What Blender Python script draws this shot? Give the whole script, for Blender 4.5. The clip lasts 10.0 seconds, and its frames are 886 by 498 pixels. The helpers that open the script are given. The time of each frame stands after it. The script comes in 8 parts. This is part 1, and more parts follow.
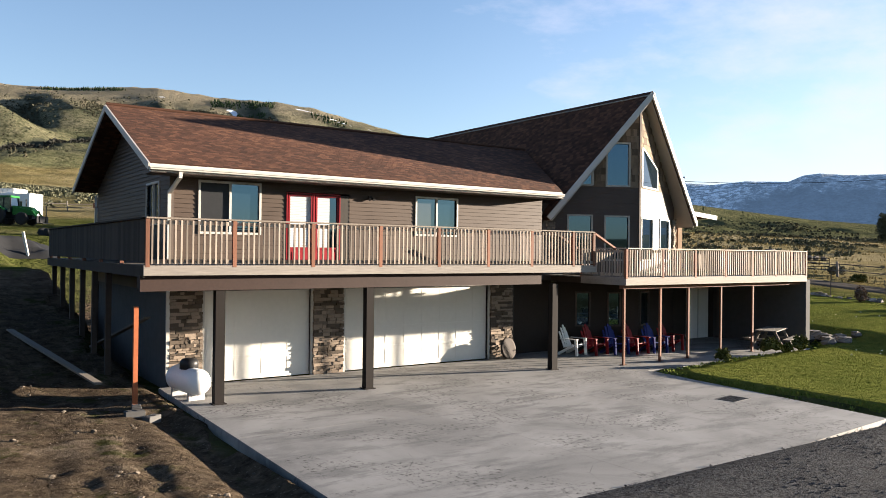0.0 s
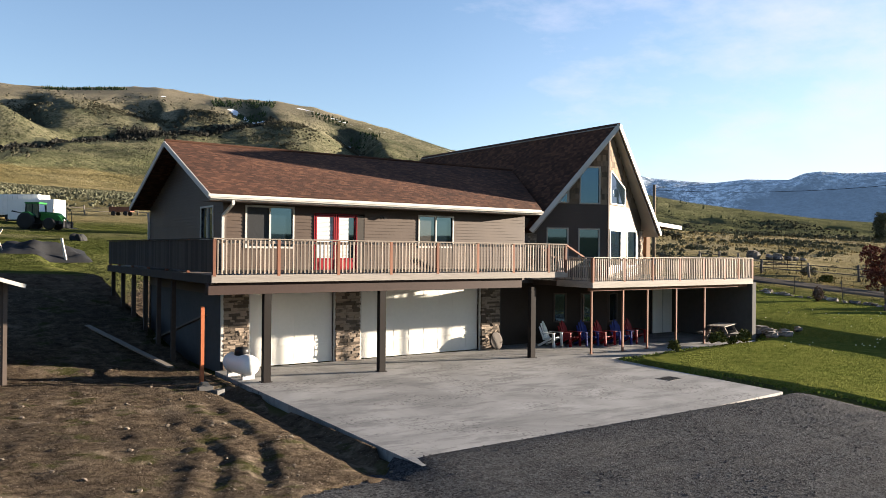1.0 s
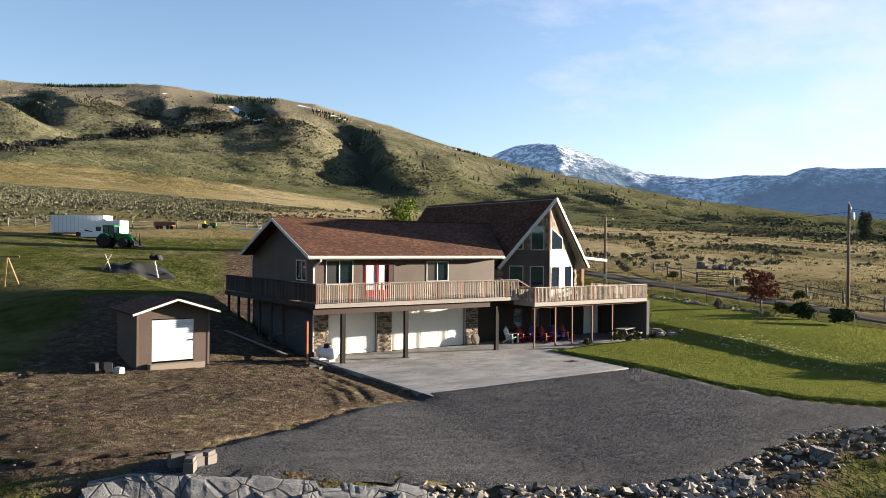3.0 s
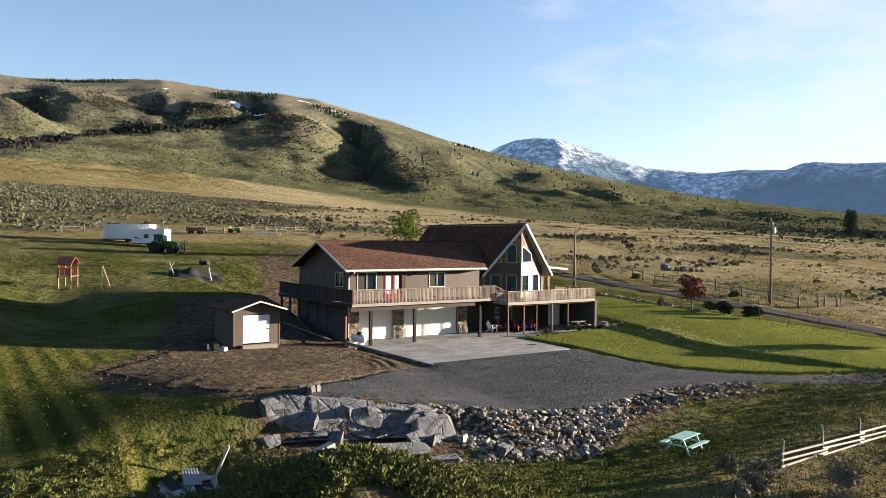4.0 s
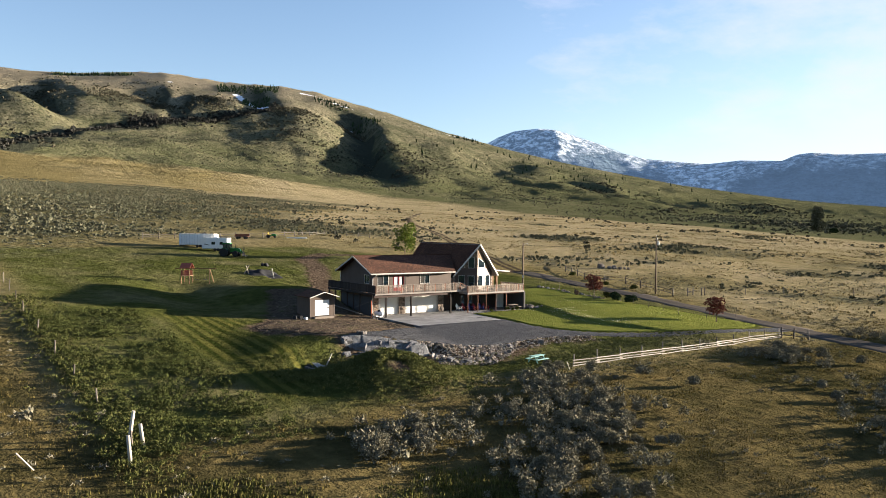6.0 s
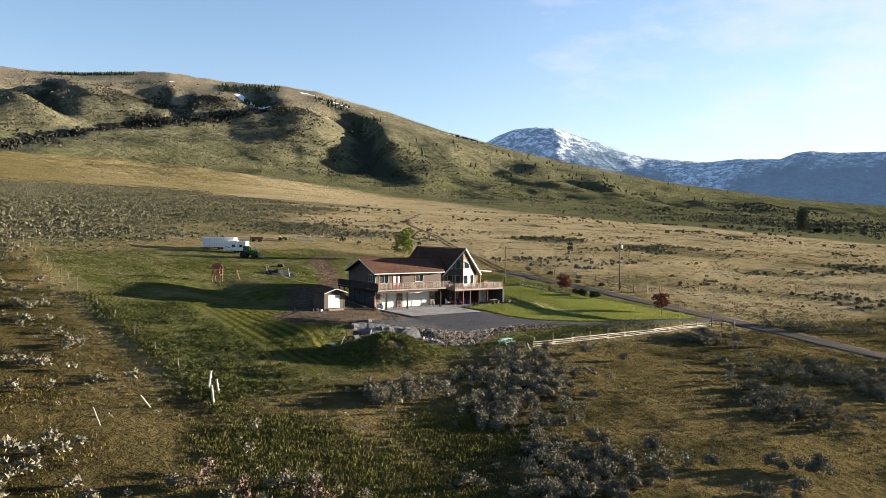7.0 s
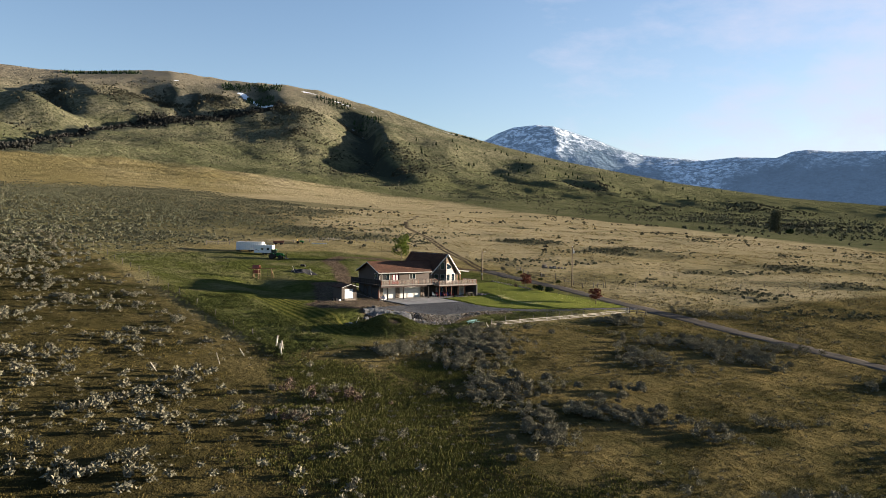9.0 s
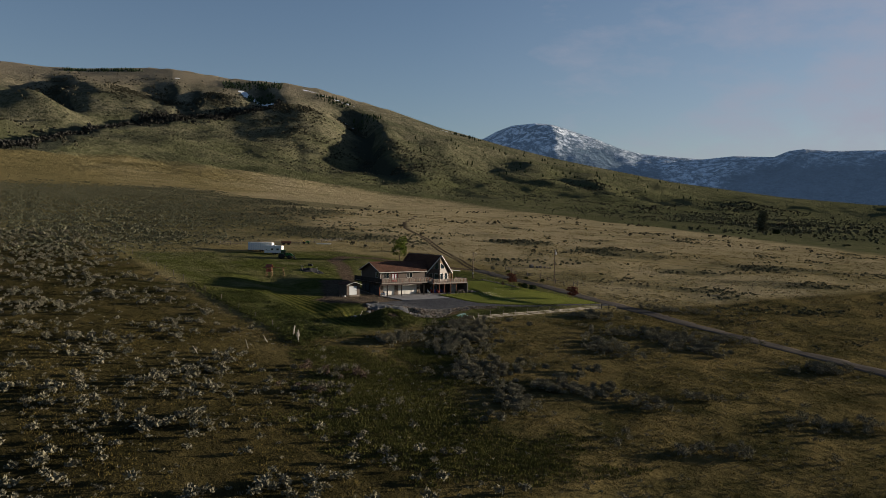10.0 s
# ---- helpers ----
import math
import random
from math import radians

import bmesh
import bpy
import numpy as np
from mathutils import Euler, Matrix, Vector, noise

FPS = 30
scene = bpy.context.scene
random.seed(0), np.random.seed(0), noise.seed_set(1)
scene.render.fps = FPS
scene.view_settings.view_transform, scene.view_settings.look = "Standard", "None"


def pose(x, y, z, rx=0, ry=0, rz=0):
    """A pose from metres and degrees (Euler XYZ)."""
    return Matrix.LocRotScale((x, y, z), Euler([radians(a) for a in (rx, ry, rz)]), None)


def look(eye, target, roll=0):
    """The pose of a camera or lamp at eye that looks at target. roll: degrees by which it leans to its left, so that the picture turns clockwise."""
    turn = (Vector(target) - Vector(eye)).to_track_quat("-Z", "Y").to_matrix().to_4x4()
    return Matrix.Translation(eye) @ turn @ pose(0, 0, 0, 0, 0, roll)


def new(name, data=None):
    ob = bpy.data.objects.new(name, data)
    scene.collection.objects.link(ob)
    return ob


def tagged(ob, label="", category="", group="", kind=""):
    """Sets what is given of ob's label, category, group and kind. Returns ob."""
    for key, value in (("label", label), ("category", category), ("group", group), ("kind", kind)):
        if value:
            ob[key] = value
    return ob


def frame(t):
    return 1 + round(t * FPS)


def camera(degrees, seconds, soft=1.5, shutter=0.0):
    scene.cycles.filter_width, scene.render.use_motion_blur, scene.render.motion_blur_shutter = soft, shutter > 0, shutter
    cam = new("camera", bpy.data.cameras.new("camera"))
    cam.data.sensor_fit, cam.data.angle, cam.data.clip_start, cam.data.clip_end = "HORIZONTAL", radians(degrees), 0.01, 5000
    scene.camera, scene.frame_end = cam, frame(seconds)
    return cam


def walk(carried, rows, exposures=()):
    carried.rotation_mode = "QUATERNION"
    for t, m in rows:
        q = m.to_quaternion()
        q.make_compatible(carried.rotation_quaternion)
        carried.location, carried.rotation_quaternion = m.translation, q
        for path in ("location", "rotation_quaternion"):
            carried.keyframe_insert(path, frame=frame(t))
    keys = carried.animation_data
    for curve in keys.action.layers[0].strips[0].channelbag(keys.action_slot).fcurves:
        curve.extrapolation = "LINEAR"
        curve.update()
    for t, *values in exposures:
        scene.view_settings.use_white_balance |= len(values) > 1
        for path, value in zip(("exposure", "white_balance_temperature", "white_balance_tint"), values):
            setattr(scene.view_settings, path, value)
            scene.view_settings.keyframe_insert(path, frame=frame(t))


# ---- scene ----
cam = camera(59.4, 10.0, soft=0.8)
# seconds, eye, turn (pitch, roll, yaw)
PATH = [
    (0.0, (-5.939, -17.612, 3.544), (0.237, -0.629, -34.661)),
    (0.5, (-7.274, -19.588, 3.769), (0.073, -0.621, -34.623)),
    (1.0, (-8.773, -21.873, 3.936), (0.124, -0.543, -34.604)),
    (1.5, (-10.423, -24.354, 4.243), (0.025, -0.498, -34.598)),
    (2.0, (-12.515, -27.458, 4.733), (0.017, -0.488, -34.602)),
    (2.5, (-15.262, -31.401, 5.422), (-0.063, -0.478, -34.611)),
    (4.0, (-28.800, -51.170, 8.028), (-0.691, -0.524, -34.644)),
    (4.5, (-34.407, -59.740, 8.899), (-0.914, -0.485, -34.651)),
    (5.0, (-40.276, -69.102, 9.836), (-1.135, -0.484, -34.654)),
    (5.5, (-45.933, -78.269, 10.768), (-1.330, -0.521, -34.652)),
    (7.0, (-62.374, -105.868, 13.195), (-1.625, -0.520, -34.630)),
    (7.5, (-67.719, -114.845, 14.005), (-1.704, -0.542, -34.621)),
    (8.0, (-73.041, -123.777, 14.750), (-1.757, -0.570, -34.616)),
    (8.5, (-78.382, -132.675, 15.547), (-1.827, -0.640, -34.617)),
    (9.0, (-83.680, -141.451, 16.423), (-1.902, -0.717, -34.628)),
    (9.5, (-88.910, -150.079, 17.257), (-1.991, -0.802, -34.654)),
    (10.0, (-94.323, -158.988, 18.280), (-2.106, -0.931, -34.699)),
]
walk(cam, [(t, pose(*eye, 90 + pitch, roll, yaw)) for t, eye, (pitch, roll, yaw) in PATH],
     exposures=[(0.0, 2.35, 6300, 13), (8.4, 2.35, 6300, 13), (8.8, 2.2, 6300, 13), (9.2, 1.85, 6300, 13), (9.6, 1.35, 6300, 13), (10.0, 0.85, 6300, 13)])

# ---------------------------------------------------------------- sky and sun
SUN_EL, SUN_AZ = radians(7.0), radians(-16.6)
world = bpy.data.worlds.new("sky")
scene.world = world
world.use_nodes = True
wn, wl = world.node_tree.nodes, world.node_tree.links
sky = wn.new("ShaderNodeTexSky")
sky.sky_type, sky.sun_disc = "NISHITA", False
sky.sun_elevation, sky.sun_rotation = radians(14), math.pi / 2 - SUN_AZ
sky.air_density, sky.dust_density, sky.ozone_density = 1.0, 0.3, 2.3
# thin cirrus, thickest towards the sun's side
wcoord = wn.new("ShaderNodeTexCoord")
wmap = wn.new("ShaderNodeMapping")
wmap.inputs["Rotation"].default_value = (0, 0, radians(-35))
wmap.inputs["Scale"].default_value = (1.1, 4.5, 9.0)
wl.new(wcoord.outputs["Generated"], wmap.inputs["Vector"])
wnoise = wn.new("ShaderNodeTexNoise")
wnoise.inputs["Scale"].default_value, wnoise.inputs["Detail"].default_value, wnoise.inputs["Roughness"].default_value = 2.0, 8, 0.6
wl.new(wmap.outputs["Vector"], wnoise.inputs["Vector"])
wdot = wn.new("ShaderNodeVectorMath")
wdot.operation = "DOT_PRODUCT"
wdot.inputs[1].default_value = (math.cos(radians(4)), math.sin(radians(4)), 0.12)
wl.new(wcoord.outputs["Generated"], wdot.inputs[0])
wside = wn.new("ShaderNodeMapRange")
wside.inputs["From Min"].default_value, wside.inputs["From Max"].default_value = 0.62, 1.0
wside.inputs["To Min"].default_value, wside.inputs["To Max"].default_value = 0.03, 0.40
wl.new(wdot.outputs["Value"], wside.inputs["Value"])
wadd = wn.new("ShaderNodeMath")
wadd.operation = "ADD"
wl.new(wnoise.outputs["Fac"], wadd.inputs[0])
wl.new(wside.outputs["Result"], wadd.inputs[1])
wramp = wn.new("ShaderNodeMapRange")
wramp.inputs["From Min"].default_value, wramp.inputs["From Max"].default_value = 0.66, 1.15
wramp.inputs["To Max"].default_value = 0.85
wl.new(wadd.outputs["Value"], wramp.inputs["Value"])
# veil of thin haze low over the valley
wsep = wn.new("ShaderNodeSeparateXYZ")
wl.new(wcoord.outputs["Generated"], wsep.inputs["Vector"])
wlow = wn.new("ShaderNodeMapRange")
wlow.inputs["From Min"].default_value, wlow.inputs["From Max"].default_value = 0.02, 0.42
wlow.inputs["To Min"].default_value, wlow.inputs["To Max"].default_value = 1.0, 0.0
wl.new(wsep.outputs["Z"], wlow.inputs["Value"])
wveil = wn.new("ShaderNodeMath")
wveil.operation = "MULTIPLY_ADD"
wl.new(wside.outputs["Result"], wveil.inputs[0])
wveil.inputs[1].default_value, wveil.inputs[2].default_value = 0.85, 0.10
wthin = wn.new("ShaderNodeMath")
wthin.operation = "MULTIPLY"
wl.new(wlow.outputs["Result"], wthin.inputs[0])
wl.new(wveil.outputs["Value"], wthin.inputs[1])
wsum = wn.new("ShaderNodeMath")
wsum.operation, wsum.use_clamp = "ADD", True
wl.new(wramp.outputs["Result"], wsum.inputs[0])
wl.new(wthin.outputs["Value"], wsum.inputs[1])
wmix = wn.new("ShaderNodeMix")
wmix.data_type = "RGBA"
wl.new(wsum.outputs["Value"], wmix.inputs["Factor"])
wl.new(sky.outputs["Color"], wmix.inputs["A"])
wmix.inputs["B"].default_value = (4.3, 4.4, 5.2, 1)
wback = wn["Background"]
wl.new(wmix.outputs["Result"], wback.inputs["Color"])
wback.inputs["Strength"].default_value = 0.043

sun = new("sun", bpy.data.lights.new("sun", "SUN"))
sun.data.energy, sun.data.angle, sun.data.color = 5.6, radians(0.6), (1.0, 0.86, 0.66)
to_sun = Vector((math.cos(SUN_EL) * math.cos(SUN_AZ), math.cos(SUN_EL) * math.sin(SUN_AZ), math.sin(SUN_EL)))
sun.matrix_world = look(to_sun * 100, (0, 0, 0))

# ---------------------------------------------------------------- landform
def smooth(a, b, v):
    t = np.clip((np.asarray(v, float) - a) / (b - a), 0.0, 1.0)
    return t * t * (3 - 2 * t)


def lattice(i, j, seed):
    h = np.sin(i * 127.1 + j * 311.7 + seed * 74.7) * 43758.5453
    return h - np.floor(h)


def value_noise(x, y, seed=0):
    i, j = np.floor(x), np.floor(y)
    fx, fy = x - i, y - j
    fx, fy = fx * fx * (3 - 2 * fx), fy * fy * (3 - 2 * fy)
    a = lattice(i, j, seed) * (1 - fx) + lattice(i + 1, j, seed) * fx
    b = lattice(i, j + 1, seed) * (1 - fx) + lattice(i + 1, j + 1, seed) * fx
    return (a * (1 - fy) + b * fy) * 2 - 1


def fbm(x, y, seed=0, octaves=4):
    v, amp, s = 0.0, 1.0, 1.0
    for k in range(octaves):
        v = v + amp * value_noise(x * s + 13.7 * k, y * s - 7.3 * k, seed + k)
        amp, s = amp * 0.5, s * 2.03
    return v


def near_line(x, y, pts):
    """Distance from (x, y) to a chain of points, and how far along the chain the nearest spot lies (0 to 1)."""
    best, along, n = np.full(np.shape(x), 1e9), np.zeros(np.shape(x)), len(pts) - 1
    for k in range(n):
        (ax, ay), (bx, by) = pts[k][:2], pts[k + 1][:2]
        dx, dy = bx - ax, by - ay
        f = np.clip(((x - ax) * dx + (y - ay) * dy) / (dx * dx + dy * dy), 0, 1)
        d = np.hypot(x - ax - f * dx, y - ay - f * dy)
        along = np.where(d < best, (k + f) / n, along)
        best = np.minimum(best, d)
    return best, along


def beside_line(x, y, pts):
    """Distance from a chain of points, positive on its right-hand side, and how far along the chain."""
    best, along, n = np.full(np.shape(x), 1e9), np.zeros(np.shape(x)), len(pts) - 1
    signed = np.full(np.shape(x), 1e9)
    for k in range(n):
        (ax, ay), (bx, by) = pts[k][:2], pts[k + 1][:2]
        dx, dy = bx - ax, by - ay
        f = np.clip(((x - ax) * dx + (y - ay) * dy) / (dx * dx + dy * dy), 0, 1)
        d = np.hypot(x - ax - f * dx, y - ay - f * dy)
        s = np.where((x - ax) * dy - (y - ay) * dx > 0, d, -d)
        closer = d < best
        along, signed, best = np.where(closer, (k + f) / n, along), np.where(closer, s, signed), np.where(closer, d, best)
    return signed, along


def inside(x, y, poly):
    """Signed distance to a polygon's border, positive inside."""
    x, y = np.asarray(x, float), np.asarray(y, float)
    d, _ = near_line(x, y, list(poly) + [poly[0]])
    odd = np.zeros(x.shape, bool)
    for (ax, ay), (bx, by) in zip(poly, list(poly[1:]) + [poly[0]]):
        if ay != by:
            odd ^= ((ay > y) != (by > y)) & (x < (bx - ax) * (y - ay) / (by - ay) + ax)
    return np.where(odd, d, -d)


# the view's middle line over the valley, and the origin from which bearings are counted
VALLEY = (-60.0, -110.0)
AHEAD = radians(55.36)


def bearing(x, y):
    dx, dy = x - VALLEY[0], y - VALLEY[1]
    ahead = dx * math.cos(AHEAD) + dy * math.sin(AHEAD)
    right = dx * math.sin(AHEAD) - dy * math.cos(AHEAD)
    return np.degrees(np.arctan2(right, ahead)), np.hypot(dx, dy)


# crest of the bare hill: bearing, rise of its skyline, distance, distance of its foot
HILL = np.array([(-75, 9.0, 2600, 800), (-45, 9.7, 2700, 800), (-29.6, 10.0, 2700, 800), (-25.4, 10.05, 2650, 800), (-22, 10.4, 2650, 820),
                 (-19.5, 10.48, 2600, 830), (-15.6, 10.1, 2550, 850), (-11.7, 10.0, 2500, 880), (-9.3, 9.7, 2480, 900), (-6.9, 9.07, 2450, 920), (-4.4, 8.45, 2420, 940), (0.6, 6.9, 2400, 980),
                 (4.7, 5.8, 2400, 1000), (8.8, 4.83, 2400, 1050), (16.8, 3.23, 2400, 1150), (24.1, 2.18, 2400, 1300), (29.6, 1.68, 2400, 1400), (50, 1.2, 2500, 1400), (80, 1.0, 2500, 1400)])
# snow mountain and the long range beside it, behind the valley
RANGE = np.array([(-20, 1.5), (0.5, 5.2), (3.1, 6.35), (3.9, 6.8), (5.1, 7.25), (6.8, 7.41), (8.0, 7.32), (9.2, 6.95), (11.2, 6.28), (12.8, 5.62), (14.4, 5.2), (16.7, 4.97), (18.6, 4.79), (20.8, 5.0),
                  (23.3, 4.9), (24.2, 5.28), (25.2, 5.39), (26.7, 5.23), (30.5, 5.2), (36, 5.3), (46, 4.5), (60, 2.5), (80, 1.2)])
# rounded spurs of the hill: two ends as (bearing, distance), height, width
SPURS = [((-31.5, 1960), (-25.9, 1600), 44, 75), ((-22.6, 1900), (-24.2, 2350), 20, 90), ((-16.0, 1950), (-15.6, 2300), 16, 70), ((-8.9, 1750), (-9.8, 2200), 20, 90),
         ((2, 1500), (-1, 2250), 12, 60), ((9, 1500), (6, 2300), 12, 60), ((-0.5, 1300), (-3, 1900), 10, 60), ((14, 1450), (11, 2100), 10, 60)]
# gullies: the rim from its upper to its lower end as (bearing, distance); depth, width of the steep bank under the rim, reach of the hollow beyond it
GULLIES = [([(-7.4, 2330), (-6.1, 2240), (-4.9, 2080), (-4.7, 1850), (-4.5, 1660), (-2.8, 1500), (-1.2, 1350)], 46, 40, 150),
           ([(-26.4, 2520), (-26.3, 2200), (-25.9, 1950), (-24.4, 1800)], 30, 50, 130),
           ([(-19.0, 2400), (-19.5, 2170), (-20.0, 1860)], 17, 40, 90), ([(-17.5, 2390), (-17.9, 2060), (-18.3, 1850)], 20, 40, 80),
           ([(-12.9, 2500), (-12.0, 2180), (-12.5, 1960)], 26, 45, 110),
           ([(9.0, 1900), (12.4, 1560)], 4.5, 34, 70), ([(3.0, 2100), (6.2, 1500)], 4.5, 34, 70), ([(16.0, 1700), (19.5, 1350)], 4.5, 34, 70), ([(-11.0, 1750), (-9.2, 1450)], 6, 25, 50), ([(-15.0, 1650), (-12.0, 1400)], 5, 25, 50)]
# creek behind the low bench, its band of shade painted dark: bearing, distance
CREEK = [(-12.2, 2080), (-14.4, 1965), (-17.9, 1860), (-21.6, 1785), (-25.6, 1545), (-28.4, 1300), (-31.5, 1120)]
GULLIES.append(([(-10.5, 2140)] + CREEK + [(-37, 1050)], 26, 30, 100))
# where the grey sage slopes give way to the golden pasture: bearing, distance
EDGE = np.array([(-80, 1100), (-30.5, 1110), (-23.6, 1245), (-16.1, 1216), (-8, 1146), (0.5, 1100), (6, 1000), (9, 900), (13, 720), (17.4, 600), (23.4, 510), (31.4, 430), (70, 380)])
# upper rim of the driveway bank
RIM = np.array([(-40, -17.9), (-15, -17.9), (-11, -18.9), (-7, -20.0), (-3.8, -20.6), (-0.9, -21.2), (2.1, -21.6), (8.8, -20.7), (14, -21.4), (18, -23.6), (23, -26.3), (32, -28.2), (60, -29.5)])


def polar(b, r):
    a = AHEAD - radians(b)
    return VALLEY[0] + r * math.cos(a), VALLEY[1] + r * math.sin(a)


def valley_floor(x, y):
    z = 0.45 + np.where(y > 0, np.clip(y, 0, 3000) * (0.083 - 0.00007 * np.clip(x, -100, 500)), 0.074 * np.clip(y, -400, 0)) + 0.02 * np.clip(-x - 20, 0, 60)
    z = z + 0.5 * np.exp(-(((x + 42) / 16) ** 2 + ((y - 6) / 20) ** 2))
    roll = smooth(25, 90, np.hypot(x - 5, y))
    return z + roll * (0.5 * fbm(x / 38, y / 38, 3, 3) + 0.10 * fbm(x / 5.5, y / 5.5, 5, 2))


def ground_z(x, y):
    """Height of the ground at (x, y)."""
    x, y = np.asarray(x, float), np.asarray(y, float)
    z = valley_floor(x, y)
    # the levelled yard round the house, cut into the slope behind and filled in front
    yard = (0.075 - 0.045 * smooth(-12, -4, y)) * np.clip(-x - 2.5, 0, 20) + 0.02 * np.clip(x - 24, 0, 40)
    yard = yard + 0.19 * np.clip(y - 3.2, 0, 14) * (1 - smooth(-1.3, -0.5, x)) * smooth(-22, -8, x) + 0.06 * np.clip(y, 0, 20) * smooth(23.5, 30, x)
    dx = np.clip(-13 - x, 0, None) / 16 + np.clip(x - 26, 0, None) / 26
    dy = np.clip(np.interp(x, RIM[:, 0], RIM[:, 1]) + 0.3 - y, 0, None) / (4.2 - 2.5 * smooth(-22, -15, x) * (1 - smooth(-6.5, -4.5, x))) + np.clip(y - 18, 0, None) / 30
    yard = yard - (0.03 + 0.07 * np.clip(-10 - y, 0, 14)) * smooth(-14, -1, x) * smooth(8.6, 9.2, -y)
    w = 1 - smooth(0.0, 1.0, np.hypot(dx, dy))
    bumps = 0.028 * fbm(x / 1.7, y / 1.7, 9, 3) * smooth(1.5, 5, -x - 1.0 + np.clip(-y - 9, -3, 0))
    z = z * (1 - w) + w * (yard + bumps)
    under = smooth(-1.1, -0.7, x) * smooth(-9.5, -9.0, y) * (1 - smooth(23.0, 23.4, x)) * (1 - smooth(12, 14, y))
    z = z - 0.30 * under * (1 - smooth(-0.2, 0.2, (x - 12.6) * (y < -1.5)))
    z = z - 0.07 * smooth(-6, -1.5, x) * (1 - smooth(-1.2, -0.9, x)) * smooth(-13, -10, y) * (1 - smooth(1, 6, y))
    z = z - 0.8 * np.exp(-(((x + 2) / 13) ** 2 + ((y + 26.0) / 3.6) ** 2))
    # trench along the slab's edge, and the low terrace across the lawn
    z = z - 0.17 * np.exp(-((x + 1.35 - 0.03 * y) / 0.42) ** 2) * smooth(-10.6, -9.4, y) * (1 - smooth(-0.6, 0.6, y))
    d, _ = beside_line(x, y, [(26.5, -0.5), (25.7, -2.2), (24.0, -6.8), (21.8, -11.5), (22.2, -16.7), (24.5, -20)])
    z = z + 0.34 * (1 - smooth(-0.45, 0.35, d)) * smooth(-25, -19, y) * (1 - smooth(-0.5, 5, y)) * (1 - smooth(30, 41, x))
    # wheel ruts beside the slab
    for rut in ([(-2.2, -1), (-2.6, -6), (-4.2, -11), (-7, -15)], [(-3.8, -1), (-4.3, -6), (-5.9, -10.5), (-9, -14)], [(-9, -3), (-13, -7), (-19, -10)], [(-9, -5), (-13, -9.5), (-18, -13)]):
        d, _ = near_line(x, y, rut)
        z = z - 0.015 * np.exp(-(d / 0.28) ** 2) + 0.008 * np.exp(-((d - 0.55) / 0.25) ** 2)
    z = z - 0.75 * np.exp(-(((x + 19.2) / 2.4) ** 2 + ((y + 20.8) / 3.2) ** 2))
    # heap of earth in front of the rock bank
    z = z + 2.3 * np.exp(-(((x + 16.3) / 4.4) ** 2 + ((y + 28.4) / 4.2) ** 2)) + 0.18 * fbm(x / 1.6, y / 1.6, 77, 3) * np.exp(-((x + 16.3) / 5) ** 2 - ((y + 28.4) / 5) ** 2)
    # the bare hill
    b, r = bearing(x, y)
    far = r > 600
    if np.any(far):
        rise = np.interp(b, HILL[:, 0], HILL[:, 1])
        rc, rf = np.interp(b, HILL[:, 0], HILL[:, 2]), np.interp(b, HILL[:, 0], HILL[:, 3])
        base = np.degrees(np.arctan2(z, np.maximum(r, 1)))
        crest = np.tan(np.radians(rise)) * rc + 10
        f = np.clip((r - rf) / (rc - rf), 0, 1)
        f = 0.7 * f + 0.3 * smooth(0, 1, f)
        hill = r * np.tan(np.radians(base + (rise - base) * f)) + 8 * f
        back = crest * (1 - 0.9 * smooth(rc, rc + 900, r))
        h = np.where(r > rc, back, hill)
        relief = smooth(rf, rf + 500, r) * (1 - smooth(rc - 350, rc - 60, r))
        wx, wy = x + 42 * fbm(x / 210, y / 210, 25, 3), y + 42 * fbm(x / 210, y / 210, 27, 3)
        for p, q, height, width in SPURS:
            d, along = near_line(wx, wy, [polar(*p), polar(*q)])
            h = h + height * np.exp(-(d / width) ** 2) * relief * np.sin(np.pi * np.clip(along * 0.86 + 0.1, 0, 1))
        vx, vy = x + 16 * fbm(x / 120, y / 120, 33, 3), y + 16 * fbm(x / 120, y / 120, 35, 3)
        for chain, depth, bank, reach in GULLIES:
            d, along = beside_line(vx, vy, [polar(*p) for p in chain])
            hollow = smooth(-0.15 * bank, bank, d) * np.exp(-(np.clip(d, 0, None) / reach) ** 2) - 0.18 * np.exp(-((d + 30) / 40) ** 2)
            h = h - depth * hollow * smooth(0, 0.3, along) * (1 - smooth(0.6, 0.97, along)) * (1 - smooth(rc - 250, rc - 40, r))
        h = h + relief * (11 * fbm(x / 260, y / 260, 21, 4) + 3.0 * fbm(x / 60, y / 60, 23, 4))
        z = np.where(far, np.where(r > rf, h, z), z)
    return z


def mountain_z(b, r):
    """Height of the far range by bearing and distance."""
    peak = 4550 * np.tan(np.radians(np.interp(b, RANGE[:, 0], RANGE[:, 1])))
    x, y = r * np.sin(np.radians(b)), r * np.cos(np.radians(b))
    ribs = 1 - np.abs(fbm(x / 420, y / 420, 31, 5))
    f = smooth(3250, 4550, r)
    return peak * (f * (0.90 + 0.10 * f) + 0.07 * (ribs - 0.6) * f * (1 - smooth(4250, 4520, r))) - 30 * (1 - f)

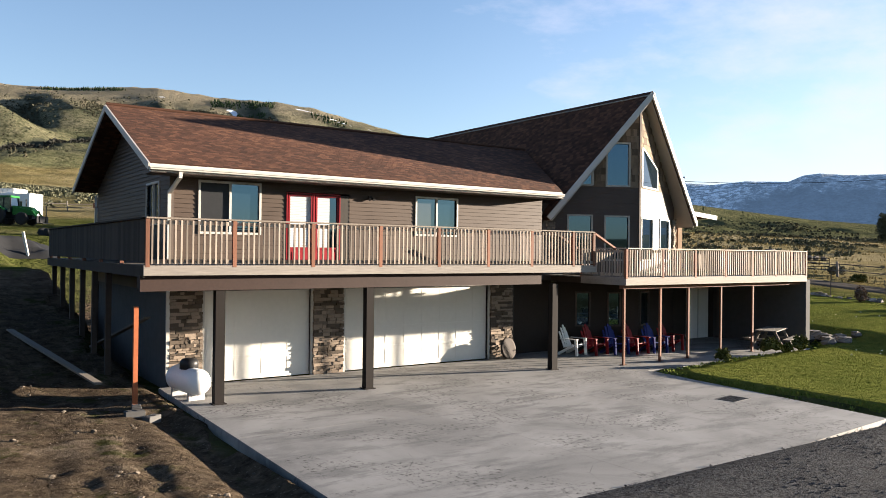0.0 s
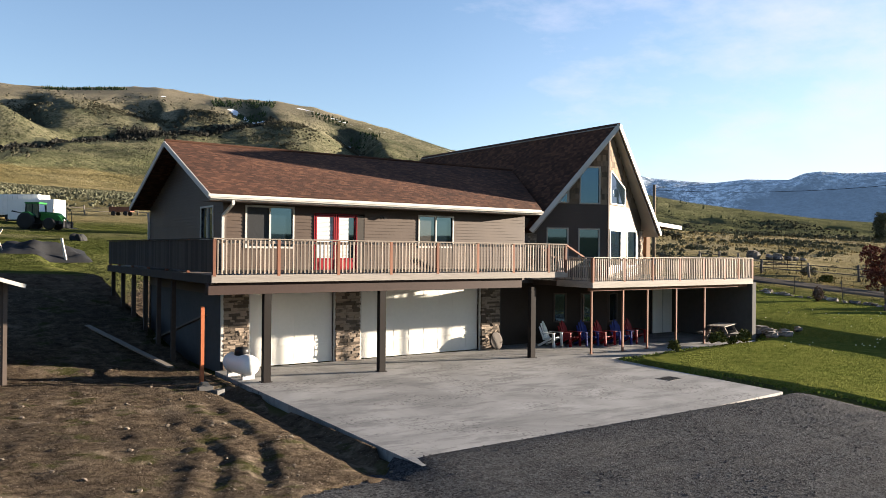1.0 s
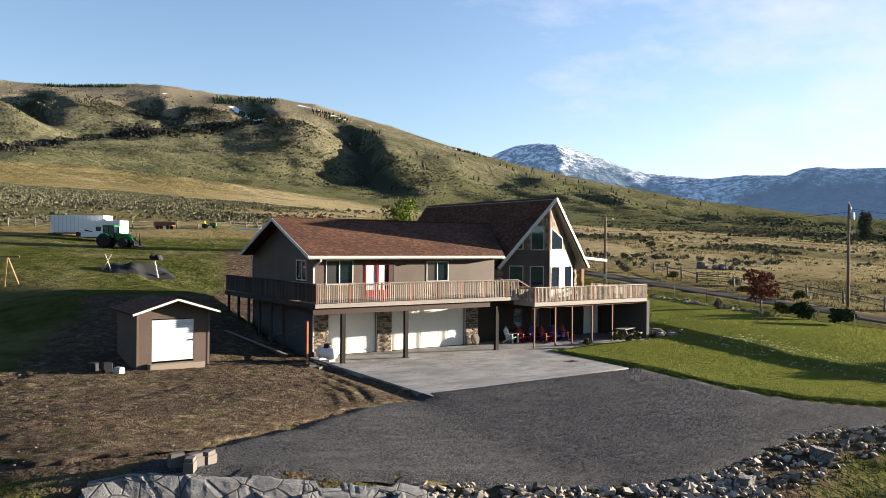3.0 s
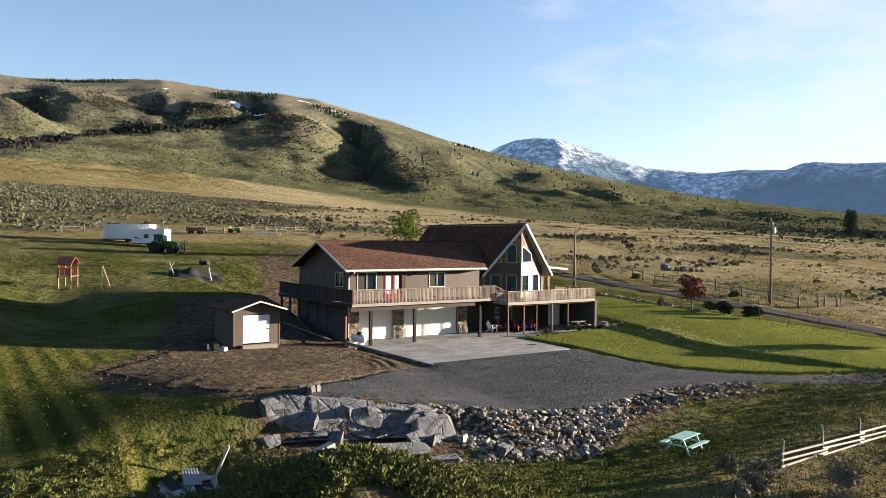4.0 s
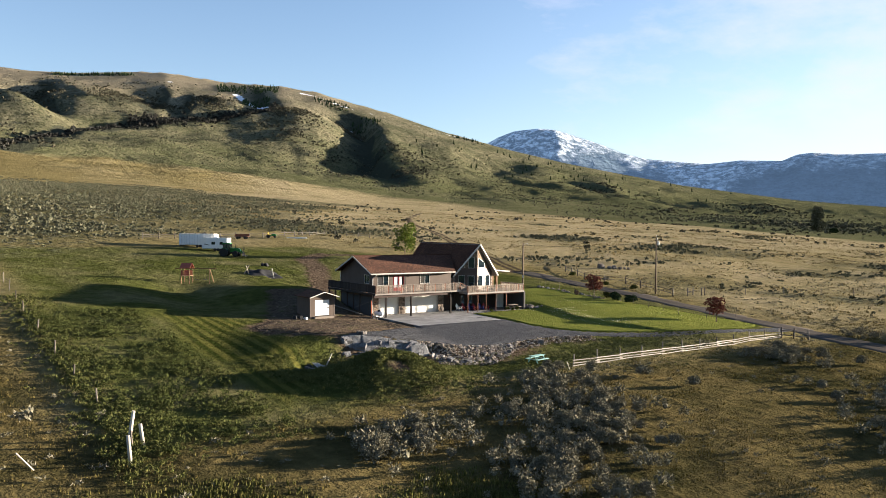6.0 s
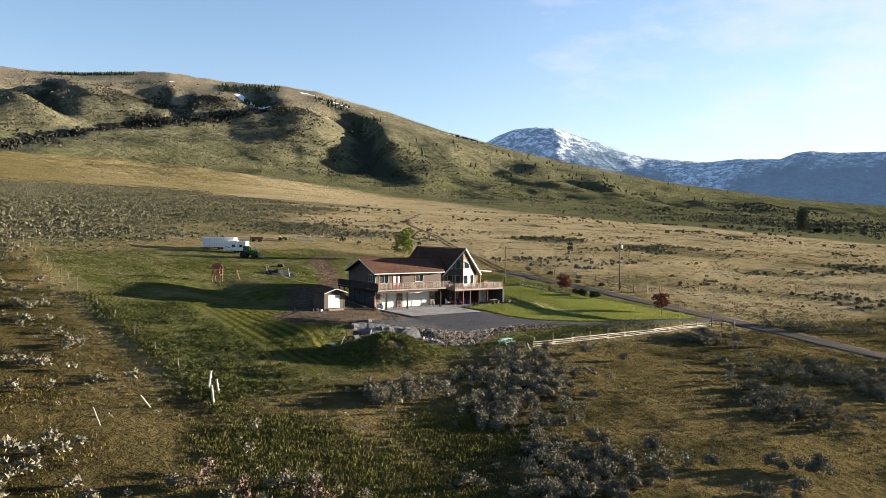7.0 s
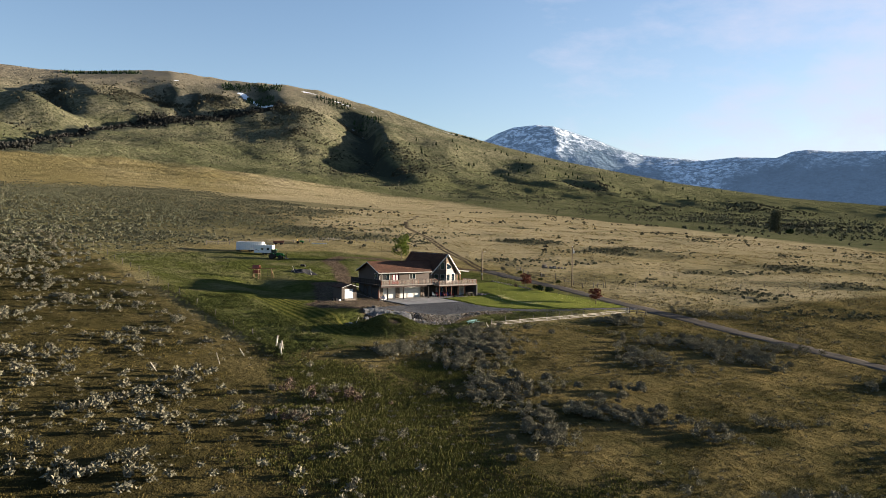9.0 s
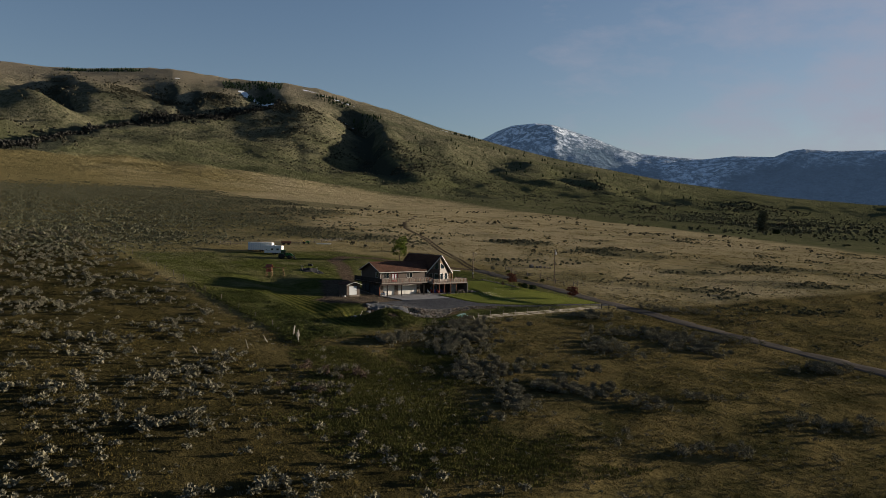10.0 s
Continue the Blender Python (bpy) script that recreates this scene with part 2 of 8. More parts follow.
# ---------------------------------------------------------------- mesh tools
def box(bm, x0, x1, y0, y1, z0, z1):
    v = [bm.verts.new((x, y, z)) for z in (z0, z1) for y in (y0, y1) for x in (x0, x1)]
    for f in ((0, 2, 3, 1), (4, 5, 7, 6), (0, 1, 5, 4), (2, 6, 7, 3), (0, 4, 6, 2), (1, 3, 7, 5)):
        bm.faces.new([v[i] for i in f])
    return v


def ring_axes(p, q, up=(0, 0, 1)):
    d = (Vector(q) - Vector(p)).normalized()
    u = Vector(up)
    if abs(d.dot(u)) > 0.98:
        u = Vector((0, 1, 0))
    side = d.cross(u).normalized()
    return d, side, side.cross(d).normalized()


def beam(bm, p, q, w, h, up=(0, 0, 1)):
    """A straight timber from p to q, w wide and h deep."""
    d, s, u = ring_axes(p, q, up)
    a, b = Vector(p), Vector(q)
    v = [bm.verts.new(e + s * (i * w / 2) + u * (j * h / 2)) for e in (a, b) for i, j in ((-1, -1), (1, -1), (1, 1), (-1, 1))]
    for f in ((0, 1, 2, 3), (7, 6, 5, 4), (0, 4, 5, 1), (1, 5, 6, 2), (2, 6, 7, 3), (3, 7, 4, 0)):
        bm.faces.new([v[i] for i in f])


def tube(bm, p, q, r0, r1=None, n=8, caps=True):
    r1 = r0 if r1 is None else r1
    d, s, u = ring_axes(p, q)
    rings = []
    for e, r in ((Vector(p), r0), (Vector(q), r1)):
        rings.append([bm.verts.new(e + s * (r * math.cos(2 * math.pi * k / n)) + u * (r * math.sin(2 * math.pi * k / n))) for k in range(n)])
    for k in range(n):
        bm.faces.new((rings[0][k], rings[0][(k + 1) % n], rings[1][(k + 1) % n], rings[1][k])).smooth = n > 6
    if caps:
        bm.faces.new(rings[0][::-1])
        bm.faces.new(rings[1])


def lathe(bm, profile, n=16, at=(0, 0, 0), axis="z"):
    """A turned body from (radius, height) pairs."""
    rings = []
    for r, h in profile:
        ring = []
        for k in range(n):
            a = 2 * math.pi * k / n
            c, s = r * math.cos(a), r * math.sin(a)
            co = (c, s, h) if axis == "z" else ((h, c, s) if axis == "x" else (c, h, s))
            ring.append(bm.verts.new(Vector(co) + Vector(at)))
        rings.append(ring)
    for a, b in zip(rings, rings[1:]):
        for k in range(n):
            bm.faces.new((a[k], a[(k + 1) % n], b[(k + 1) % n], b[k])).smooth = True
    bm.faces.new(rings[0][::-1])
    bm.faces.new(rings[-1])


def prism(bm, pts, vec):
    """A flat outline of points pushed along vec into a solid."""
    a = [bm.verts.new(p) for p in pts]
    b = [bm.verts.new(Vector(p) + Vector(vec)) for p in pts]
    bm.faces.new(a[::-1])
    bm.faces.new(b)
    n = len(pts)
    for k in range(n):
        bm.faces.new((a[k], a[(k + 1) % n], b[(k + 1) % n], b[k]))


def lump(bm, c, r, n=7, rough=0.25, rng=random, squash=0.75, flat=False):
    """An uneven rounded stone or clod."""
    top = []
    rows = 4
    rings = []
    for i in range(1, rows):
        th = math.pi * i / rows
        ring = []
        for k in range(n):
            a = 2 * math.pi * (k + 0.5 * (i % 2)) / n
            s = 1 + rng.uniform(-rough, rough)
            ring.append(bm.verts.new((c[0] + r[0] * s * math.sin(th) * math.cos(a), c[1] + r[1] * s * math.sin(th) * math.sin(a), c[2] + r[2] * s * math.cos(th))))
        rings.append(ring)
    t = bm.verts.new((c[0], c[1], c[2] + r[2] * rng.uniform(0.75, 1)))
    b = bm.verts.new((c[0], c[1], c[2] - r[2] * 0.9))
    for k in range(n):
        bm.faces.new((rings[0][k], rings[0][(k + 1) % n], t))
        bm.faces.new((rings[-1][(k + 1) % n], rings[-1][k], b))
    for a, d in zip(rings, rings[1:]):
        for k in range(n):
            bm.faces.new((d[k], d[(k + 1) % n], a[(k + 1) % n], a[k]))


def mesh_of(name, bm, material):
    bmesh.ops.recalc_face_normals(bm, faces=bm.faces)
    me = bpy.data.meshes.new(name)
    bm.to_mesh(me)
    bm.free()
    me.materials.append(material)
    return me


def raw_mesh(name, verts, faces, material, smooth_faces=False):
    me = bpy.data.meshes.new(name)
    me.from_pydata(verts, [], faces)
    me.materials.append(material)
    if smooth_faces:
        me.polygons.foreach_set("use_smooth", [True] * len(me.polygons))
    me.update()
    return me


def part(name, bm, material, parent, label=""):
    me = bm if isinstance(bm, bpy.types.Mesh) else mesh_of(name, bm, material)
    ob = new(name, me)
    ob.parent = parent
    if label:
        tagged(ob, label)
    return ob


def thing(name, at=(0, 0, 0), rz=0.0, label="", category="", group="", kind=""):
    ob = new(name)
    ob.empty_display_size = 0.2
    ob.matrix_basis = pose(*at, 0, 0, rz)
    return tagged(ob, label, category, group, kind)


def solid(name, bm, material, label="", category="", group="", kind=""):
    return tagged(new(name, mesh_of(name, bm, material)), label, category, group, kind)


def gz(x, y):
    return float(ground_z(np.array([x]), np.array([y]))[0])


# ---------------------------------------------------------------- materials
class Nodes:
    """Short hand for one material's node tree."""

    def __init__(self, name, rough=0.8, metal=0.0, spec=0.2):
        self.m = bpy.data.materials.new(name)
        self.m.use_nodes = True
        self.n, self.l = self.m.node_tree.nodes, self.m.node_tree.links
        self.p = self.n["Principled BSDF"]
        self.p.inputs["Roughness"].default_value, self.p.inputs["Metallic"].default_value = rough, metal
        self.p.inputs["Specular IOR Level"].default_value = spec
        self.co = self.n.new("ShaderNodeTexCoord").outputs["Object"]

    def put(self, socket, value):
        if hasattr(value, "is_linked"):
            self.l.new(value, socket)
        else:
            socket.default_value = value

    def scaled(self, sx, sy, sz, rot=(0, 0, 0)):
        m = self.n.new("ShaderNodeMapping")
        m.inputs["Scale"].default_value = (sx, sy, sz)
        m.inputs["Rotation"].default_value = rot
        self.l.new(self.co, m.inputs["Vector"])
        return m.outputs["Vector"]

    def noise(self, scale, detail=4.0, rough=0.55, vector=None, distort=0.0):
        t = self.n.new("ShaderNodeTexNoise")
        t.inputs["Scale"].default_value, t.inputs["Detail"].default_value, t.inputs["Roughness"].default_value = scale, detail, rough
        t.inputs["Distortion"].default_value = distort
        self.l.new(vector or self.co, t.inputs["Vector"])
        return t.outputs["Fac"]

    def cells(self, scale, vector=None, out="Distance", feature="F1"):
        t = self.n.new("ShaderNodeTexVoronoi")
        t.feature = feature
        t.inputs["Scale"].default_value = scale
        self.l.new(vector or self.co, t.inputs["Vector"])
        return t.outputs[out]

    def math(self, op, a, b=0.0):
        t = self.n.new("ShaderNodeMath")
        t.operation = op
        self.put(t.inputs[0], a)
        self.put(t.inputs[1], b)
        return t.outputs[0]

    def span(self, v, a, b, c=0.0, d=1.0):
        t = self.n.new("ShaderNodeMapRange")
        for k, s in (("Value", v), ("From Min", a), ("From Max", b), ("To Min", c), ("To Max", d)):
            self.put(t.inputs[k], s)
        return t.outputs["Result"]

    def mix(self, f, a, b, blend="MIX"):
        t = self.n.new("ShaderNodeMix")
        t.data_type, t.blend_type = "RGBA", blend
        for s, v in ((t.inputs["Factor"], f), (t.inputs["A"], a), (t.inputs["B"], b)):
            self.put(s, (*v, 1) if isinstance(v, tuple) and len(v) == 3 else v)
        return t.outputs["Result"]

    def attr(self, name):
        t = self.n.new("ShaderNodeAttribute")
        t.attribute_name = name
        return t.outputs["Fac"]

    def luck(self):
        return self.n.new("ShaderNodeObjectInfo").outputs["Random"]

    def island(self):
        return self.n.new("ShaderNodeNewGeometry").outputs["Random Per Island"]

    def bump(self, h, strength=0.4, dist=0.02):
        b = self.n.new("ShaderNodeBump")
        b.inputs["Strength"].default_value, b.inputs["Distance"].default_value = strength, dist
        self.l.new(h, b.inputs["Height"])
        self.l.new(b.outputs["Normal"], self.p.inputs["Normal"])

    def colour(self, c):
        self.put(self.p.inputs["Base Color"], (*c, 1) if isinstance(c, tuple) and len(c) == 3 else c)
        return self.m


def plain(name, c, rough=0.6, metal=0.0, vary=0.25, scale=6.0, bump=0.15, luck=0.0, stretch=None):
    """A surface of one paint or stuff, with grain and wear at two scales."""
    k = Nodes(name, rough, metal)
    vec = k.scaled(*stretch) if stretch else None
    big, fine = k.noise(scale * 0.18, 3, vector=vec), k.noise(scale * 2.5, 5, vector=vec)
    lo, hi = tuple(v * (1 - vary) for v in c), tuple(min(1, v * (1 + vary)) for v in c)
    f = k.math("ADD", k.math("MULTIPLY", big, 0.6), k.math("MULTIPLY", fine, 0.5))
    if luck:
        f = k.math("ADD", f, k.math("MULTIPLY", k.math("SUBTRACT", k.luck(), 0.5), luck))
    if bump:
        k.bump(fine, bump, 0.01)
    return k.colour(k.mix(k.span(f, 0.3, 0.8), lo, hi))


MAT = {}
MAT["wood_new"] = plain("weathered pine", (0.275, 0.228, 0.185), 0.75, vary=0.35, scale=3, luck=1.0, stretch=(9, 9, 1.5))
MAT["wood_red"] = plain("redwood stain", (0.17, 0.075, 0.045), 0.7, vary=0.3, scale=3, luck=0.6, stretch=(8, 8, 1.5))
MAT["wood_dark"] = plain("dark stained board", (0.045, 0.034, 0.028), 0.75, vary=0.3, scale=3, luck=0.7)
MAT["wood_grey"] = plain("silvered timber", (0.125, 0.108, 0.09), 0.85, vary=0.35, scale=4, luck=0.9)
MAT["fascia_wood"] = plain("pale deck fascia", (0.235, 0.208, 0.182), 0.75, vary=0.38, scale=2, stretch=(0.6, 4, 8))
MAT["brown_paint"] = plain("brown painted steel", (0.012, 0.009, 0.0078), 0.85, vary=0.2)
MAT["beam_paint"] = plain("red brown beam paint", (0.036, 0.021, 0.017), 0.7, vary=0.25)
MAT["trim_white"] = plain("white trim paint", (0.46, 0.44, 0.405), 0.5, vary=0.08)
MAT["soffit"] = plain("brown soffit", (0.085, 0.066, 0.055), 0.6, vary=0.15)
MAT["soffit_pale"] = plain("pale beige soffit", (0.34, 0.31, 0.265), 0.6, vary=0.1)
# deck boards of the side turned from the sun, shade put into the colour
MAT["side_shade"] = plain("weathered board darkened for side shade", (0.034, 0.027, 0.022), 0.8, vary=0.35, scale=3, luck=0.8, stretch=(8, 8, 1.5))
MAT["door_white"] = plain("white garage door", (0.66, 0.635, 0.58), 0.45, vary=0.06, scale=3)
MAT["shed_door"] = plain("pale blue white roll-up door", (0.50, 0.52, 0.53), 0.5, vary=0.06, scale=3)
MAT["red_paint"] = plain("red door paint", (0.22, 0.014, 0.02), 0.4, vary=0.15)
MAT["blind"] = plain("white blind", (0.52, 0.53, 0.54), 0.7, vary=0.05)
MAT["black"] = plain("black plastic", (0.015, 0.015, 0.016), 0.45, vary=0.2)
MAT["white_metal"] = plain("white enamel", (0.68, 0.675, 0.66), 0.35, vary=0.06)
MAT["steel"] = plain("galvanised steel", (0.42, 0.42, 0.42), 0.45, 0.6, vary=0.2)
MAT["dark_room"] = plain("dim interior", (0.05, 0.045, 0.04), 0.9)
MAT["concrete_wall"] = plain("grey cast concrete", (0.075, 0.073, 0.071), 0.9, vary=0.2, scale=2)
MAT["rubber"] = plain("black rubber", (0.02, 0.02, 0.02), 0.85, vary=0.3)
MAT["green_paint"] = plain("green machine paint", (0.02, 0.14, 0.03), 0.35, vary=0.1)
MAT["yellow_paint"] = plain("yellow machine paint", (0.75, 0.50, 0.03), 0.4, vary=0.1)
MAT["stone_grey"] = plain("grey field stone", (0.12, 0.105, 0.092), 0.9, vary=0.4, scale=3, luck=0.8, bump=0.4)


def siding_material():
    k = Nodes("taupe lap siding", 0.55)
    grain = k.noise(3.0, 5, vector=k.scaled(2, 2, 40))
    k.bump(grain, 0.08, 0.004)
    return k.colour(k.mix(k.span(k.noise(0.7, 3), 0.3, 0.7), (0.058, 0.040, 0.030), (0.076, 0.054, 0.041)))


def shingle_material(name, a, b, c):
    """Laminated shingles: courses of tabs, each of its own shade."""
    k = Nodes(name, 0.95, spec=0.15)
    uv = k.n.new("ShaderNodeUVMap").outputs["UV"]
    t = k.n.new("ShaderNodeTexBrick")
    t.offset, t.squash = 0.37, 1.0
    for key, v in (("Scale", 1.0), ("Mortar Size", 0.006), ("Mortar Smooth", 0.3), ("Bias", 0.0), ("Brick Width", 0.19), ("Row Height", 0.125)):
        t.inputs[key].default_value = v
    t.inputs["Color1"].default_value, t.inputs["Color2"].default_value, t.inputs["Mortar"].default_value = (0, 0, 0, 1), (1, 1, 1, 1), (0.2, 0.2, 0.2, 1)
    k.l.new(uv, t.inputs["Vector"])
    speck = k.noise(70, 3, 0.7)
    tone = k.math("ADD", k.math("MULTIPLY", t.outputs["Color"], 0.48), k.math("MULTIPLY", k.noise(0.5, 3), 0.52))
    col = k.mix(k.span(tone, 0.1, 0.55), a, b)
    col = k.mix(k.span(tone, 0.55, 1.0), col, c)
    col = k.mix(k.math("MULTIPLY", k.span(speck, 0.45, 0.75), 0.5), col, tuple(v * 0.5 for v in a))
    h = k.math("ADD", k.math("MULTIPLY", t.outputs["Fac"], -1.0), k.math("MULTIPLY", t.outputs["Color"], 0.6))
    k.bump(h, 1.0, 0.030)
    return k.colour(col)


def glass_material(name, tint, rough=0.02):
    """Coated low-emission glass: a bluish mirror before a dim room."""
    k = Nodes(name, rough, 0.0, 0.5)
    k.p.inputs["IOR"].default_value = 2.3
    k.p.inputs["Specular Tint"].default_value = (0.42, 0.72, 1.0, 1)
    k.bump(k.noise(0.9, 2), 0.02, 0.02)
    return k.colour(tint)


MAT["siding"] = siding_material()
MAT["shingle"] = shingle_material("brown laminated shingles", (0.030, 0.0150, 0.010), (0.092, 0.0405, 0.0235), (0.215, 0.097, 0.053))
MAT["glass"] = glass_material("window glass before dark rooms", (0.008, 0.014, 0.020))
MAT["glass_curtain"] = glass_material("window glass before drawn blinds", (0.06, 0.056, 0.052))
MAT["screen"] = plain("dark insect screen", (0.02, 0.021, 0.023), 0.45, vary=0.15)
MAT["shake"] = plain("brown cedar shakes", (0.13, 0.092, 0.06), 0.85, vary=0.4, scale=4, luck=1.0)
# darker copy of the siding that paints the shade under the deck
MAT["siding_shade"] = plain("brown siding darkened for shade under the deck", (0.032, 0.023, 0.018), 0.7, vary=0.2)
MAT["ledge_stone"] = plain("tan ledgestone", (0.165, 0.13, 0.10), 0.9, vary=0.5, scale=5, luck=1.6, bump=0.4)
MAT["mortar"] = plain("dark mortar", (0.05, 0.045, 0.04), 0.95)


def concrete_material():
    k = Nodes("broom finished concrete", 0.85, spec=0.3)
    stains = k.noise(0.35, 5, 0.6, distort=0.8)
    wet = k.noise(1.1, 6, 0.7, vector=k.scaled(0.5, 1.6, 1, (0, 0, 0.4)))
    fine = k.noise(35, 4, 0.7)
    col = k.mix(k.span(stains, 0.35, 0.7), (0.150, 0.145, 0.138), (0.30, 0.288, 0.272))
    col = k.mix(k.math("MULTIPLY", k.span(wet, 0.50, 0.62), 0.7), col, (0.099, 0.0972, 0.0945))
    col = k.mix(k.math("MULTIPLY", k.span(fine, 0.4, 0.7), 0.25), col, (0.297, 0.288, 0.279))
    specks = k.math("MULTIPLY", k.span(k.noise(9, 6, 0.75), 0.53, 0.60), k.span(k.noise(0.55, 5, 0.6), 0.50, 0.56))
    col = k.mix(k.math("MULTIPLY", specks, 0.85), col, (0.04, 0.038, 0.036))
    crack = k.span(k.cells(0.55, vector=k.scaled(1, 1, 0), feature="DISTANCE_TO_EDGE"), 0.0, 0.006, 1.0, 0.0)
    col = k.mix(k.math("MULTIPLY", k.math("MULTIPLY", crack, k.span(k.noise(0.6, 3), 0.5, 0.6)), 0.6), col, (0.05, 0.048, 0.046))
    k.bump(fine, 0.15, 0.004)
    return k.colour(col)


def gravel_material():
    k = Nodes("dark crushed gravel", 0.95, spec=0.03)
    shade = k.n.new("ShaderNodeSeparateColor")
    k.l.new(k.cells(26, out="Color"), shade.inputs["Color"])
    big = k.noise(0.22, 6, 0.65, distort=0.8)
    mid = k.noise(1.6, 6, 0.7, distort=0.5)
    ruts = k.noise(0.9, 5, 0.6, vector=k.scaled(0.22, 1.1, 1, (0, 0, 0.18)), distort=0.4)
    col = k.mix(shade.outputs["Red"], (0.0185, 0.0197, 0.0225), (0.091, 0.094, 0.102))
    col = k.mix(k.math("MULTIPLY", k.span(big, 0.42, 0.66), 0.55), col, (0.071, 0.071, 0.074))
    col = k.mix(k.math("MULTIPLY", k.span(mid, 0.50, 0.66), 0.5), col, (0.028, 0.028, 0.030))
    col = k.mix(k.math("MULTIPLY", k.span(ruts, 0.52, 0.64), 0.45), col, (0.092, 0.089, 0.088))
    col = k.mix(k.math("MULTIPLY", k.span(k.cells(14), 0.16, 0.26, 1, 0), 0.5), col, (0.13, 0.125, 0.12))
    h = k.math("ADD", k.math("MULTIPLY", k.noise(22, 3, 0.7), 0.35), k.math("MULTIPLY", k.noise(3.5, 7, 0.8), 0.9))
    h = k.math("ADD", h, k.math("MULTIPLY", ruts, 1.2))
    k.bump(h, 1.0, 0.24)
    return k.colour(col)


MAT["concrete"] = concrete_material()
MAT["gravel"] = gravel_material()

# ---------------------------------------------------------------- ground
ROAD = [(35, -170), (40, -110), (43, -80), (45, -61), (46.7, -45), (47.7, -30), (48.7, -18), (51.4, 0), (51.2, 24), (52, 34)]
TRACK = [(52, 34), (57, 46), (73, 84), (86, 110), (100, 138), (115, 176), (146, 227), (197, 294)]
BACK_DRIVE = [(-5, 6), (2, 22), (8, 36), (12, 46), (16, 60), (24, 68), (32, 64), (42, 46), (51, 34)]
DIRT = [(-0.8, 3), (-1.0, -10.4), (-4, -11), (-9, -14), (-13.5, -17.4), (-17, -17), (-20.5, -12), (-21, -4), (-17, 0), (-13, 8), (-9, 18), (-2, 18)]
HAY = [(-28, 8), (-28.9, -8), (-29.2, -37), (-27.5, -34), (-24, -29), (-19.5, -22), (-20, -14), (-21, -4), (-17, 0), (-20, 6)]
HOME = [(-40.5, 84), (-40.5, -39), (-20, -35), (2, -31), (44, -30), (49, -18), (49, 30), (40, 62), (26, 84)]
# sagebrush stands, across and along the valley's middle line: place and half sizes
SAGE_NEAR = [(4.2, 84, 6.5, 11), (2, 70, 5, 6), (-7.7, 75, 4, 5), (6.7, 56, 4.6, 7), (3.6, 62, 2.2, 8), (9.2, 43, 3.4, 7), (16.5, 51, 4, 4.5), (21.5, 47.5, 5, 3.8), (29.5, 78, 4.5, 6), (42.3, 92, 9, 6.5), (47.2, 81.7, 6, 5),
             (32.3, 109.5, 5, 4), (36, 48.4, 3.4, 2), (28, 43, 3.4, 2.4), (56.6, 91.3, 8, 4.5), (53, 124, 9, 5), (31, 27.5, 5.5, 2.2), (51, 40, 7.5, 3.4), (22, 60, 2.5, 1.8), (66, 70, 8, 4)]
BRUSH = [(-14.4, 50.2, 4.2, 2.6), (-16.2, 39.6, 2.4, 1.4)]
SAGE_FAR = [(-150, 400, 60, 150), (-128, 215, 50, 80), (-185, 260, 60, 130), (-120, 560, 70, 60), (-230, 430, 70, 240), (-105, 315, 42, 75), (-95, 420, 36, 60), (-50, 272, 34, 24), (76, 272, 18, 20), (86, 211, 11, 9), (36, 292, 14, 14), (110, 190, 22, 8), (70, 165, 16, 6), (130, 240, 26, 9), (95, 135, 20, 7)]


def valley_line(x, y):
    dx, dy = x - VALLEY[0], y - VALLEY[1]
    return dx * math.sin(AHEAD) - dy * math.cos(AHEAD), dx * math.cos(AHEAD) + dy * math.sin(AHEAD)


def stand(x, y, patches):
    u, v = valley_line(x, y)
    best = np.zeros(np.shape(x))
    for cu, cv, su, sv in patches:
        best = np.maximum(best, np.exp(-((u - cu) / su) ** 2 - ((v - cv) / sv) ** 2))
    return best


def sage_density(x, y):
    return np.maximum(stand(x, y, SAGE_NEAR), stand(x, y, SAGE_FAR))


